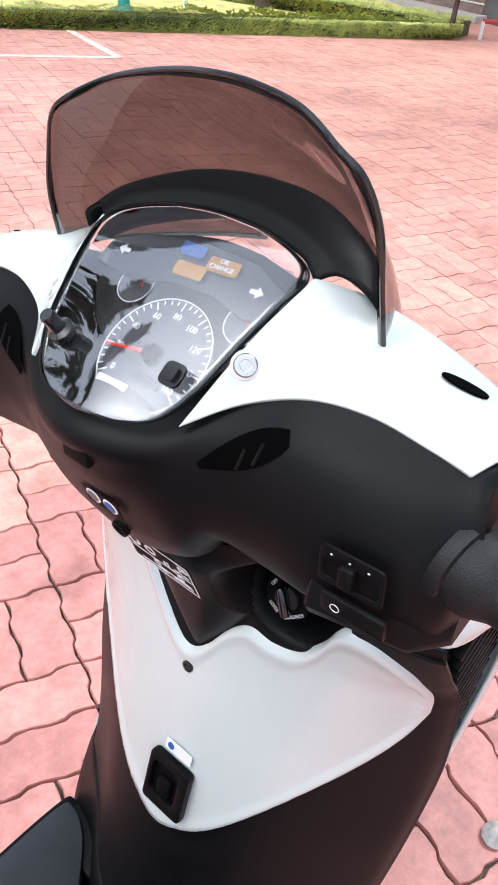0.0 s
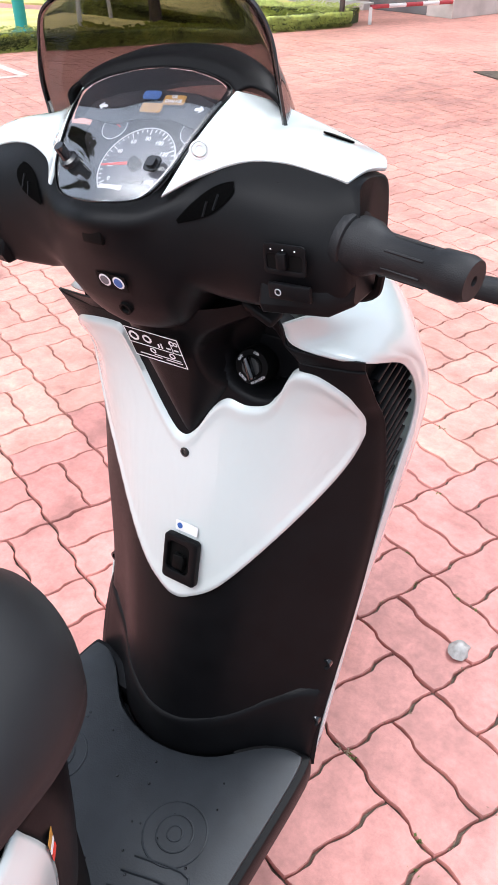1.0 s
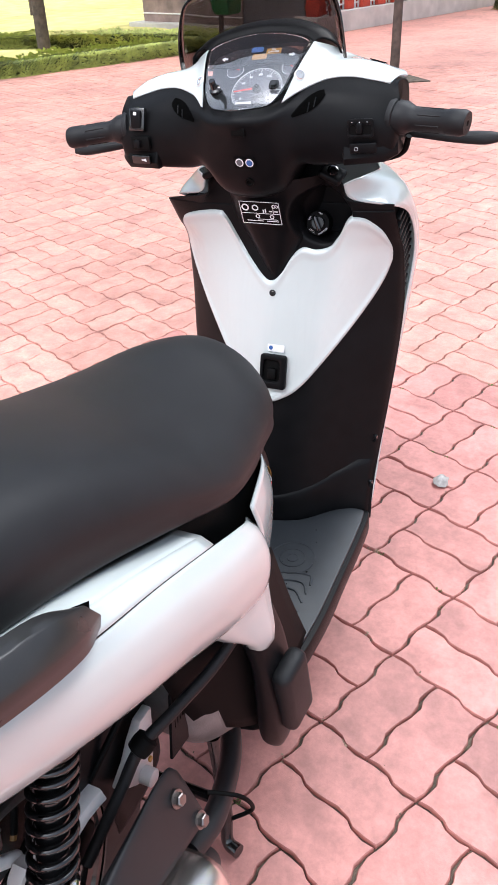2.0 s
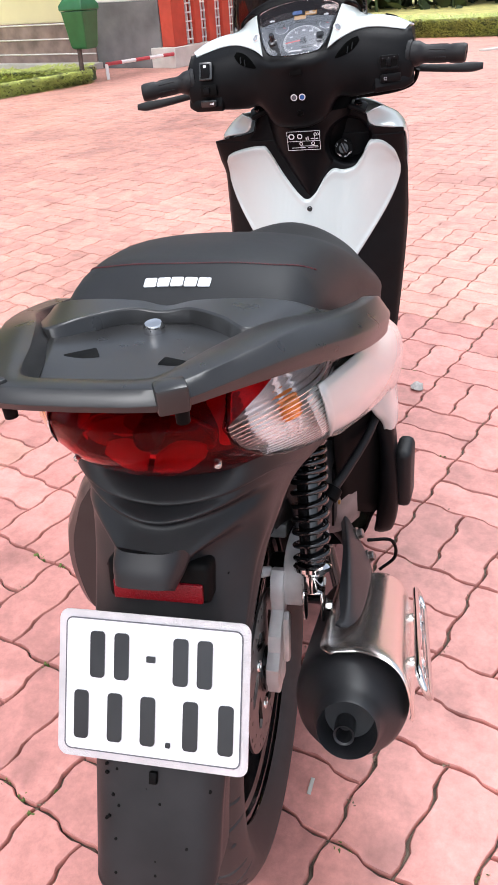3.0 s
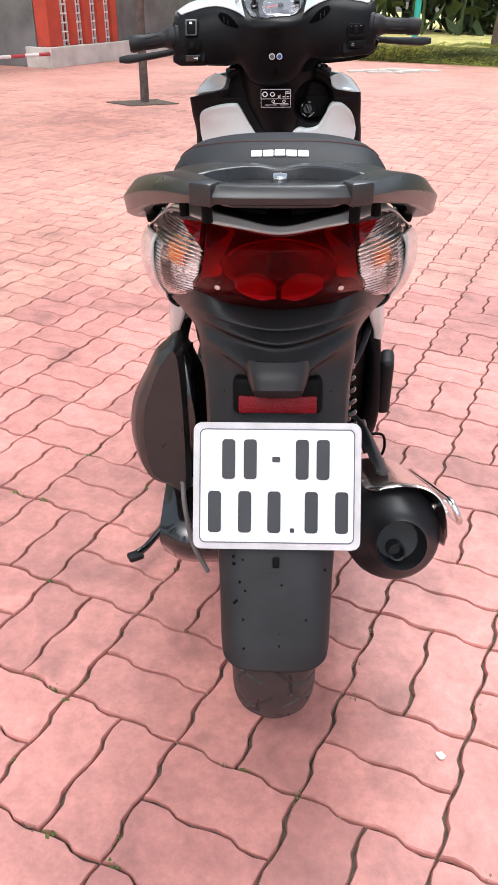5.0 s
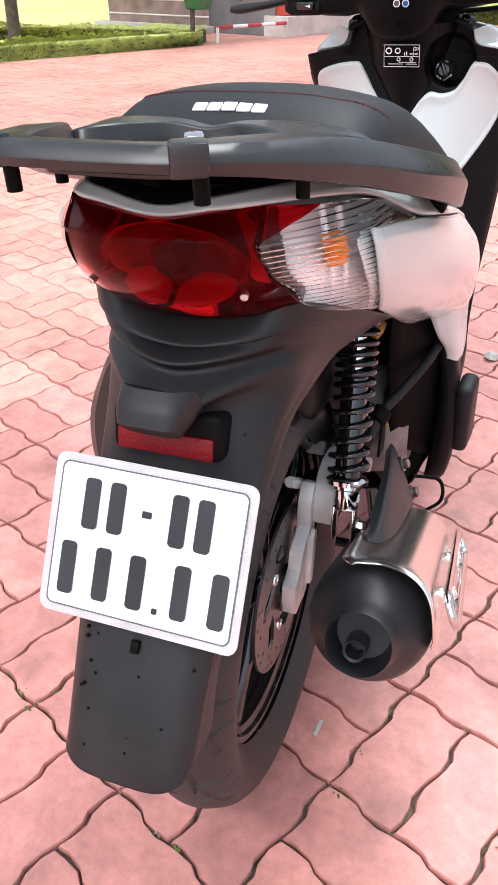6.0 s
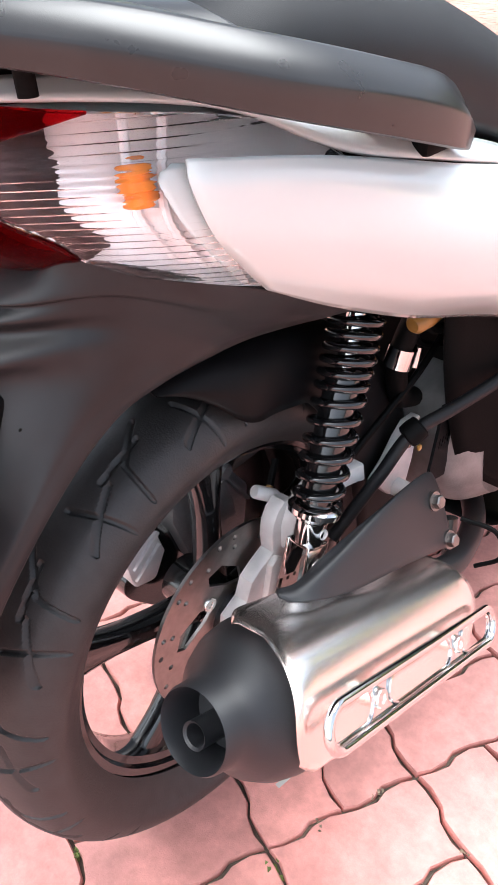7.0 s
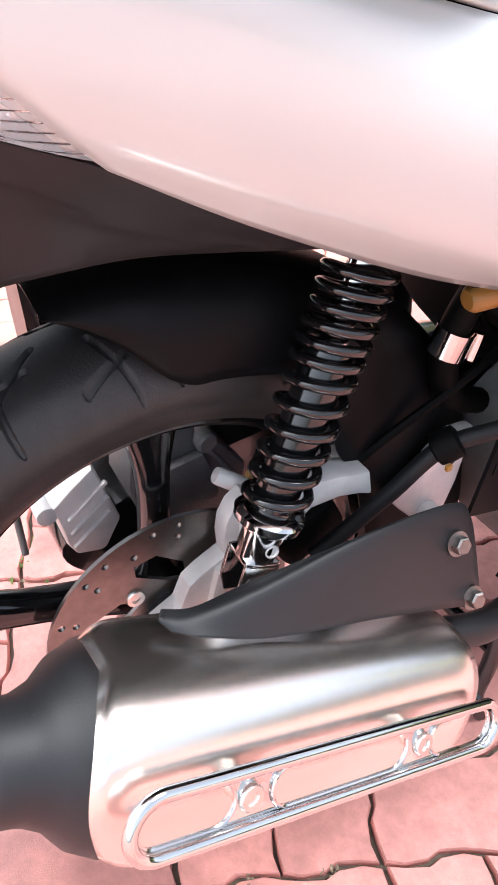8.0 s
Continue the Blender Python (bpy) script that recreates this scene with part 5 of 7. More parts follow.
for x in (0.070, -0.070):
    part("rail_block", rbox(0.024, 0.020, 0.021, pose(x, -0.2525, 0.9510, 0, 0, 26 if x > 0 else -26), 0.003), RAIL, grail)
    part("rail_peg", lathe([(0.0055, 0.0), (0.0055, 0.024), (0.0, 0.024)], (x, -0.236, 0.944), (0, 0, -1), 12), DARK, grail)
    part("rail_peg", lathe([(0.0055, 0.0), (0.0055, 0.028), (0.0, 0.028)], (x * 1.50, -0.125, 0.926), (0, 0, -1), 12), DARK, grail)
    part("rail_mount", rbox(0.045, 0.06, 0.020, pose(x * 0.5, -0.098, 0.896), 0.005), DARK, grail)
# no hollow here: a black sheet paints the shade under the rail
both("rail_recess_shade", grid(surf([[(0.160, 0.066, 0.8625), (0.184, 0.090, 0.8520), (0.197, 0.120, 0.8400), (0.199, 0.150, 0.8300)], [(0.140, 0.082, 0.8640), (0.156, 0.115, 0.8560), (0.168, 0.150, 0.8440), (0.180, 0.178, 0.8360)]], 12, 5)), OPENING_SHADE, scooter, "black sheet for the shade in the recess under the rail", thick=0.004)
both("rail_foot", rbox(0.018, 0.05, 0.020, pose(0.182, 0.140, 0.834), 0.006), DARK, grail)

# body under the seat
under = []
for y, w, zt, zb in ((-0.07, 0.06, 0.885, 0.82), (0.05, 0.100, 0.86, 0.76), (0.2, 0.130, 0.82, 0.70), (0.35, 0.160, 0.77, 0.58), (0.46, 0.172, 0.745, 0.44), (0.56, 0.155, 0.72, 0.36), (0.64, 0.125, 0.70, 0.31), (0.69, 0.075, 0.685, 0.30)):
    h = zt - zb
    under.append([(0, y, zt), (w * 0.8, y, zt), (w, y, zt - h * 0.15), (w, y, zt - h * 0.6), (w * 0.8, y, zb), (0, y, zb), (-w * 0.8, y, zb), (-w, y, zt - h * 0.6), (-w, y, zt - h * 0.15), (-w * 0.8, y, zt)])
part("under_seat_body", grid(surf(under, 40, 40, True), True, True), DARK, scooter, "black body under the seat")
front_white = [[(0.196, 0.455, 0.722), (0.200, 0.470, 0.665), (0.196, 0.470, 0.600), (0.180, 0.465, 0.540)],
               [(0.165, 0.560, 0.700), (0.170, 0.575, 0.640), (0.165, 0.570, 0.560), (0.150, 0.560, 0.480)],
               [(0.125, 0.640, 0.685), (0.128, 0.660, 0.620), (0.122, 0.655, 0.520), (0.110, 0.640, 0.420)],
               [(0.060, 0.695, 0.675), (0.062, 0.715, 0.610), (0.058, 0.705, 0.500), (0.050, 0.690, 0.380)]]
mid_row = [tuple((np.array(a) * 0.45 + np.array(b) * 0.55)) for a, b in zip(front_white[1], front_white[2])]
both("front_side_panel", grid(surf([*front_white[:2], mid_row], 16, 18)), WHITE, scooter, thick=0.003)
front_black = part("front_body", grid(surf([[(x - 0.002, y, z) for x, y, z in mid_row], *front_white[2:]], 16, 14)), BLACK, scooter, "black front body under the seat", thick=0.003)
part("front_body", flip(grid(surf([[(x - 0.002, y, z) for x, y, z in mid_row], *front_white[2:]], 16, 14))), BLACK, scooter, thick=0.003)
for k, (m_, h_) in enumerate(((AMBERP, 0.010), (PRINT, 0.006), (REDP, 0.008))):
    part("body_label", slab(round_rect(0.016, h_, 0.001), 0.0006, basis((0.1445, 0.6265, 0.640 - 0.0095 * k), (-0.62, 0.78, 0.0), (0.02, 0, 1))), m_, front_black)

# leg shield
LEG = ((0.885, (1.045, 1.046, 1.050, 1.060, 1.066)), (0.84, (1.043, 1.046, 1.055, 1.078, 1.090)), (0.80, (1.040, 1.043, 1.058, 1.092, 1.108)), (0.70, (1.020, 1.026, 1.052, 1.090, 1.114)), (0.60, (0.996, 1.004, 1.036, 1.072, 1.096)),
       (0.50, (0.966, 0.980, 1.020, 1.055, 1.076)), (0.42, (0.940, 0.958, 1.003, 1.036, 1.054)), (0.34, (0.915, 0.936, 0.985, 1.008, 1.018)), (0.275, (0.898, 0.920, 0.972, 0.988, 0.996)))
LX = {0.885: 0.2125, 0.84: 0.2125, 0.80: 0.212, 0.70: 0.2145, 0.60: 0.2105, 0.50: 0.203, 0.42: 0.1965, 0.34: 0.195, 0.275: 0.198}


def leg_shift(z):
    return float(np.interp(z, [0.70, 0.80, 0.84, 0.885], [0.0035, 0.002, -0.004, -0.0075]))


def leg_y(x, z):
    zs = [r[0] for r in reversed(LEG)]
    cols = [np.interp(z, zs, [r[1][k] for r in reversed(LEG)]) for k in range(5)]
    w = np.interp(z, zs, [LX[q] for q in zs])
    return float(np.interp(abs(x - leg_shift(z)) / w, [0, 0.37, 0.68, 0.93, 1.0], cols))


def bowl_at(x, z):
    """How deep the round ignition recess is at a place."""
    f = min(1.0, max(0.0, (0.053 - math.hypot(x - 0.088, z - 0.875)) / 0.010))
    return 0.042 * f * f * (3 - 2 * f)


leg_rows = mirror_rows([[(LX[z] * f, y, z) for f, y in zip((0, 0.37, 0.68, 0.93, 1.0), ys)] for z, ys in LEG])
leg_grid = surf(leg_rows, 161, 130)
for p in leg_grid.reshape(-1, 3):
    p[0] += leg_shift(p[2])
leg_skin = leg_grid.reshape(-1, 3).copy()
for p in leg_grid.reshape(-1, 3):
    p[1] += bowl_at(p[0], p[2])
top_line = crom([(-0.219, 1.064, 0.885), (-0.126, 1.032, 0.906), (-0.117, 1.030, 0.930), (-0.09, 1.046, 0.975), (0, 1.055, 0.985), (0.09, 1.046, 0.975), (0.125, 1.034, 0.932), (0.136, 1.037, 0.906), (0.2045, 1.066, 0.894)], 121)
low_line = np.interp(np.linspace(0, 8, 121), range(9), [-0.2195, -0.155, -0.125, -0.09, 0, 0.09, 0.125, 0.150, 0.2045])
upper_rows = []
for f in np.linspace(0, 1, 22):
    row = []
    for k in range(121):
        a, b = np.array((low_line[k], leg_y(low_line[k], 0.882), 0.882)), top_line[k]
        q = a * (1 - f) + b * f
        q[1] += bowl_at(q[0], q[2])
        row.append(tuple(q))
    upper_rows.append(row)
leg = part("leg_shield", grid(leg_grid), BLACK, scooter, "black textured leg shield", thick=0.004, sharp=70)
part("upper_cover", grid(np.array(upper_rows)), BLACK, leg, thick=0.003, sharp=70)
# white inner panel
xlo = [-0.203, -0.190, -0.165, -0.120, -0.060, -0.022, 0.0, 0.022, 0.060, 0.120, 0.165, 0.190, 0.203]
zlo = [0.802, 0.757, 0.708, 0.640, 0.562, 0.535, 0.529, 0.535, 0.562, 0.640, 0.708, 0.755, 0.796]
xhi = [-0.203, -0.198, -0.185, -0.150, -0.110, -0.095, -0.060, -0.025, -0.006, 0.012, 0.032, 0.052, 0.075, 0.100, 0.116, 0.128, 0.140, 0.162, 0.186, 0.198, 0.203]
zhi = [0.822, 0.846, 0.859, 0.871, 0.876, 0.868, 0.812, 0.768, 0.758, 0.772, 0.804, 0.821, 0.818, 0.824, 0.842, 0.867, 0.876, 0.872, 0.850, 0.822, 0.800]
def skin_y(x, z):
    """How far ahead the finished leg shield lies at a place."""
    d = (leg_skin[:, 0] - x) ** 2 + (leg_skin[:, 2] - z) ** 2
    k = np.argpartition(d, 4)[:4]
    w = 1 / (d[k] + 1e-7)
    return float((leg_skin[k, 1] * w).sum() / w.sum())


xs = np.linspace(-0.196, 0.196, 41)
low = [[(x, skin_y(x, z) - 0.0045 * (1 if f < 1 else 0.2), z) for x in xs for z in (0.285 + f * (0.062 + 0.055 * min(1.0, max(0.0, (abs(x) - 0.02) / 0.15)) ** 1.5),)] for f in np.linspace(0, 1, 9)]
part("lower_trim", grid(np.array(low)), BLACK, leg, thick=0.003)
for x, z in ((0.190, 0.44), (0.191, 0.349), (-0.190, 0.44), (-0.191, 0.349)):
    part("trim_screw", lathe([(0.0, 0.0), (0.004, 0.001), (0.005, 0.004), (0.0085, 0.004), (0.009, -0.004)], (x, skin_y(x, z) - 0.002, z), (0, -1, 0.1), 18), GLOSS, leg)

low_edge, high_edge = crom(list(zip(xlo, zlo)), 160), crom(list(zip(xhi, zhi)), 200)
g = []
cols = 120
for i in range(cols + 1):
    x = -0.203 + 0.406 * i / cols
    a, b = np.interp(x, low_edge[:, 0], low_edge[:, 1]), np.interp(x, high_edge[:, 0], high_edge[:, 1])
    row = []
    for j in range(41):
        z = a + (b - a) * j / 40
        rim = min(z - a, b - z, (0.203 - abs(x)) * 1.5)
        k = min(1.0, max(0.0, rim / 0.008))
        sink = min(1.0, max(0.0, (rim - 0.008) / 0.016))
        row.append((x, skin_y(x, z) + 0.001 - 0.0115 * math.sqrt(1 - (1 - k) ** 2) + 0.0028 * sink * sink * (3 - 2 * sink), z))
    g.append(row)
inner = part("inner_panel", grid(np.array(g)), WHITE, leg, "white glossy inner panel", sharp=80)
part("panel_screw", lathe([(0.0, 0.000), (0.003, 0.000), (0.004, 0.002), (0.006, 0.0015), (0.0065, -0.004)], (-0.002, skin_y(0, 0.735) - 0.008, 0.735), (0, -1, 0.2), 20), RAIL, inner)
hm = basis((0.008, skin_y(0.008, 0.590) - 0.0085, 0.592), (1, 0, 0), (0, 0.27, 1))
hook = part("bag_hook", slab(round_rect(0.052, 0.066, 0.006), 0.010, hm, [[(x - 0.003, y + 0.002) for x, y in round_rect(0.034, 0.042, 0.008)]], 0.002), BLACK, inner, "black folding bag hook")
part("hook_recess", slab(round_rect(0.04, 0.05, 0.006), 0.002, hm @ pose(0, 0, 0.001)), DARK, hook)
part("hook_tongue", rbox(0.018, 0.022, 0.010, hm @ pose(-0.002, -0.004, 0.006), 0.004), DARK, hook)
part("hook_sticker", slab(round_rect(0.034, 0.014, 0.002), 0.0006, hm @ pose(0.002, 0.045, 0.002)), PRINT, hook)
part("sticker_mark", slab(ring2d(0.004, 16), 0.0004, hm @ pose(-0.008, 0.045, 0.0028)), BLUE, hook)

# steering console
cons = []
for z, yc, w in ((0.945, 0.985, 0.098), (0.925, 0.986, 0.094), (0.900, 0.996, 0.088), (0.870, 1.007, 0.080), (0.840, 1.014, 0.062), (0.800, 1.021, 0.036), (0.770, 1.027, 0.014), (0.756, 1.031, 0.003)):
    row = []
    for f in np.linspace(-1, 1, 13):
        x = w * f
        edge = min(leg_y(x, min(z, 0.88)) + 0.004, 1.06)
        k = abs(f) ** 3.0
        row.append((x, yc * (1 - k) + edge * k, z))
    cons.append(row)
cons_grid = surf(cons, 81, 60)
for p in cons_grid.reshape(-1, 3):
    p[1] += 1.25 * bowl_at(p[0], p[2])
console = part("console", grid(cons_grid), BLACK, scooter, "black console below the handlebar", sharp=70)
KC = Vector((0.0745, 1.054, 0.8575))
ky = Vector((0.12, -1, 0.28)).normalized()
lock = part("ignition_lock", lathe([(0.0, 0.0), (0.012, 0.0), (0.013, -0.002), (0.0195, -0.002), (0.021, -0.005), (0.022, -0.045)], KC, ky, 32), DARK, console, "ignition lock with white print")
km = basis(KC + ky * 0.0006, (1, 0.12, 0), (0, 0.28, 1))
part("lock_knob", rbox(0.008, 0.028, 0.012, km @ pose(0, 0, 0.004, 0, 0, 24), 0.004, 3), GLOSS, lock)
part("lock_face", slab(ring2d(0.0105, 24), 0.001, km @ pose(0, 0, -0.0005)), RAIL, lock)
for txt, a in (("OFF", 150), ("ON", 75), ("LOCK", 235), ("IGNITION", -55)):
    words("lock_print", txt, 0.0042, km @ pose(0.0163 * math.cos(radians(a)), 0.0163 * math.sin(radians(a)), -0.0020, 0, 0, a + 90 if a > 180 else a - 90), PRINT, lock)

# warning label on the console
lm = basis((-0.006, 0.9935, 0.889), (1, 0, 0), (0, -0.36, 1))
label = part("warning_label", slab(round_rect(0.074, 0.046, 0.002), 0.0006, lm), DARK, console, "black label with white line symbols")
for x, y, w, h in ((0, 0.0215, 0.072, 0.001), (0, -0.0215, 0.072, 0.001), (0.0355, 0, 0.001, 0.043), (-0.0355, 0, 0.001, 0.043), (0, -0.001, 0.072, 0.0008), (-0.012, -0.016, 0.030, 0.0012), (0.020, -0.016, 0.022, 0.0012), (0.012, -0.0125, 0.036, 0.001),
                   (0.006, 0.004, 0.002, 0.006), (0.010, 0.005, 0.002, 0.008), (0.019, 0.004, 0.006, 0.002), (0.029, 0.004, 0.006, 0.002), (0.024, 0.008, 0.0008, 0.016)):
    part("label_line", slab(round_rect(w, h, min(w, h) * 0.3, 2), 0.0004, lm @ pose(x, y, 0.0007)), PRINT, label)
for x, y, r in ((-0.026, 0.010, 0.0068), (-0.008, 0.010, 0.006), (0.026, 0.014, 0.0035), (0.031, 0.014, 0.003), (-0.006, -0.007, 0.004), (0.020, -0.007, 0.004)):
    part("label_ring", slab(ring2d(r, 20), 0.0004, lm @ pose(x, y, 0.0007), [ring2d(r * 0.62, 20)]), PRINT, label)

# white front cowl and vent
cowl = [[(0.126, 1.034, 0.931), (0.154, 1.066, 0.939), (0.154, 1.160, 0.930), (0.100, 1.250, 0.935), (0, 1.285, 0.935)],
        [(0.140, 1.039, 0.9065), (0.182, 1.090, 0.919), (0.190, 1.180, 0.905), (0.115, 1.290, 0.905), (0, 1.330, 0.900)],
        [(0.201, 1.067, 0.8920), (0.209, 1.108, 0.890), (0.207, 1.200, 0.866), (0.125, 1.330, 0.855), (0, 1.370, 0.850)],
        [(0.213, 1.160, 0.846), (0.216, 1.183, 0.840), (0.208, 1.250, 0.800), (0.125, 1.360, 0.785), (0, 1.400, 0.780)],
        [(0.215, 1.205, 0.765), (0.216, 1.222, 0.755), (0.202, 1.275, 0.725), (0.122, 1.370, 0.700), (0, 1.412, 0.690)],
        [(0.213, 1.150, 0.660), (0.213, 1.180, 0.650), (0.192, 1.250, 0.625), (0.112, 1.350, 0.600), (0, 1.395, 0.590)],
        [(0.206, 1.085, 0.500), (0.204, 1.110, 0.495), (0.180, 1.180, 0.480), (0.105, 1.270, 0.470), (0, 1.310, 0.465)],
        [(0.200, 1.000, 0.285), (0.196, 1.025, 0.285), (0.168, 1.080, 0.290), (0.100, 1.140, 0.300), (0, 1.170, 0.310)]]
both("front_cowl", grid(surf(cowl, 31, 56)), WHITE, scooter, "glossy white front cowl", thick=0.003, sharp=60)
vent_wall = [[(0.200, 1.080, 0.884), (0.205, 1.110, 0.880), (0.205, 1.150, 0.860)],
             [(0.206, 1.090, 0.840), (0.203, 1.130, 0.835), (0.203, 1.190, 0.820)],
             [(0.212, 1.105, 0.770), (0.203, 1.150, 0.768), (0.203, 1.205, 0.762)],
             [(0.214, 1.112, 0.710), (0.205, 1.140, 0.708), (0.205, 1.180, 0.704)],
             [(0.212, 1.108, 0.650), (0.210, 1.125, 0.650), (0.211, 1.148, 0.650)],
             [(0.200, 1.070, 0.500), (0.200, 1.080, 0.500), (0.203, 1.090, 0.500)],
             [(0.196, 0.996, 0.285), (0.196, 1.000, 0.285), (0.199, 1.004, 0.285)]]
both("vent_wall", grid(surf([[(x - 0.0055, y, z) for x, y, z in r] for r in vent_wall], 11, 40)), DARK, scooter, thick=0.003)
for k in range(14):
    f = k / 13
    z = 0.868 - 0.195 * f
    y0 = np.interp(z, [0.65, 0.72, 0.78, 0.84, 0.87], [1.118, 1.120, 1.116, 1.098, 1.090])
    y1 = np.interp(z, [0.65, 0.70, 0.765, 0.82, 0.87], [1.145, 1.180, 1.206, 1.190, 1.150])
    both("vent_slat", rbox(0.012, max(0.01, y1 - y0), 0.0045, pose(0.2030, (y0 + y1) / 2 + 0.002, z, 18, 0, 0), 0.0015), BLACK, scooter)
both("shoulder_tab", rbox(0.040, 0.034, 0.012, pose(0.108, 1.034, 0.947, 24, 24, 0), 0.005, 3), BLACK, scooter)
both("shoulder_screw", lathe([(0.0, 0.001), (0.005, 0.001), (0.006, 0.004), (0.009, 0.003), (0.0095, -0.003)], (0.110, 1.028, 0.953), (0.3, -0.6, 1), 16), GLOSS, scooter)

# floorboard
floor_pts = [(0.0, 0.895), (0.08, 0.915), (0.145, 0.972), (0.19, 0.99), (0.206, 0.965), (0.207, 0.80), (0.204, 0.66), (0.190, 0.58), (0.14, 0.52), (0.0, 0.50)]
outline = floor_pts + [(-x, y) for x, y in reversed(floor_pts[1:-1])]
outline = [tuple(p) for p in crom([(x, y, 0) for x, y in outline], 90, True)[:, :2]]
floor_board = part("floorboard", slab(outline, 0.045, pose(0, 0, 0.252), bevel=0.006), BLACK, scooter, "black floorboard with a grey rubber mat")
part("floor_mat", slab([(x * 0.955, 0.75 + (y - 0.75) * 0.955) for x, y in outline], 0.008, pose(0, 0, 0.2965), bevel=0.003), MAT, floor_board, "dark grey rubber mat")
for x in (0.105, -0.105):
    for r in (0.010, 0.024, 0.042):
        part("mat_ring", tube([(x + r * math.cos(t), 0.80 + r * math.sin(t), 0.3045) for t in np.linspace(0, 2 * math.pi, 32, endpoint=False)], 0.0015, 6, 0, True), MAT, floor_board)
for k in range(7):
    for sx in (1, -1):
        part("mat_rib", tube([(sx * (0.055 + 0.004 * k), 0.62 + 0.022 * k, 0.304), (sx * (0.10 + 0.008 * k), 0.635 + 0.022 * k, 0.3045), (sx * 0.16, 0.61 + 0.022 * k, 0.304)], 0.0022, 6, 8), MAT, floor_board)
part("floor_filler", rbox(0.37, 0.10, 0.048, pose(0, 0.985, 0.275), 0.008), BLACK, floor_board)
drops = []
r_ = random.Random(41)
for _ in range(34):
    x, y, q = r_.uniform(-0.15, 0.17), r_.uniform(0.60, 0.90), r_.uniform(0.0012, 0.0032)
    drops.append(lathe([(0.0, 0.0010), (q * 0.7, 0.0008), (q, -0.001)], (x, y, 0.3047), (0, 0, 1), 8))
part("mat_drop", merge(*drops), GLOSS, floor_board, "dark water drops on the mat")["kind"] = "stuff"
part("belly_cover", grid(surf([[(0.19, 0.98, 0.255), (0.15, 0.98, 0.17), (-0.15, 0.98, 0.17), (-0.19, 0.98, 0.255)], [(0.195, 0.75, 0.255), (0.15, 0.75, 0.15), (-0.15, 0.75, 0.15), (-0.195, 0.75, 0.255)], [(0.18, 0.52, 0.255), (0.12, 0.52, 0.16), (-0.12, 0.52, 0.16), (-0.18, 0.52, 0.255)]], 21, 12)), BLACK, scooter, thick=0.004)

# pillion step on its black bracket
for sx in (1, -1):
    fx = (lambda s: s) if sx > 0 else flip
    step = part("pillion_step", fx(grid(surf([[(0.170, 0.420, 0.560), (0.205, 0.425, 0.545), (0.205, 0.475, 0.545), (0.170, 0.475, 0.560)],
                                         [(0.190, 0.425, 0.470), (0.215, 0.425, 0.465), (0.215, 0.490, 0.465), (0.190, 0.490, 0.470)],
                                         [(0.190, 0.430, 0.350), (0.222, 0.430, 0.350), (0.222, 0.500, 0.345), (0.190, 0.500, 0.345)],
                                         [(0.185, 0.450, 0.270), (0.215, 0.450, 0.270), (0.215, 0.500, 0.262), (0.185, 0.500, 0.262)],
                                         [(0.180, 0.480, 0.232), (0.200, 0.480, 0.232), (0.200, 0.505, 0.228), (0.180, 0.505, 0.228)]], 24, 20, True), True, True)), BLACK, scooter, "black folded pillion step")
    part("step_pad", fx(rbox(0.030, 0.062, 0.135, pose(0.234, 0.462, 0.395, 8, 0, -8), 0.012, 3)), GRIP, step)
part("step_panel", grid(surf([[(0.120, 0.300, 0.640), (0.185, 0.440, 0.580), (0.170, 0.560, 0.560)], [(0.120, 0.330, 0.500), (0.190, 0.450, 0.460), (0.180, 0.600, 0.420)], [(0.125, 0.380, 0.360), (0.190, 0.470, 0.300), (0.190, 0.640, 0.300)]], 12, 12)), DARK, scooter, thick=0.004)

# air cleaner and drive case on the other side
case_out = ((-0.130, 0.676), (-0.169, 0.673), (-0.196, 0.629), (-0.219, 0.580), (-0.226, 0.519), (-0.212, 0.453), (-0.178, 0.432), (-0.130, 0.436))
case_in = ((-0.142, 0.660), (-0.164, 0.657), (-0.182, 0.620), (-0.196, 0.577), (-0.200, 0.521), (-0.192, 0.468), (-0.168, 0.450), (-0.142, 0.452))
def case_ring(pts, y, sx=1.0, dz=0.0):
    return [(x * sx, y, z + dz) for x, z, _ in crom([(x, z, 0.0) for x, z in pts], 48, True)]


air = part("air_cleaner", grid(np.array([case_ring(case_in, -0.002), case_ring(case_in, 0.0), [tuple((np.array(a) + np.array(b)) / 2 + np.array((0, -0.006, 0))) for a, b in zip(case_ring(case_in, 0.012), case_ring(case_out, 0.016))],
                                       case_ring(case_out, 0.034), case_ring(case_out, 0.10, 0.99, -0.045), case_ring(case_out, 0.20, 0.96, -0.13), case_ring(case_in, 0.30, 0.93, -0.21)]), True, True), RAIL, scooter, "dark grey air cleaner case", sharp=60)
part("case_seam", grid(np.array([[(-0.142, 0.012, 0.664), (-0.136, 0.004, 0.560), (-0.142, 0.012, 0.450)], [(-0.128, 0.014, 0.664), (-0.122, 0.006, 0.560), (-0.128, 0.014, 0.450)], [(-0.126, 0.06, 0.664), (-0.120, 0.06, 0.560), (-0.126, 0.06, 0.450)]])), GLOSS, air, thick=0.003)
part("drain_tube", tube([(-0.142, -0.030, 0.473), (-0.139, -0.045, 0.435), (-0.129, -0.055, 0.372), (-0.107, -0.060, 0.318)], 0.0038, 10, 20), CASE, air, "clear plastic drain tube")
for k in range(7):
    part("case_fin", rbox(0.012, 0.02, 0.0025, pose(-0.108 + 0.003 * k, 0.045, 0.650 - 0.024 * k), 0.0008), BLACK, air)
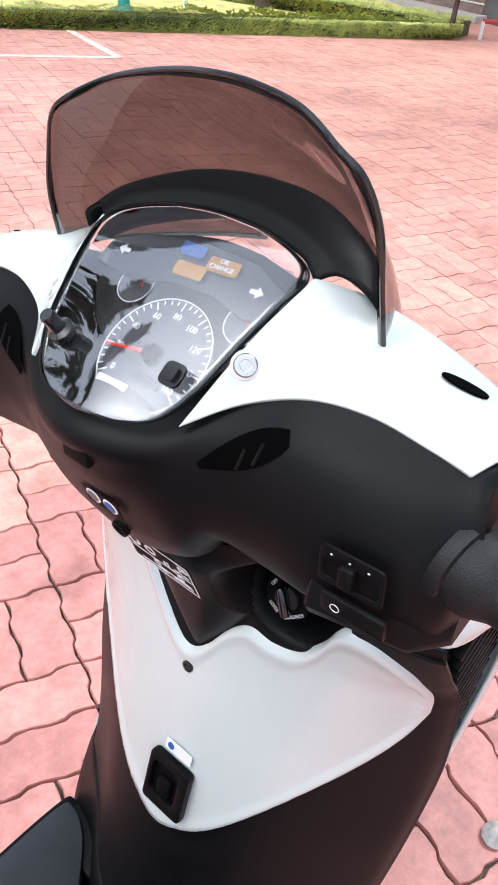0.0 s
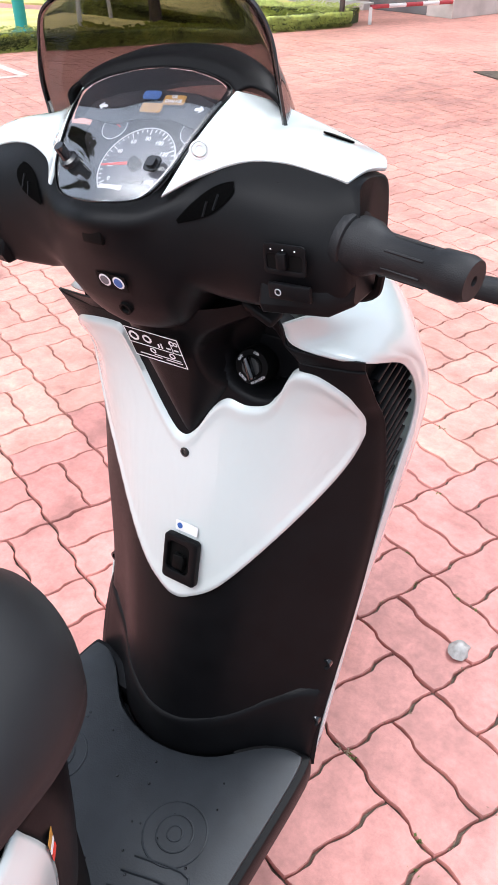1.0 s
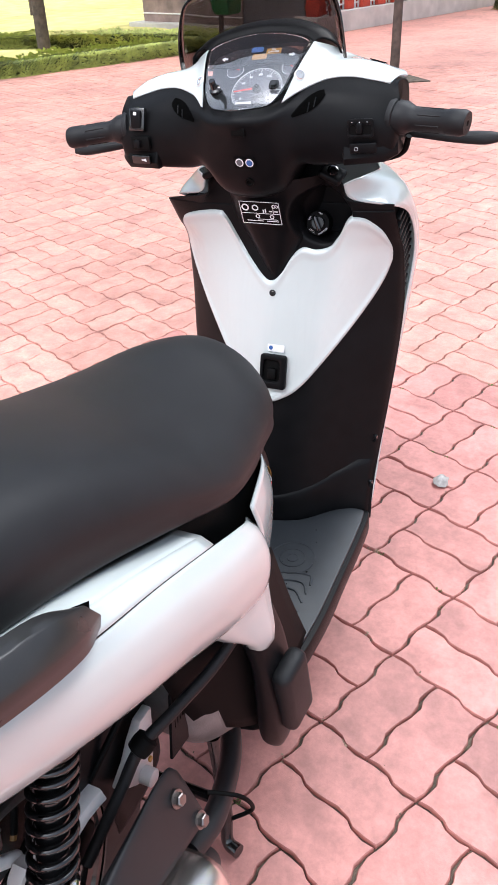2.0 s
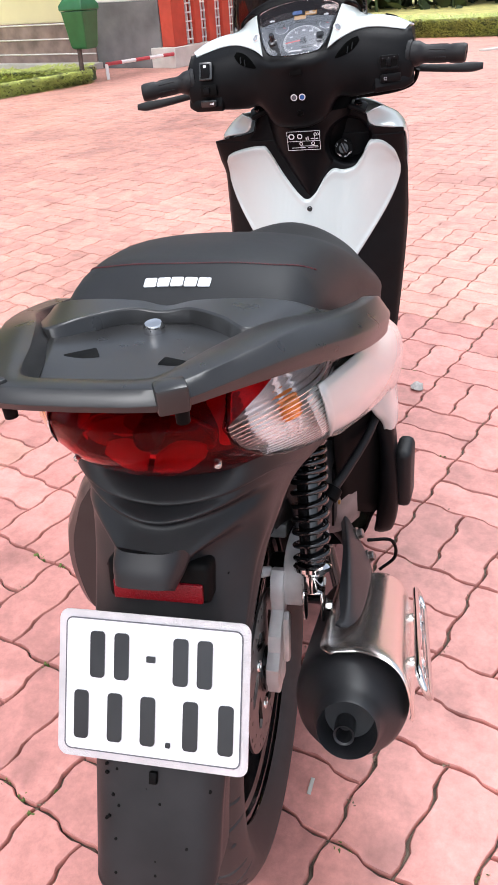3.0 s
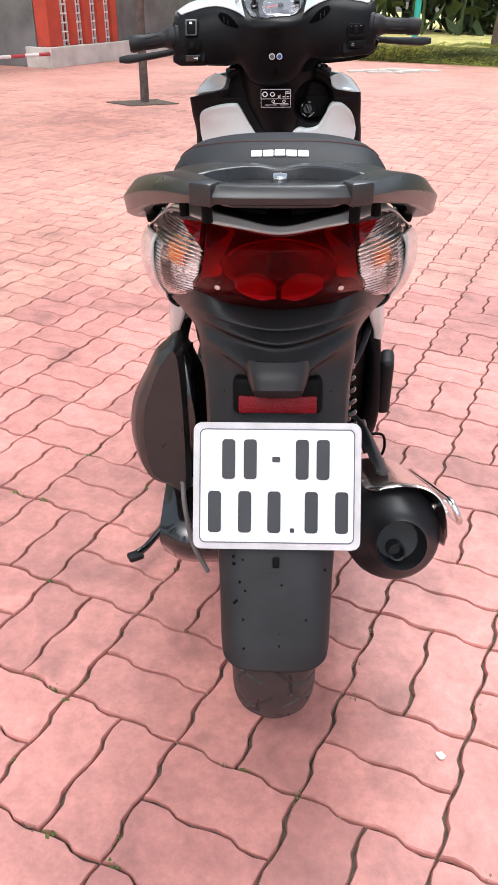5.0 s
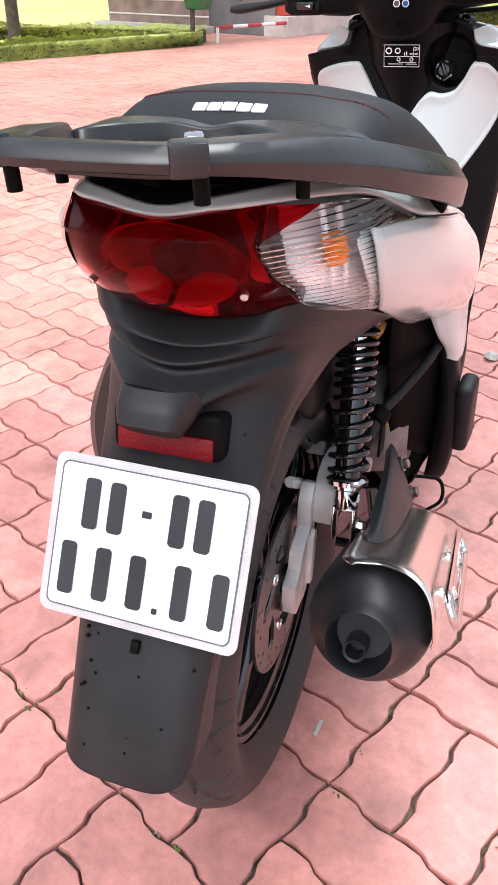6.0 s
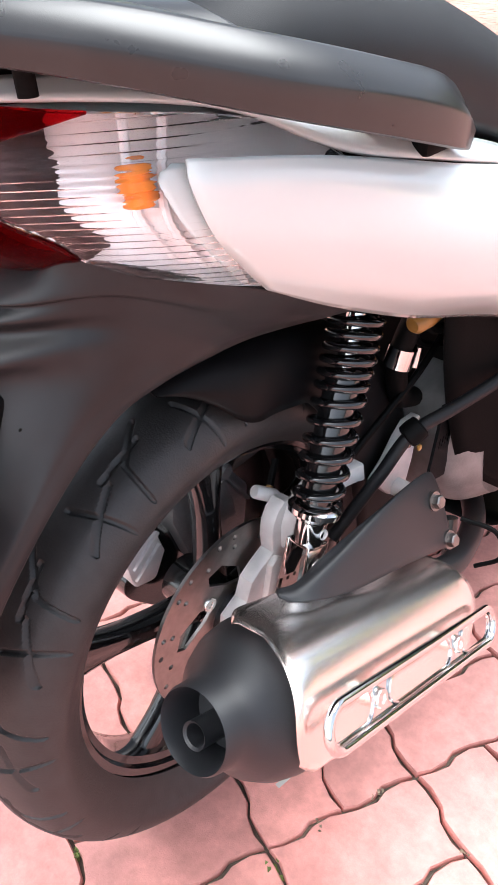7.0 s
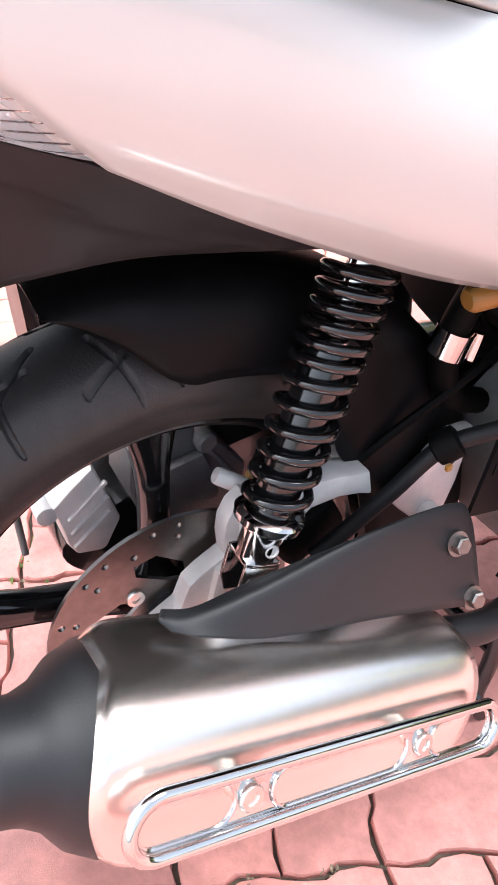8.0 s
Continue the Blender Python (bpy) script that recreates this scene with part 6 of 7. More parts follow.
gear_case = part("gear_case", slab([(0.048, 0.455), (0.0756, 0.4575), (0.110, 0.4505), (0.1445, 0.416), (0.170, 0.378), (0.160, 0.320), (0.120, 0.300), (0.060, 0.330), (0.040, 0.400)], 0.060, basis((-0.112, 0, 0), (0, 1, 0), (0, 0, 1)), (), 0.009), CASE, scooter, "dark grey gear case", sharp=30)
part("case_panel", slab([(0.064, 0.4207), (0.116, 0.4268), (0.1266, 0.3935), (0.1316, 0.3609), (0.074, 0.372)], 0.016, basis((-0.053, 0, 0), (0, 1, 0), (0, 0, 1)), (), 0.006), CASE, gear_case, sharp=30)
part("case_rib", rbox(0.014, 0.005, 0.070, pose(-0.048, 0.139, 0.398, 32, 0, 0), 0.002), CASE, gear_case)
part("case_lug", lathe([(0.011, -0.010), (0.011, 0.014), (0.008, 0.017), (0.0, 0.017)], (-0.056, 0.1205, 0.434), (1, 0, 0), 18), CASE, gear_case)
part("drive_case", grid(surf([
    [(-0.070, -0.010, 0.36), (-0.070, 0.200, 0.40), (-0.070, 0.550, 0.38), (-0.070, 0.560, 0.22), (-0.070, 0.10, 0.25), (-0.070, -0.01, 0.30)],
    [(-0.150, -0.010, 0.37), (-0.150, 0.200, 0.41), (-0.150, 0.550, 0.39), (-0.150, 0.560, 0.21), (-0.150, 0.10, 0.25), (-0.150, -0.01, 0.30)],
    [(-0.190, 0.010, 0.36), (-0.190, 0.200, 0.39), (-0.190, 0.530, 0.37), (-0.190, 0.540, 0.23), (-0.190, 0.10, 0.26), (-0.190, 0.01, 0.31)]], 40, 10, True), True, True), GLOSS, scooter, "black drive case")
hub = part("rear_hub_case", slab([(0.014, 0.438), (0.032, 0.362), (0.012, 0.328), (-0.017, 0.336), (-0.024, 0.352), (-0.026, 0.372), (-0.031, 0.404), (-0.010, 0.421)], 0.045, basis((-0.105, 0, 0), (0, 1, 0), (0, 0, 1)), (), 0.007), ALU, scooter, "bare aluminium hub casting")
for k in range(3):
    part("case_rib", rbox(0.005, 0.052, 0.004, pose(-0.0585, 0.002, 0.366 + 0.018 * k, 38, 0, 0), 0.001), ALU, hub)
part("hub_lug", lathe([(0.010, -0.02), (0.010, 0.012), (0.006, 0.014), (0.0, 0.014)], (-0.075, -0.036, 0.396), (1, 0, 0), 18), ALU, hub)
part("centre_stand", merge(tube([(0.085, 0.470, 0.19), (0.115, 0.430, 0.07), (0.125, 0.405, 0.012), (0.150, 0.395, 0.010)], [0.012, 0.011, 0.011, 0.012], 10, 16), tube([(-0.085, 0.470, 0.19), (-0.115, 0.430, 0.07), (-0.125, 0.405, 0.012), (-0.150, 0.395, 0.010)], [0.012, 0.011, 0.011, 0.012], 10, 16), tube([(-0.113, 0.432, 0.075), (0.113, 0.432, 0.075)], 0.010, 10)), GLOSS, scooter, "black centre stand on the paving")
part("side_stand", tube([(-0.13, 0.50, 0.20), (-0.20, 0.42, 0.12), (-0.275, 0.325, 0.060), (-0.302, 0.290, 0.052)], [0.011, 0.009, 0.008, 0.009], 10, 16), GLOSS, scooter, "black side stand folded out")
part("stand_foot", rbox(0.034, 0.026, 0.014, pose(-0.306, 0.284, 0.050, 0, 0, 30), 0.005), GRIP, scooter)

# engine on the silencer side
ENG = Vector((0.0, 0.075, 0.0))
case_rows = [[(0.040, 0.300, 0.46), (0.040, 0.450, 0.50), (0.040, 0.570, 0.42), (0.040, 0.560, 0.27), (0.040, 0.380, 0.25), (0.040, 0.300, 0.33)],
             [(0.110, 0.300, 0.46), (0.110, 0.450, 0.50), (0.110, 0.560, 0.42), (0.110, 0.550, 0.28), (0.110, 0.380, 0.26), (0.110, 0.300, 0.33)],
             [(0.150, 0.330, 0.44), (0.150, 0.440, 0.47), (0.150, 0.520, 0.41), (0.150, 0.510, 0.30), (0.150, 0.400, 0.28), (0.150, 0.330, 0.34)]]
part("crank_case", moved(grid(surf(case_rows, 40, 12, True), True, True), Matrix.Translation(ENG)), CAST, scooter, "cast aluminium crankcase")
engine_cover = part("engine_cover", lathe([(0.0, 0.018), (0.020, 0.018), (0.022, 0.024), (0.040, 0.024), (0.044, 0.018), (0.050, 0.016), (0.054, 0.0)], Vector((0.150, 0.400, 0.375)) + ENG, (1, 0, 0), 36), CAST, scooter, "round cast engine cover")
for a in (10, 60, 110, 160, 210, 260, 310):
    screw("cover_bolt", Vector((0.160, 0.400 + 0.052 * math.cos(radians(a)), 0.375 + 0.052 * math.sin(radians(a)))) + ENG, (1, 0, 0), 0.006, engine_cover, head=0.006)
for k in range(5):
    part("case_fin", rbox(0.012, 0.060, 0.0035, pose(0.118, 0.440, 0.428 + 0.011 * k, 20, 0, 0), 0.001), CAST, engine_cover)
part("header_pipe", tube([(0.165, 0.25, 0.29), (0.165, 0.33, 0.26), (0.13, 0.45, 0.23), (0.06, 0.55, 0.24), (0.03, 0.62, 0.33)], 0.017, 16, 30), MUFF, scooter)
hanger = part("engine_hanger", slab([(0.236, 0.412), (0.252, 0.392), (0.270, 0.372), (0.304, 0.356), (0.318, 0.400), (0.328, 0.462), (0.302, 0.464), (0.283, 0.450), (0.262, 0.428)], 0.014, basis((0.078, 0, 0), (0, 1, 0), (0, 0, 1)), (), 0.003), ALU, scooter, "cast aluminium engine hanger", sharp=30)
part("hanger_boss", lathe([(0.012, 0.0), (0.012, 0.026), (0.009, 0.028), (0.0, 0.028)], (0.082, 0.283, 0.378), (1, 0, 0), 20), ALU, hanger)
part("hanger_screw", lathe([(0.0055, 0.0), (0.0055, 0.006), (0.0, 0.007)], (0.091, 0.300, 0.436), (1, 0, 0), 6), SILVER_SCREW, hanger)
part("guard_plate", slab([(0.318, 0.372), (0.362, 0.360), (0.376, 0.470), (0.340, 0.478)], 0.004, basis((0.112, 0, 0), (0, 1, 0), (0, 0, 1)), [[(0.336 + 0.007 * k, 0.416), (0.338 + 0.007 * k, 0.416), (0.340 + 0.007 * k, 0.430), (0.338 + 0.007 * k, 0.430)] for k in range(4)]), BLACK, scooter, "black slotted guard plate")
part("wiring_loom", merge(tube([(0.10, 0.24, 0.66), (0.095, 0.285, 0.62), (0.10, 0.33, 0.58), (0.12, 0.38, 0.60)], 0.006, 8, 24), tube([(0.08, 0.26, 0.66), (0.085, 0.30, 0.60), (0.075, 0.34, 0.55), (0.09, 0.40, 0.53)], 0.004, 8, 24), tube([(0.11, 0.32, 0.65), (0.118, 0.36, 0.60), (0.125, 0.42, 0.57)], 0.0045, 8, 24)), DARK, scooter, "black wiring and hoses")
part("clamp_screw", lathe([(0.006, -0.012), (0.006, 0.012)], (0.086, 0.312, 0.548), (0, 0.3, 1), 10), CHROME, scooter)
hose = part("breather_hose", tube([(0.190, 0.430, 0.560), (0.168, 0.370, 0.525), (0.140, 0.310, 0.500), (0.118, 0.262, 0.482), (0.105, 0.225, 0.440), (0.092, 0.190, 0.400), (0.085, 0.160, 0.375)], 0.0078, 12, 40), GRIP, scooter, "black rubber hose with a clip")
part("hose_clip", lathe([(0.010, -0.012), (0.014, -0.010), (0.015, 0.0), (0.014, 0.010), (0.010, 0.012)], (0.119, 0.265, 0.484), (0.023, 0.04, 0.03), 16), DARK, hose)
part("clip_tag", rbox(0.004, 0.006, 0.006, pose(0.132, 0.258, 0.472), 0.001), ORANGE, hose)
part("brake_hose", tube([(0.050, 0.170, 0.40), (0.075, 0.230, 0.47), (0.085, 0.320, 0.52), (0.080, 0.40, 0.56)], 0.0045, 8, 24), DARK, scooter)
part("steel_clamp", lathe([(0.0150, -0.012), (0.0165, -0.012), (0.0165, 0.012), (0.0150, 0.012)], (0.078, 0.292, 0.555), (0.1, 0.25, 1), 24, False), CHROME, scooter, "bright steel hose clamp")
part("fuel_hose", tube([(0.100, 0.305, 0.640), (0.080, 0.294, 0.575), (0.076, 0.290, 0.535), (0.070, 0.310, 0.49), (0.060, 0.36, 0.46)], 0.013, 12, 20), DARK, scooter)
part("amber_filter", lathe([(0.0, -0.024), (0.008, -0.0235), (0.0115, -0.019), (0.013, 0.0), (0.0115, 0.020), (0.006, 0.024), (0.0045, 0.026), (0.0045, 0.042)], (0.097, 0.306, 0.604), (0.1, 1, 0.1), 20), ORANGE, scooter, "amber fuel filter")
part("wire_guard", tube([(0.175, 0.300, 0.36), (0.215, 0.315, 0.35), (0.222, 0.330, 0.30), (0.195, 0.320, 0.275)], 0.003, 8, 20), DARK, scooter)

# front wheel and mudguard
FX = Vector((0.0, 1.375, 0.292))
fw = part("front_wheel", lathe([(0.0, -0.05), (0.03, -0.05), (0.03, 0.05), (0.0, 0.05)], FX, (1, 0, 0), 24), GLOSS, scooter)
part("tyre", tyre_shape(FX, 0.285, 0.050, False), RUBBER, fw)
part("rim", rim_shape(FX, 0.032), GLOSS, fw)
for k in range(5):
    a = radians(20 + 72 * k)
    m = basis(FX, (0, math.cos(a), math.sin(a)), (0, -math.sin(a), math.cos(a)))
    part("spoke", moved(rbox(0.17, 0.026, 0.024, pose(0.105, 0, 0), 0.006), m), GLOSS, fw)
rows = []
for a in np.linspace(radians(165), radians(15), 12):
    rows.append([(x, FX.y + (0.302 - d) * math.cos(a), FX.z + (0.302 - d) * math.sin(a)) for x, d in ((-0.062, 0.05), (-0.055, 0.01), (-0.03, -0.004), (0, -0.01), (0.03, -0.004), (0.055, 0.01), (0.062, 0.05))])
part("front_mudguard", grid(surf(rows, 19, 24)), WHITE, scooter, thick=0.003)
both("fork_leg", tube([(0.075, 1.365, 0.29), (0.075, 1.24, 0.56)], 0.017, 14), GLOSS, scooter)
# ---- handlebar ----
def bar(p):
    """Handlebar places, turned a little with the steering."""
    x, y, z = p
    return (x * 1.012 - 0.0115, y + 0.020 * x, z + 0.047 * x)


def barred(shape):
    return [bar(p) for p in shape[0]], shape[1]


def bpart(name, shape, material, parent, label="", **k):
    return part(name, barred(shape), material, parent, label, **k)


half = [[(0, 0.930, 1.052), (0, 0.930, 1.022), (0, 0.944, 0.985), (0, 0.958, 0.948), (0, 0.985, 0.916), (0, 1.050, 0.916), (0, 1.062, 0.950), (0, 1.085, 1.000), (0, 1.090, 1.060), (0, 1.020, 1.072)],
        [(0.048, 0.945, 1.052), (0.047, 0.939, 1.026), (0.050, 0.949, 0.985), (0.050, 0.964, 0.950), (0.050, 0.990, 0.926), (0.050, 1.045, 0.926), (0.050, 1.060, 0.955), (0.048, 1.082, 1.000), (0.05, 1.085, 1.065), (0.05, 1.020, 1.078)],
        [(0.088, 0.973, 1.070), (0.085, 0.955, 1.044), (0.083, 0.954, 1.004), (0.081, 0.964, 0.980), (0.080, 0.986, 0.966), (0.080, 1.040, 0.966), (0.081, 1.055, 0.984), (0.080, 1.072, 1.010), (0.085, 1.075, 1.080), (0.088, 1.015, 1.094)],
        [(0.124, 0.989, 1.083), (0.122, 0.966, 1.060), (0.118, 0.957, 1.020), (0.114, 0.966, 0.982), (0.112, 0.984, 0.966), (0.112, 1.035, 0.966), (0.114, 1.050, 0.990), (0.120, 1.060, 1.030), (0.122, 1.062, 1.088), (0.124, 1.014, 1.097)],
        [(0.158, 0.996, 1.083), (0.158, 0.970, 1.060), (0.157, 0.958, 1.024), (0.156, 0.963, 0.985), (0.155, 0.976, 0.970), (0.155, 1.030, 0.970), (0.156, 1.045, 0.992), (0.158, 1.054, 1.030), (0.158, 1.056, 1.080), (0.158, 1.016, 1.093)],
        [(0.194, 0.998, 1.076), (0.194, 0.975, 1.055), (0.194, 0.962, 1.024), (0.194, 0.966, 0.988), (0.194, 0.978, 0.976), (0.194, 1.030, 0.976), (0.194, 1.044, 0.996), (0.194, 1.050, 1.030), (0.194, 1.052, 1.072), (0.194, 1.016, 1.085)],
        [(0.215, 0.999, 1.072), (0.221, 0.984, 1.054), (0.224, 0.969, 1.022), (0.224, 0.972, 0.992), (0.223, 0.984, 0.981), (0.223, 1.026, 0.981), (0.224, 1.037, 0.998), (0.226, 1.044, 1.030), (0.226, 1.042, 1.070), (0.219, 1.018, 1.078)],
        [(0.225, 0.998, 1.073), (0.231, 0.987, 1.052), (0.232, 0.978, 1.022), (0.232, 0.982, 1.000), (0.231, 0.990, 0.990), (0.231, 1.020, 0.990), (0.232, 1.028, 1.002), (0.234, 1.036, 1.030), (0.232, 1.034, 1.068), (0.228, 1.016, 1.077)]]
rows = [[(-x, y, z) for x, y, z in r] for r in reversed(half[1:])] + half
cover_grid = surf(rows, 50, 100, True)
cover = bpart("handlebar_cover", grid(cover_grid, True, True), BLACK, scooter, "matt black handlebar cover", sharp=70)

white_half = [[(0.0655, 0.951, 1.0640), (0.0785, 0.995, 1.1065), (0.0875, 1.038, 1.1335)],
              [(0.091, 0.978, 1.078), (0.101, 1.010, 1.103), (0.110, 1.056, 1.124)],
              [(0.122, 0.991, 1.0875), (0.127, 1.018, 1.1055), (0.132, 1.071, 1.111)],
              [(0.156, 0.998, 1.0875), (0.160, 1.025, 1.105), (0.165, 1.072, 1.099)],
              [(0.188, 1.000, 1.081), (0.194, 1.024, 1.097), (0.201, 1.062, 1.089)],
              [(0.206, 1.000, 1.0775), (0.214, 1.021, 1.087), (0.222, 1.050, 1.084)],
              [(0.213, 1.000, 1.0755), (0.222, 1.018, 1.082), (0.230, 1.036, 1.080)]]
white_skin = surf(white_half, 41, 80)
wk = np.unravel_index(np.argmin(np.hypot(white_skin[:, :, 0] - 0.082, white_skin[:, :, 1] - 0.988)), (80, 41))
screw_way = np.cross(white_skin[wk[0] + 1, wk[1]] - white_skin[wk[0] - 1, wk[1]], white_skin[wk[0], wk[1] + 1] - white_skin[wk[0], wk[1] - 1])
screw_way *= math.copysign(1.0, screw_way[2]) / np.linalg.norm(screw_way)
screw_at = white_skin[wk]
skin = cover_grid.reshape(-1, 3)
skin = skin[skin[:, 1] < 1.0]


def cover_front(x, z):
    """How far back the cover's rider side lies at a place."""
    d = np.hypot(skin[:, 0] - x, skin[:, 2] - z)
    k = np.argsort(d)[:6]
    w = 1 / (d[k] + 0.0005) ** 2
    return float((skin[k, 1] * w).sum() / w.sum())


for sx in (1, -1):
    fx = (lambda s: s) if sx > 0 else flip
    wp = bpart("bar_fairing", fx(grid(surf(white_half, 21, 40))), WHITE, cover, "white handlebar fairing", thick=0.004, sharp=60, bevel=0.0012)
    screw("fairing_screw", bar((sx * screw_at[0], screw_at[1], screw_at[2])), (sx * screw_way[0], screw_way[1], screw_way[2]), 0.0068, cover, head=0.0016)
    part("screw_seat", lathe([(0.0070, 0.0012), (0.0084, 0.0008), (0.0088, -0.002)], bar((sx * screw_at[0], screw_at[1], screw_at[2])), (sx * screw_way[0], screw_way[1], screw_way[2]), 28, False), ALU, cover)
    # mirror hole: a flat black disc paints the shade inside it
    hk = white_skin.reshape(-1, 3)[np.argmin(np.hypot(white_skin[:, :, 0] - 0.184, white_skin[:, :, 1] - 1.038))]
    hm_ = basis(bar((sx * hk[0], hk[1], hk[2] + (0.0002 if sx > 0 else -0.0002))), (0.9 * sx, 0.30, -0.28), (-0.3 * sx, 0.9, -0.15))
    part("mirror_hole_shade", slab(ring2d(0.0135, 28, 0, 0, 0.0058), 0.0012, hm_), OPENING_SHADE, wp, "black disc for the shade in the mirror hole")
    # air slot under the fairing: a black sheet paints its shade, with two fins
    va, vb = np.array((0.080, 1.044)), np.array((0.124, 1.072))
    vn = np.array((-(vb - va)[1], (vb - va)[0])) / np.hypot(*(vb - va))
    g = []
    for f in np.linspace(0, 1, 21):
        c = va + (vb - va) * f
        w = 0.0105 * math.sin(math.pi * (0.06 + 0.86 * f)) ** 0.8 * (0.65 + 0.5 * f)
        g.append([(q[0], cover_front(q[0], q[1]) - 0.0020, q[1]) for q in (c + vn * w * k for k in np.linspace(-1, 0.9, 7))])
    slot = bpart("air_slot_shade", fx(grid(np.array(g))), OPENING_SHADE, cover, "black almond sheet for the shade in the air slot")
    for f in (0.42, 0.62):
        c = va + (vb - va) * f
        a_, b_ = c - vn * 0.008, c + vn * 0.001 + (vb - va) * 0.14
        bpart("slot_fin", fx(tube([(a_[0], cover_front(*a_) - 0.0026, a_[1]), (b_[0], cover_front(*b_) - 0.0026, b_[1])], 0.0011, 6)), BLACK, slot)

for sx in (1, -1):
    fx = (lambda s: s) if sx > 0 else flip
    house_rows = [[(0.150, 0.972, 0.974), (0.150, 0.996, 1.072), (0.158, 1.020, 1.084), (0.158, 1.030, 0.974)],
                  [(0.157, 0.9525, 0.970), (0.157, 0.979, 1.074), (0.163, 1.030, 1.084), (0.163, 1.036, 0.970)],
                  [(0.216, 0.960, 0.972), (0.211, 0.993, 1.069), (0.214, 1.052, 1.072), (0.218, 1.052, 0.972)],
                  [(0.234, 0.976, 0.980), (0.226, 1.006, 1.060), (0.228, 1.046, 1.064), (0.232, 1.044, 0.980)]]
    g = []
    for r in house_rows:
        q = []
        for i in range(4):
            a, b = np.array(r[i]), np.array(r[(i + 1) % 4])
            q += [tuple(a * (1 - f) + b * f) for f in (0.10, 0.2, 0.8, 0.90)]
        g.append(q)
    bpart("switch_housing", fx(grid(np.array(g), True, True)), BLACK, cover, "black switch housing", bevel=0.007, sharp=40)

# instrument cluster
lens_half = (((0.026, 0.936, 1.060), (0.931, 1.060)), ((0.051, 0.948, 1.064), (0.944, 1.069)), ((0.066, 0.966, 1.081), (0.966, 1.087)), ((0.074, 0.990, 1.102), (0.991, 1.107)),
             ((0.081, 1.014, 1.120), (1.015, 1.125)), ((0.0845, 1.036, 1.132), (1.036, 1.138)), ((0.067, 1.046, 1.140), (1.046, 1.144)), ((0.030, 1.053, 1.147), (1.054, 1.149)))
lens_rows = [[(-x, y, z), (0.0, yc, zc), (x, y, z)] for (x, y, z), (yc, zc) in lens_half]
cluster = bpart("instrument_cluster", grid(surf([[(x * 0.97, y + 0.014, z - 0.024) for x, y, z in r] for r in lens_rows], 15, 24)), DIAL, scooter, "instrument cluster with a red-needle speedometer under clear glass")
gw = bpart("gauge_window", grid(surf(lens_rows, 25, 40)), GAUGE, cluster, "clear glass window", thick=0.002, sharp=80)
gw.visible_shadow = False
border = [r[0] for r in lens_rows] + [r[-1] for r in reversed(lens_rows)]
bpart("gauge_bezel", tube(border, 0.0007, 8, 90, True), BLACK, cluster)
dmx = basis(bar((0.014, 0.990, 1.0800)), (1, 0.02, 0.047), (0, 0.79, 0.61))
dial = part("speed_dial", slab(ring2d(0.040, 48), 0.002, dmx @ pose(0, -0.006, 0)), DIAL_GREY, cluster, "grey speedometer dial")
part("dial_ring", slab(ring2d(0.0405, 64), 0.0008, dmx @ pose(0, -0.006, 0.0022), [ring2d(0.0398, 64)]), PRINT, dial)
for k in range(33):
    a = radians(215 - 250 * k / 32)
    ln = 0.006 if k % 4 == 0 else 0.003
    part("dial_tick", slab(round_rect(ln, 0.0009, 0.0003, 1), 0.0005, dmx @ pose(0, -0.006, 0.0022) @ pose((0.039 - ln / 2) * math.cos(a), (0.039 - ln / 2) * math.sin(a), 0, 0, 0, math.degrees(a))), PRINT, dial)
for k in range(9):
    a = radians(215 - 250 * k / 8)
    words("dial_number", str(20 * k), 0.0062, dmx @ pose(0.0285 * math.cos(a), -0.006 + 0.0285 * math.sin(a), 0.0025), PRINT, dial)
part("needle", slab([(-0.036, -0.0006), (-0.036, 0.0006), (0.006, 0.0016), (0.006, -0.0016)], 0.0012, dmx @ pose(0, -0.006, 0.005, 0, 0, 8)), REDP, dial, "red needle")
part("needle_hub", lathe([(0.0, 0.006), (0.006, 0.005), (0.007, 0.0)], dmx @ Vector((0, -0.006, 0.002)), dmx.to_3x3() @ Vector((0, 0, 1)), 20), DARK, dial)
part("trip_display", slab(round_rect(0.022, 0.007, 0.001), 0.0006, dmx @ pose(0.006, -0.022, 0.0026)), DIAL, dial)
for sx in (1, -1):
    sd = part("small_dial", slab(ring2d(0.014, 32), 0.0015, dmx @ pose(sx * 0.046, 0.034, 0)), DIAL_GREY, cluster)
    part("small_dial_ring", slab(ring2d(0.0142, 40), 0.0006, dmx @ pose(sx * 0.046, 0.034, 0.0018), [ring2d(0.0136, 40)]), PRINT, sd)
    part("small_needle", slab(round_rect(0.013, 0.0012, 0.0004, 1), 0.0006, dmx @ pose(sx * 0.044, 0.036, 0.003, 0, 0, -25)), REDP, sd)
    part("turn_arrow", slab([(-0.005, -0.0015), (0, -0.0015), (0, -0.004), (0.005, 0), (0, 0.004), (0, 0.0015), (-0.005, 0.0015)], 0.0006, dmx @ pose(-0.010 + sx * 0.056, 0.052, 0.0075, 0, 0, 0 if sx > 0 else 180)), PRINT, cluster)
part("upper_band", slab([(-0.086, 0.040), (-0.045, 0.034), (-0.018, 0.042), (0.018, 0.042), (0.045, 0.034), (0.066, 0.040), (0.062, 0.058), (0.034, 0.070), (-0.010, 0.074), (-0.050, 0.070), (-0.082, 0.058)], 0.002, dmx @ pose(0, 0, 0.0040)), GLOSS, cluster)
part("beam_lamp", slab(round_rect(0.020, 0.009, 0.003), 0.0008, dmx @ pose(-0.014, 0.066, 0.0075)), BLUE, cluster)
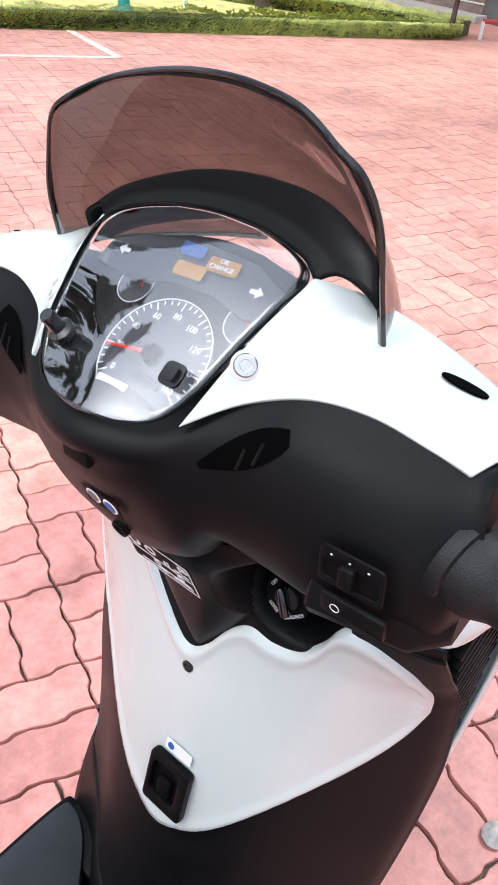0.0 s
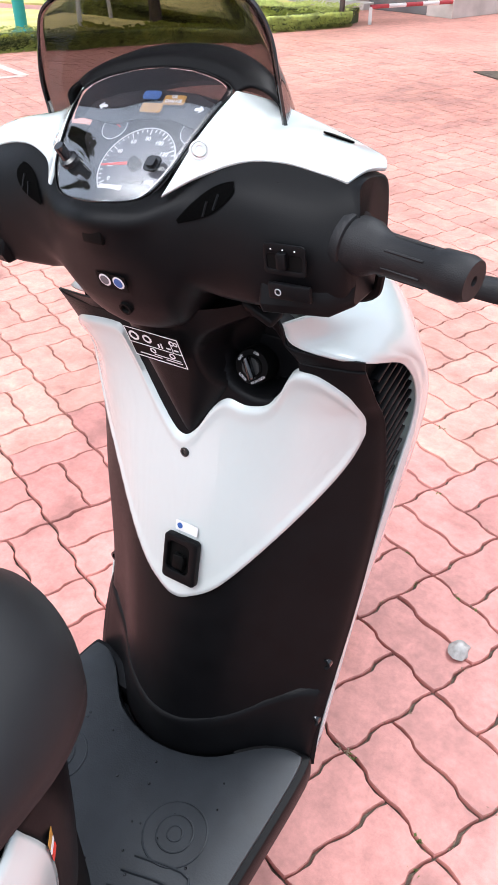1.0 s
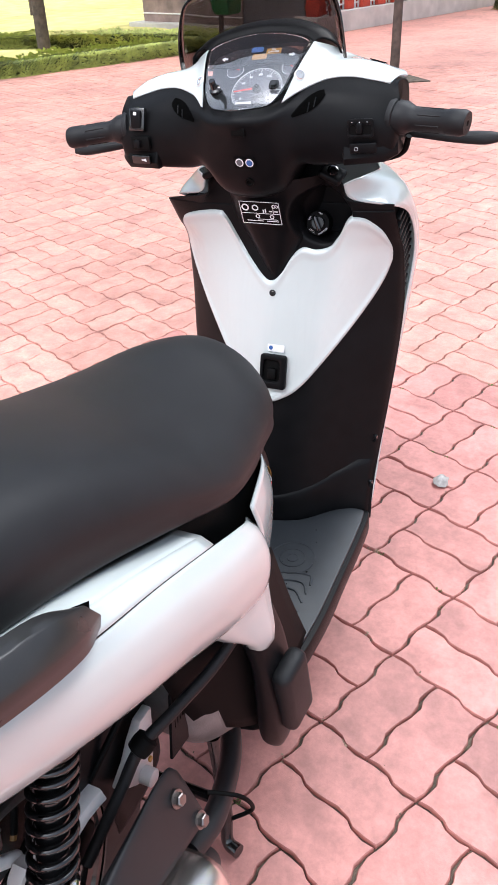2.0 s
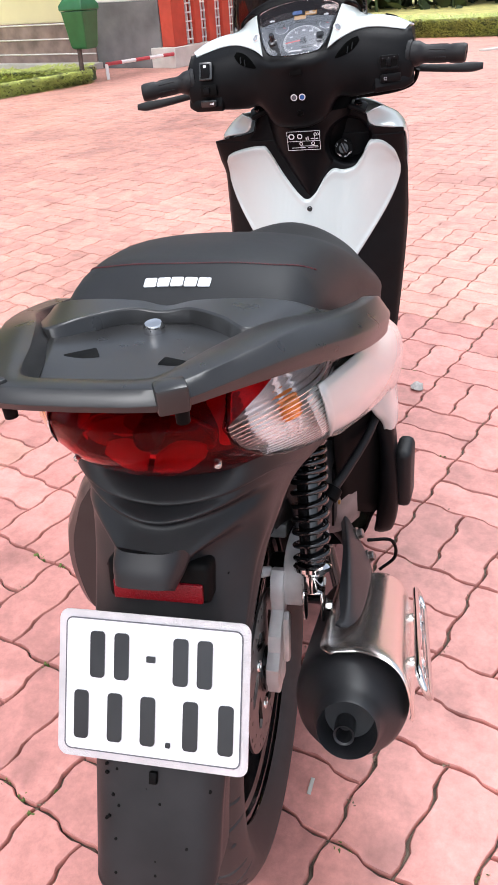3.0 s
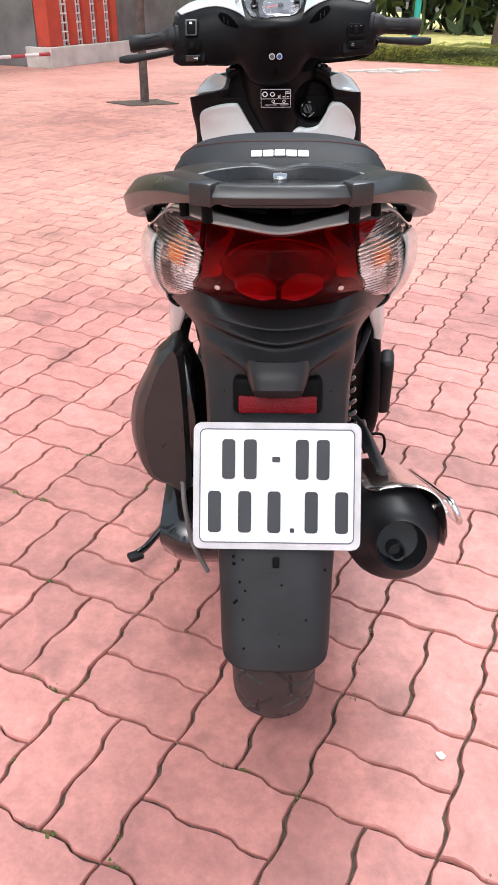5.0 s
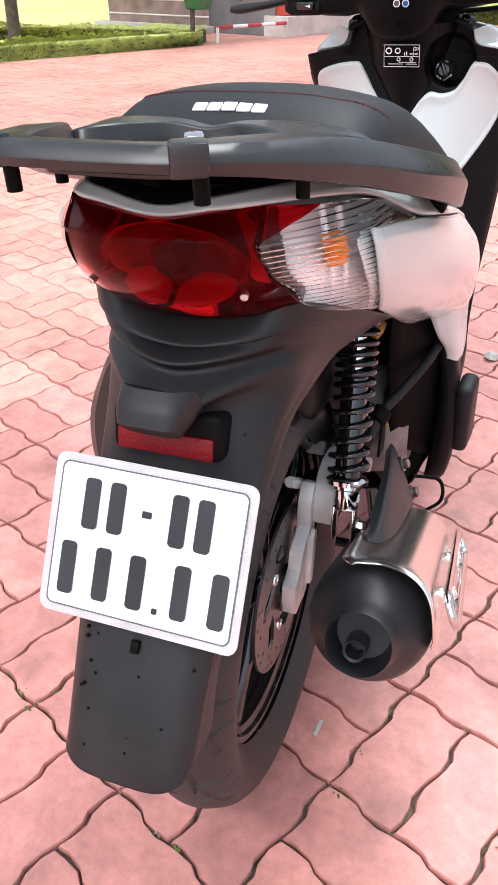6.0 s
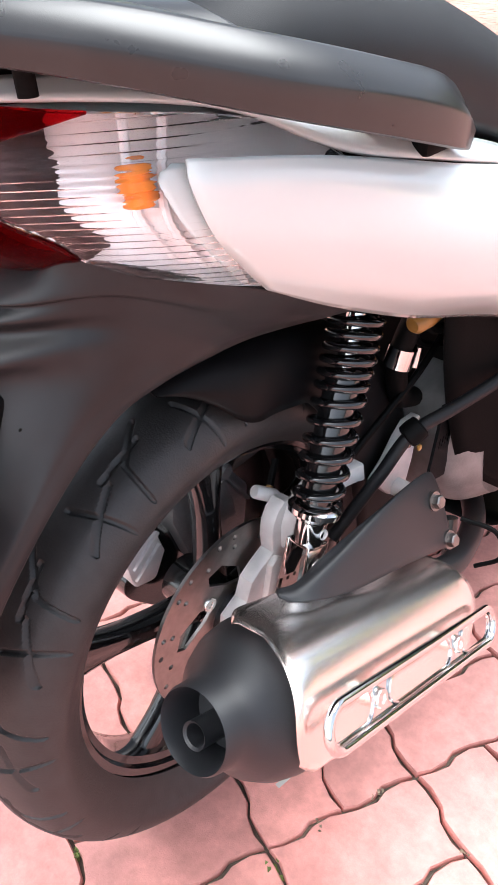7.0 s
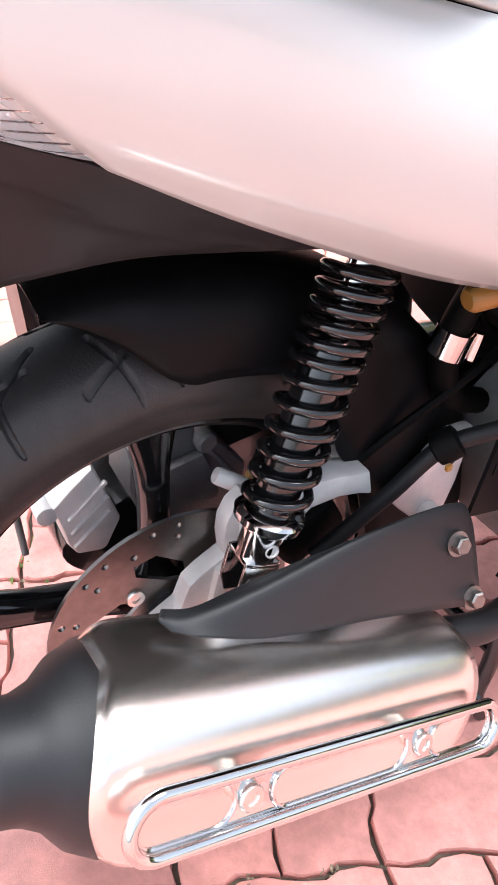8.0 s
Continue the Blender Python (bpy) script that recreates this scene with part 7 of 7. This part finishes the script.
part("oil_lamp", slab(round_rect(0.024, 0.010, 0.002), 0.0008, dmx @ pose(0.014, 0.061, 0.0075)), AMBERP, cluster)
part("engine_lamp", slab(round_rect(0.024, 0.010, 0.002), 0.0008, dmx @ pose(-0.008, 0.052, 0.0075)), AMBERP, cluster)
words("oil_text", "OIL\nCHANGE", 0.0046, dmx @ pose(0.014, 0.0615, 0.0088), PRINT, cluster)
part("clock_display", slab(round_rect(0.026, 0.009, 0.001), 0.0008, dmx @ pose(-0.016, -0.034, 0.003)), ALU, cluster)
stalk0 = Vector(bar((-0.044, 0.962, 1.084)))
part("trip_button", lathe([(0.009, -0.002), (0.009, 0.003), (0.0055, 0.005), (0.005, 0.013), (0.0052, 0.016), (0.0045, 0.018), (0.0, 0.018)], stalk0, (-0.05, -0.55, 0.85), 20), GLOSS, cluster, "black trip button")
bq = basis(bar((0.050, 0.964, 1.0865)), (1, 0.02, 0.047), (0, 0.79, 0.61))
part("set_button", merge(slab(round_rect(0.015, 0.015, 0.004), 0.002, bq), slab(round_rect(0.009, 0.009, 0.002), 0.0045, bq)), GLOSS, cluster, "square black button")

# collar round the instruments
col = [[(-0.087, 1.037, 1.133), (-0.070, 1.046, 1.140), (-0.034, 1.053, 1.146), (0, 1.056, 1.148), (0.034, 1.053, 1.146), (0.070, 1.046, 1.140), (0.087, 1.037, 1.133)],
       [(-0.100, 1.046, 1.136), (-0.082, 1.054, 1.147), (-0.044, 1.064, 1.157), (0, 1.068, 1.160), (0.044, 1.064, 1.157), (0.082, 1.054, 1.147), (0.100, 1.046, 1.136)],
       [(-0.122, 1.050, 1.124), (-0.100, 1.074, 1.142), (-0.052, 1.096, 1.157), (0, 1.103, 1.161), (0.052, 1.096, 1.157), (0.100, 1.074, 1.142), (0.122, 1.050, 1.124)],
       [(-0.128, 1.062, 1.098), (-0.106, 1.097, 1.108), (-0.056, 1.124, 1.118), (0, 1.132, 1.122), (0.056, 1.124, 1.118), (0.106, 1.097, 1.108), (0.128, 1.062, 1.098)]]
bpart("gauge_collar", grid(surf(col, 41, 16)), BLACK, cover, "matt black collar", thick=0.003)

# smoked visor
vis = mirror_rows([
    [(0, 1.158, 1.100), (0.056, 1.147, 1.098), (0.112, 1.104, 1.096), (0.137, 1.038, 1.100)],
    [(0, 1.128, 1.145), (0.055, 1.118, 1.140), (0.108, 1.084, 1.136), (0.134, 1.030, 1.140)],
    [(0, 1.095, 1.186), (0.050, 1.086, 1.182), (0.100, 1.060, 1.174), (0.128, 1.029, 1.172)],
    [(0, 1.064, 1.214), (0.042, 1.058, 1.211), (0.087, 1.042, 1.203), (0.117, 1.026, 1.195)],
    [(0, 1.044, 1.229), (0.034, 1.042, 1.227), (0.070, 1.036, 1.220), (0.100, 1.026, 1.207)]])
visor = bpart("visor", grid(surf(vis, 41, 30)), SMOKE, scooter, "smoked transparent visor", thick=0.003, sharp=60)
edge_line = [r[0] for r in vis] + vis[-1][1:-1] + [r[-1] for r in reversed(vis)]
visor.visible_shadow = False
bpart("visor_edge", tube(edge_line, 0.0017, 8, 90), GLOSS, visor)

# grips, levers, switches
for sx in (1, -1):
    fx = (lambda s: s) if sx > 0 else flip
    g0, g1 = Vector((0.225, 0.992, 1.030)), Vector((0.330, 0.970, 1.022))
    gw_ = g1 - g0
    L = gw_.length
    prof = [(0.018, -0.008), (0.0262, -0.006), (0.0268, -0.001), (0.0258, 0.002), (0.0236, 0.003), (0.0236, 0.009), (0.0226, 0.016), (0.0196, 0.022), (0.0172, 0.027), (0.0166, 0.032), (0.0160, L - 0.030), (0.0174, L - 0.028), (0.0178, L - 0.006), (0.0155, L), (0.004, L), (0.003, L - 0.004), (0.0, L - 0.004)]
    grip = bpart("grip", fx(lathe(prof, g0, gw_, 32)), GRIP, cover, "black rubber grip")
    u, v, w = axes_of(gw_)
    for k in range(7):
        a = 2 * math.pi * k / 7
        o = 0.0161 * (math.cos(a) * u + math.sin(a) * v)
        bpart("grip_rib", fx(tube([g0 + w * 0.038 + o, g0 + w * (L - 0.036) + o], 0.0012, 6)), GRIP, grip)
    bpart("brake_lever", fx(grid(surf([
        [(0.205, 1.040, 1.010), (0.205, 1.055, 1.006), (0.205, 1.050, 0.994), (0.205, 1.036, 0.998)],
        [(0.250, 1.040, 1.004), (0.250, 1.060, 1.000), (0.250, 1.056, 0.990), (0.250, 1.036, 0.992)],
        [(0.300, 1.032, 0.999), (0.300, 1.052, 0.996), (0.300, 1.050, 0.984), (0.300, 1.028, 0.986)],
        [(0.345, 1.030, 0.997), (0.345, 1.048, 0.995), (0.345, 1.046, 0.980), (0.345, 1.026, 0.982)],
        [(0.368, 1.032, 0.994), (0.368, 1.043, 0.993), (0.368, 1.042, 0.983), (0.368, 1.030, 0.984)]], 20, 30, True), True, True)), GRIP, cover, "brake lever in a black rubber sleeve")
s1 = basis(bar((0.184, 0.9535, 1.024)), (1, 0.02, 0.05), (0, -0.02, 1))
sw1 = part("light_switch", slab(round_rect(0.039, 0.026, 0.004), 0.0020, s1, [[(x, y - 0.002) for x, y in round_rect(0.033, 0.013, 0.003)]], 0.0006), BLACK, cover, "light switch")
part("switch_well", slab(round_rect(0.035, 0.014, 0.002), 0.001, s1 @ pose(0, -0.002, 0)), DARK, sw1)
part("switch_slide", rbox(0.009, 0.014, 0.009, s1 @ pose(-0.001, 0, 0.0026), 0.0015), BLACK, sw1)
for x in (-0.012, -0.001, 0.010):
    part("switch_mark", slab(round_rect(0.0014, 0.0011, 0.0004, 2), 0.0003, s1 @ pose(x, 0.0085, 0.0021)), PRINT, sw1)
s2 = basis(bar((0.188, 0.9545, 0.996)), (1, 0.02, 0.05), (0, -0.1, 1))
sw2 = part("starter_button", rbox(0.040, 0.015, 0.005, s2, 0.002), BLACK, cover, "starter button")
part("starter_mark", slab(ring2d(0.0030, 20), 0.0003, s2 @ pose(-0.010, 0, 0.0027), [ring2d(0.0025, 20)]), PRINT, sw2)
s3 = basis(bar((-0.186, 0.9620, 1.048)), (1, -0.05, 0.0), (0, 0.3, 1))
sw3 = part("beam_switch", rbox(0.030, 0.036, 0.010, s3, 0.003), GLOSS, cover, "rocker switch")
part("rocker", rbox(0.020, 0.028, 0.008, s3 @ pose(0, 0, 0.004, 8, 0, 0), 0.003), BLACK, sw3)
part("rocker_mark", slab(round_rect(0.006, 0.005, 0.001), 0.0003, s3 @ pose(0, 0.008, 0.0092)), PRINT, sw3)
s4 = basis(bar((-0.182, 0.9545, 1.013)), (1, -0.05, 0.0), (0, 0.0, 1))
sw4 = part("turn_switch", rbox(0.036, 0.022, 0.006, s4, 0.003), DARK, cover, "turn signal switch")
part("turn_slide", rbox(0.012, 0.012, 0.010, s4 @ pose(-0.003, 0, 0.004), 0.002), BLACK, sw4)
s5 = basis(bar((-0.184, 0.9545, 0.988)), (1, -0.05, 0.0), (0, -0.1, 1))
sw5 = part("horn_button", rbox(0.036, 0.015, 0.007, s5, 0.003), GLOSS, cover, "horn button")
part("horn_mark", slab([(-0.004, -0.001), (0, -0.001), (0.005, -0.003), (0.005, 0.003), (0, 0.001), (-0.004, 0.001)], 0.0003, s5 @ pose(0.006, 0, 0.0036)), PRINT, sw5)
part("neck_notch", rbox(0.024, 0.006, 0.018, pose(-0.008, 0.9290, 1.032, 0, 0, 0), 0.002), DARK, cover)
nm = basis((-0.007, 0.9437, 0.981), (1, 0, 0), (0, -0.30, 1))
sticker = part("round_stickers", slab(round_rect(0.036, 0.018, 0.001), 0.0005, nm), DARK, cover, "two round white stickers")
for x, m_ in ((-0.0085, DIAL_GREY), (0.0085, BLUE)):
    part("sticker_disc", slab(ring2d(0.0068, 24), 0.0004, nm @ pose(x, 0.001, 0.0006)), PRINT, sticker)
    part("sticker_symbol", slab(ring2d(0.0050, 24), 0.0004, nm @ pose(x, 0.001, 0.0011)), m_, sticker)
part("neck_screw", lathe([(0.0, -0.002), (0.004, -0.001), (0.005, 0.002), (0.007, 0.002), (0.0075, -0.004)], (-0.006, 0.9560, 0.949), (0, -1, -0.3), 16), DARK, cover)
part("brake_cable", tube([(0.232, 1.02, 1.01), (0.222, 1.03, 0.985), (0.19, 1.04, 0.972), (0.13, 1.045, 0.965), (0.06, 1.05, 0.962)], 0.0045, 8, 24), DARK, scooter)

# seat mark and stitching
def seat_at(x, y):
    """The seat's upper skin over a place."""
    ys = [q[0] for q in secs]
    w, zt, zb = (float(np.interp(y, ys, [q[k] for q in secs])) for k in (1, 2, 3))
    return float(np.interp(abs(x) / w, [0, 0.45, 0.80, 0.985, 1.0], [zt, zt - 0.03 * (zt - zb), zt - 0.16 * (zt - zb), zt - 0.48 * (zt - zb), zt - 0.8 * (zt - zb)]))


for k in range(5):
    x = -0.0285 + 0.01425 * k
    z0, z1 = seat_at(x, -0.008), seat_at(x, 0.008)
    dx = (seat_at(x + 0.006, 0.0) - seat_at(x - 0.006, 0.0)) / 0.012
    part("seat_mark", slab(round_rect(0.0128, 0.0125, 0.0015), 0.0012, basis((x, 0.0, (z0 + z1) / 2 + 0.0012), (1, 0, dx), (0, 0.016, z1 - z0))), PRINT, seat, "white brand mark as plain blocks")
seat_pts = surf(rows_seat, 112, 320, True).reshape(-1, 3)


def seat_skin(x, y):
    """The seat's skin over a place, from the finished shape."""
    d = np.hypot(seat_pts[:, 0] - x, seat_pts[:, 1] - y) + 2.0 * np.maximum(0, seat_at(0, y) - 0.055 - seat_pts[:, 2])
    k = np.argsort(d)[:5]
    w = 1 / (d[k] + 0.0004) ** 2
    return float((seat_pts[k, 2] * w).sum() / w.sum())


stitch_line = [(x, 0.030 + 1.0 * x * x + 60.0 * max(0.0, abs(x) - 0.085) ** 2.4, 0) for x in np.linspace(-0.132, 0.132, 88)]
for k in range(0, 87):
    a, b = Vector(stitch_line[k]), Vector(stitch_line[k + 1])
    b = a.lerp(b, 0.55)
    part("stitch", tube([(p.x, p.y, seat_skin(p.x, p.y) + 0.0005) for p in (a, b)], 0.0009, 5), THREAD, seat)

# ---- the nearest pavers, each a piece ----
paver_data = []
for sh in (long_shape, tall_shape):
    me = bpy.data.meshes.new("paver")
    me.from_pydata(sh[0], [], sh[1])
    me.materials.append(PINK)
    paver_data.append(me)
for along, m in near_list[:300]:
    ob = new("paver", paver_data[0 if along else 1])
    ob.parent = paving
    ob.matrix_basis = m
# moss tufts in the joints
r_ = random.Random(3)
tufts = []
for _ in range(260):
    i, j = r_.randint(-5, 7), r_.randint(-5, 11)
    s = r_.random()
    c = O + ea * (CELL * (i + s)) + eb * (CELL * j) if r_.random() < 0.6 else O + ea * (CELL * i) + eb * (CELL * (j + s))
    for _ in range(10):
        tufts.append((c.x + r_.gauss(0, 0.005), c.y + r_.gauss(0, 0.005), -0.008 + r_.random() * 0.006))
moss = leaves("moss", tufts, 0.009, MOSS, 9)
tagged(moss, "tufts of green moss in the paving joints", "moss", kind="stuff")

# dry grit and dead leaf crumbs along the joints
spots_ = []
for _ in range(420):
    i, j = r_.randint(-4, 6), r_.randint(-5, 9)
    s = r_.random()
    c = O + ea * (CELL * (i + s)) + eb * (CELL * j) if r_.random() < 0.5 else O + ea * (CELL * i) + eb * (CELL * (j + s))
    for _ in range(8):
        spots_.append((c.x + r_.gauss(0, 0.006), c.y + r_.gauss(0, 0.006), -0.007 + r_.random() * 0.006))
crumbs = leaves("joint_crumbs", spots_, 0.006, CRUMB, 19)
tagged(crumbs, "pale brown grit and leaf crumbs in the paving joints", "grit", kind="stuff")
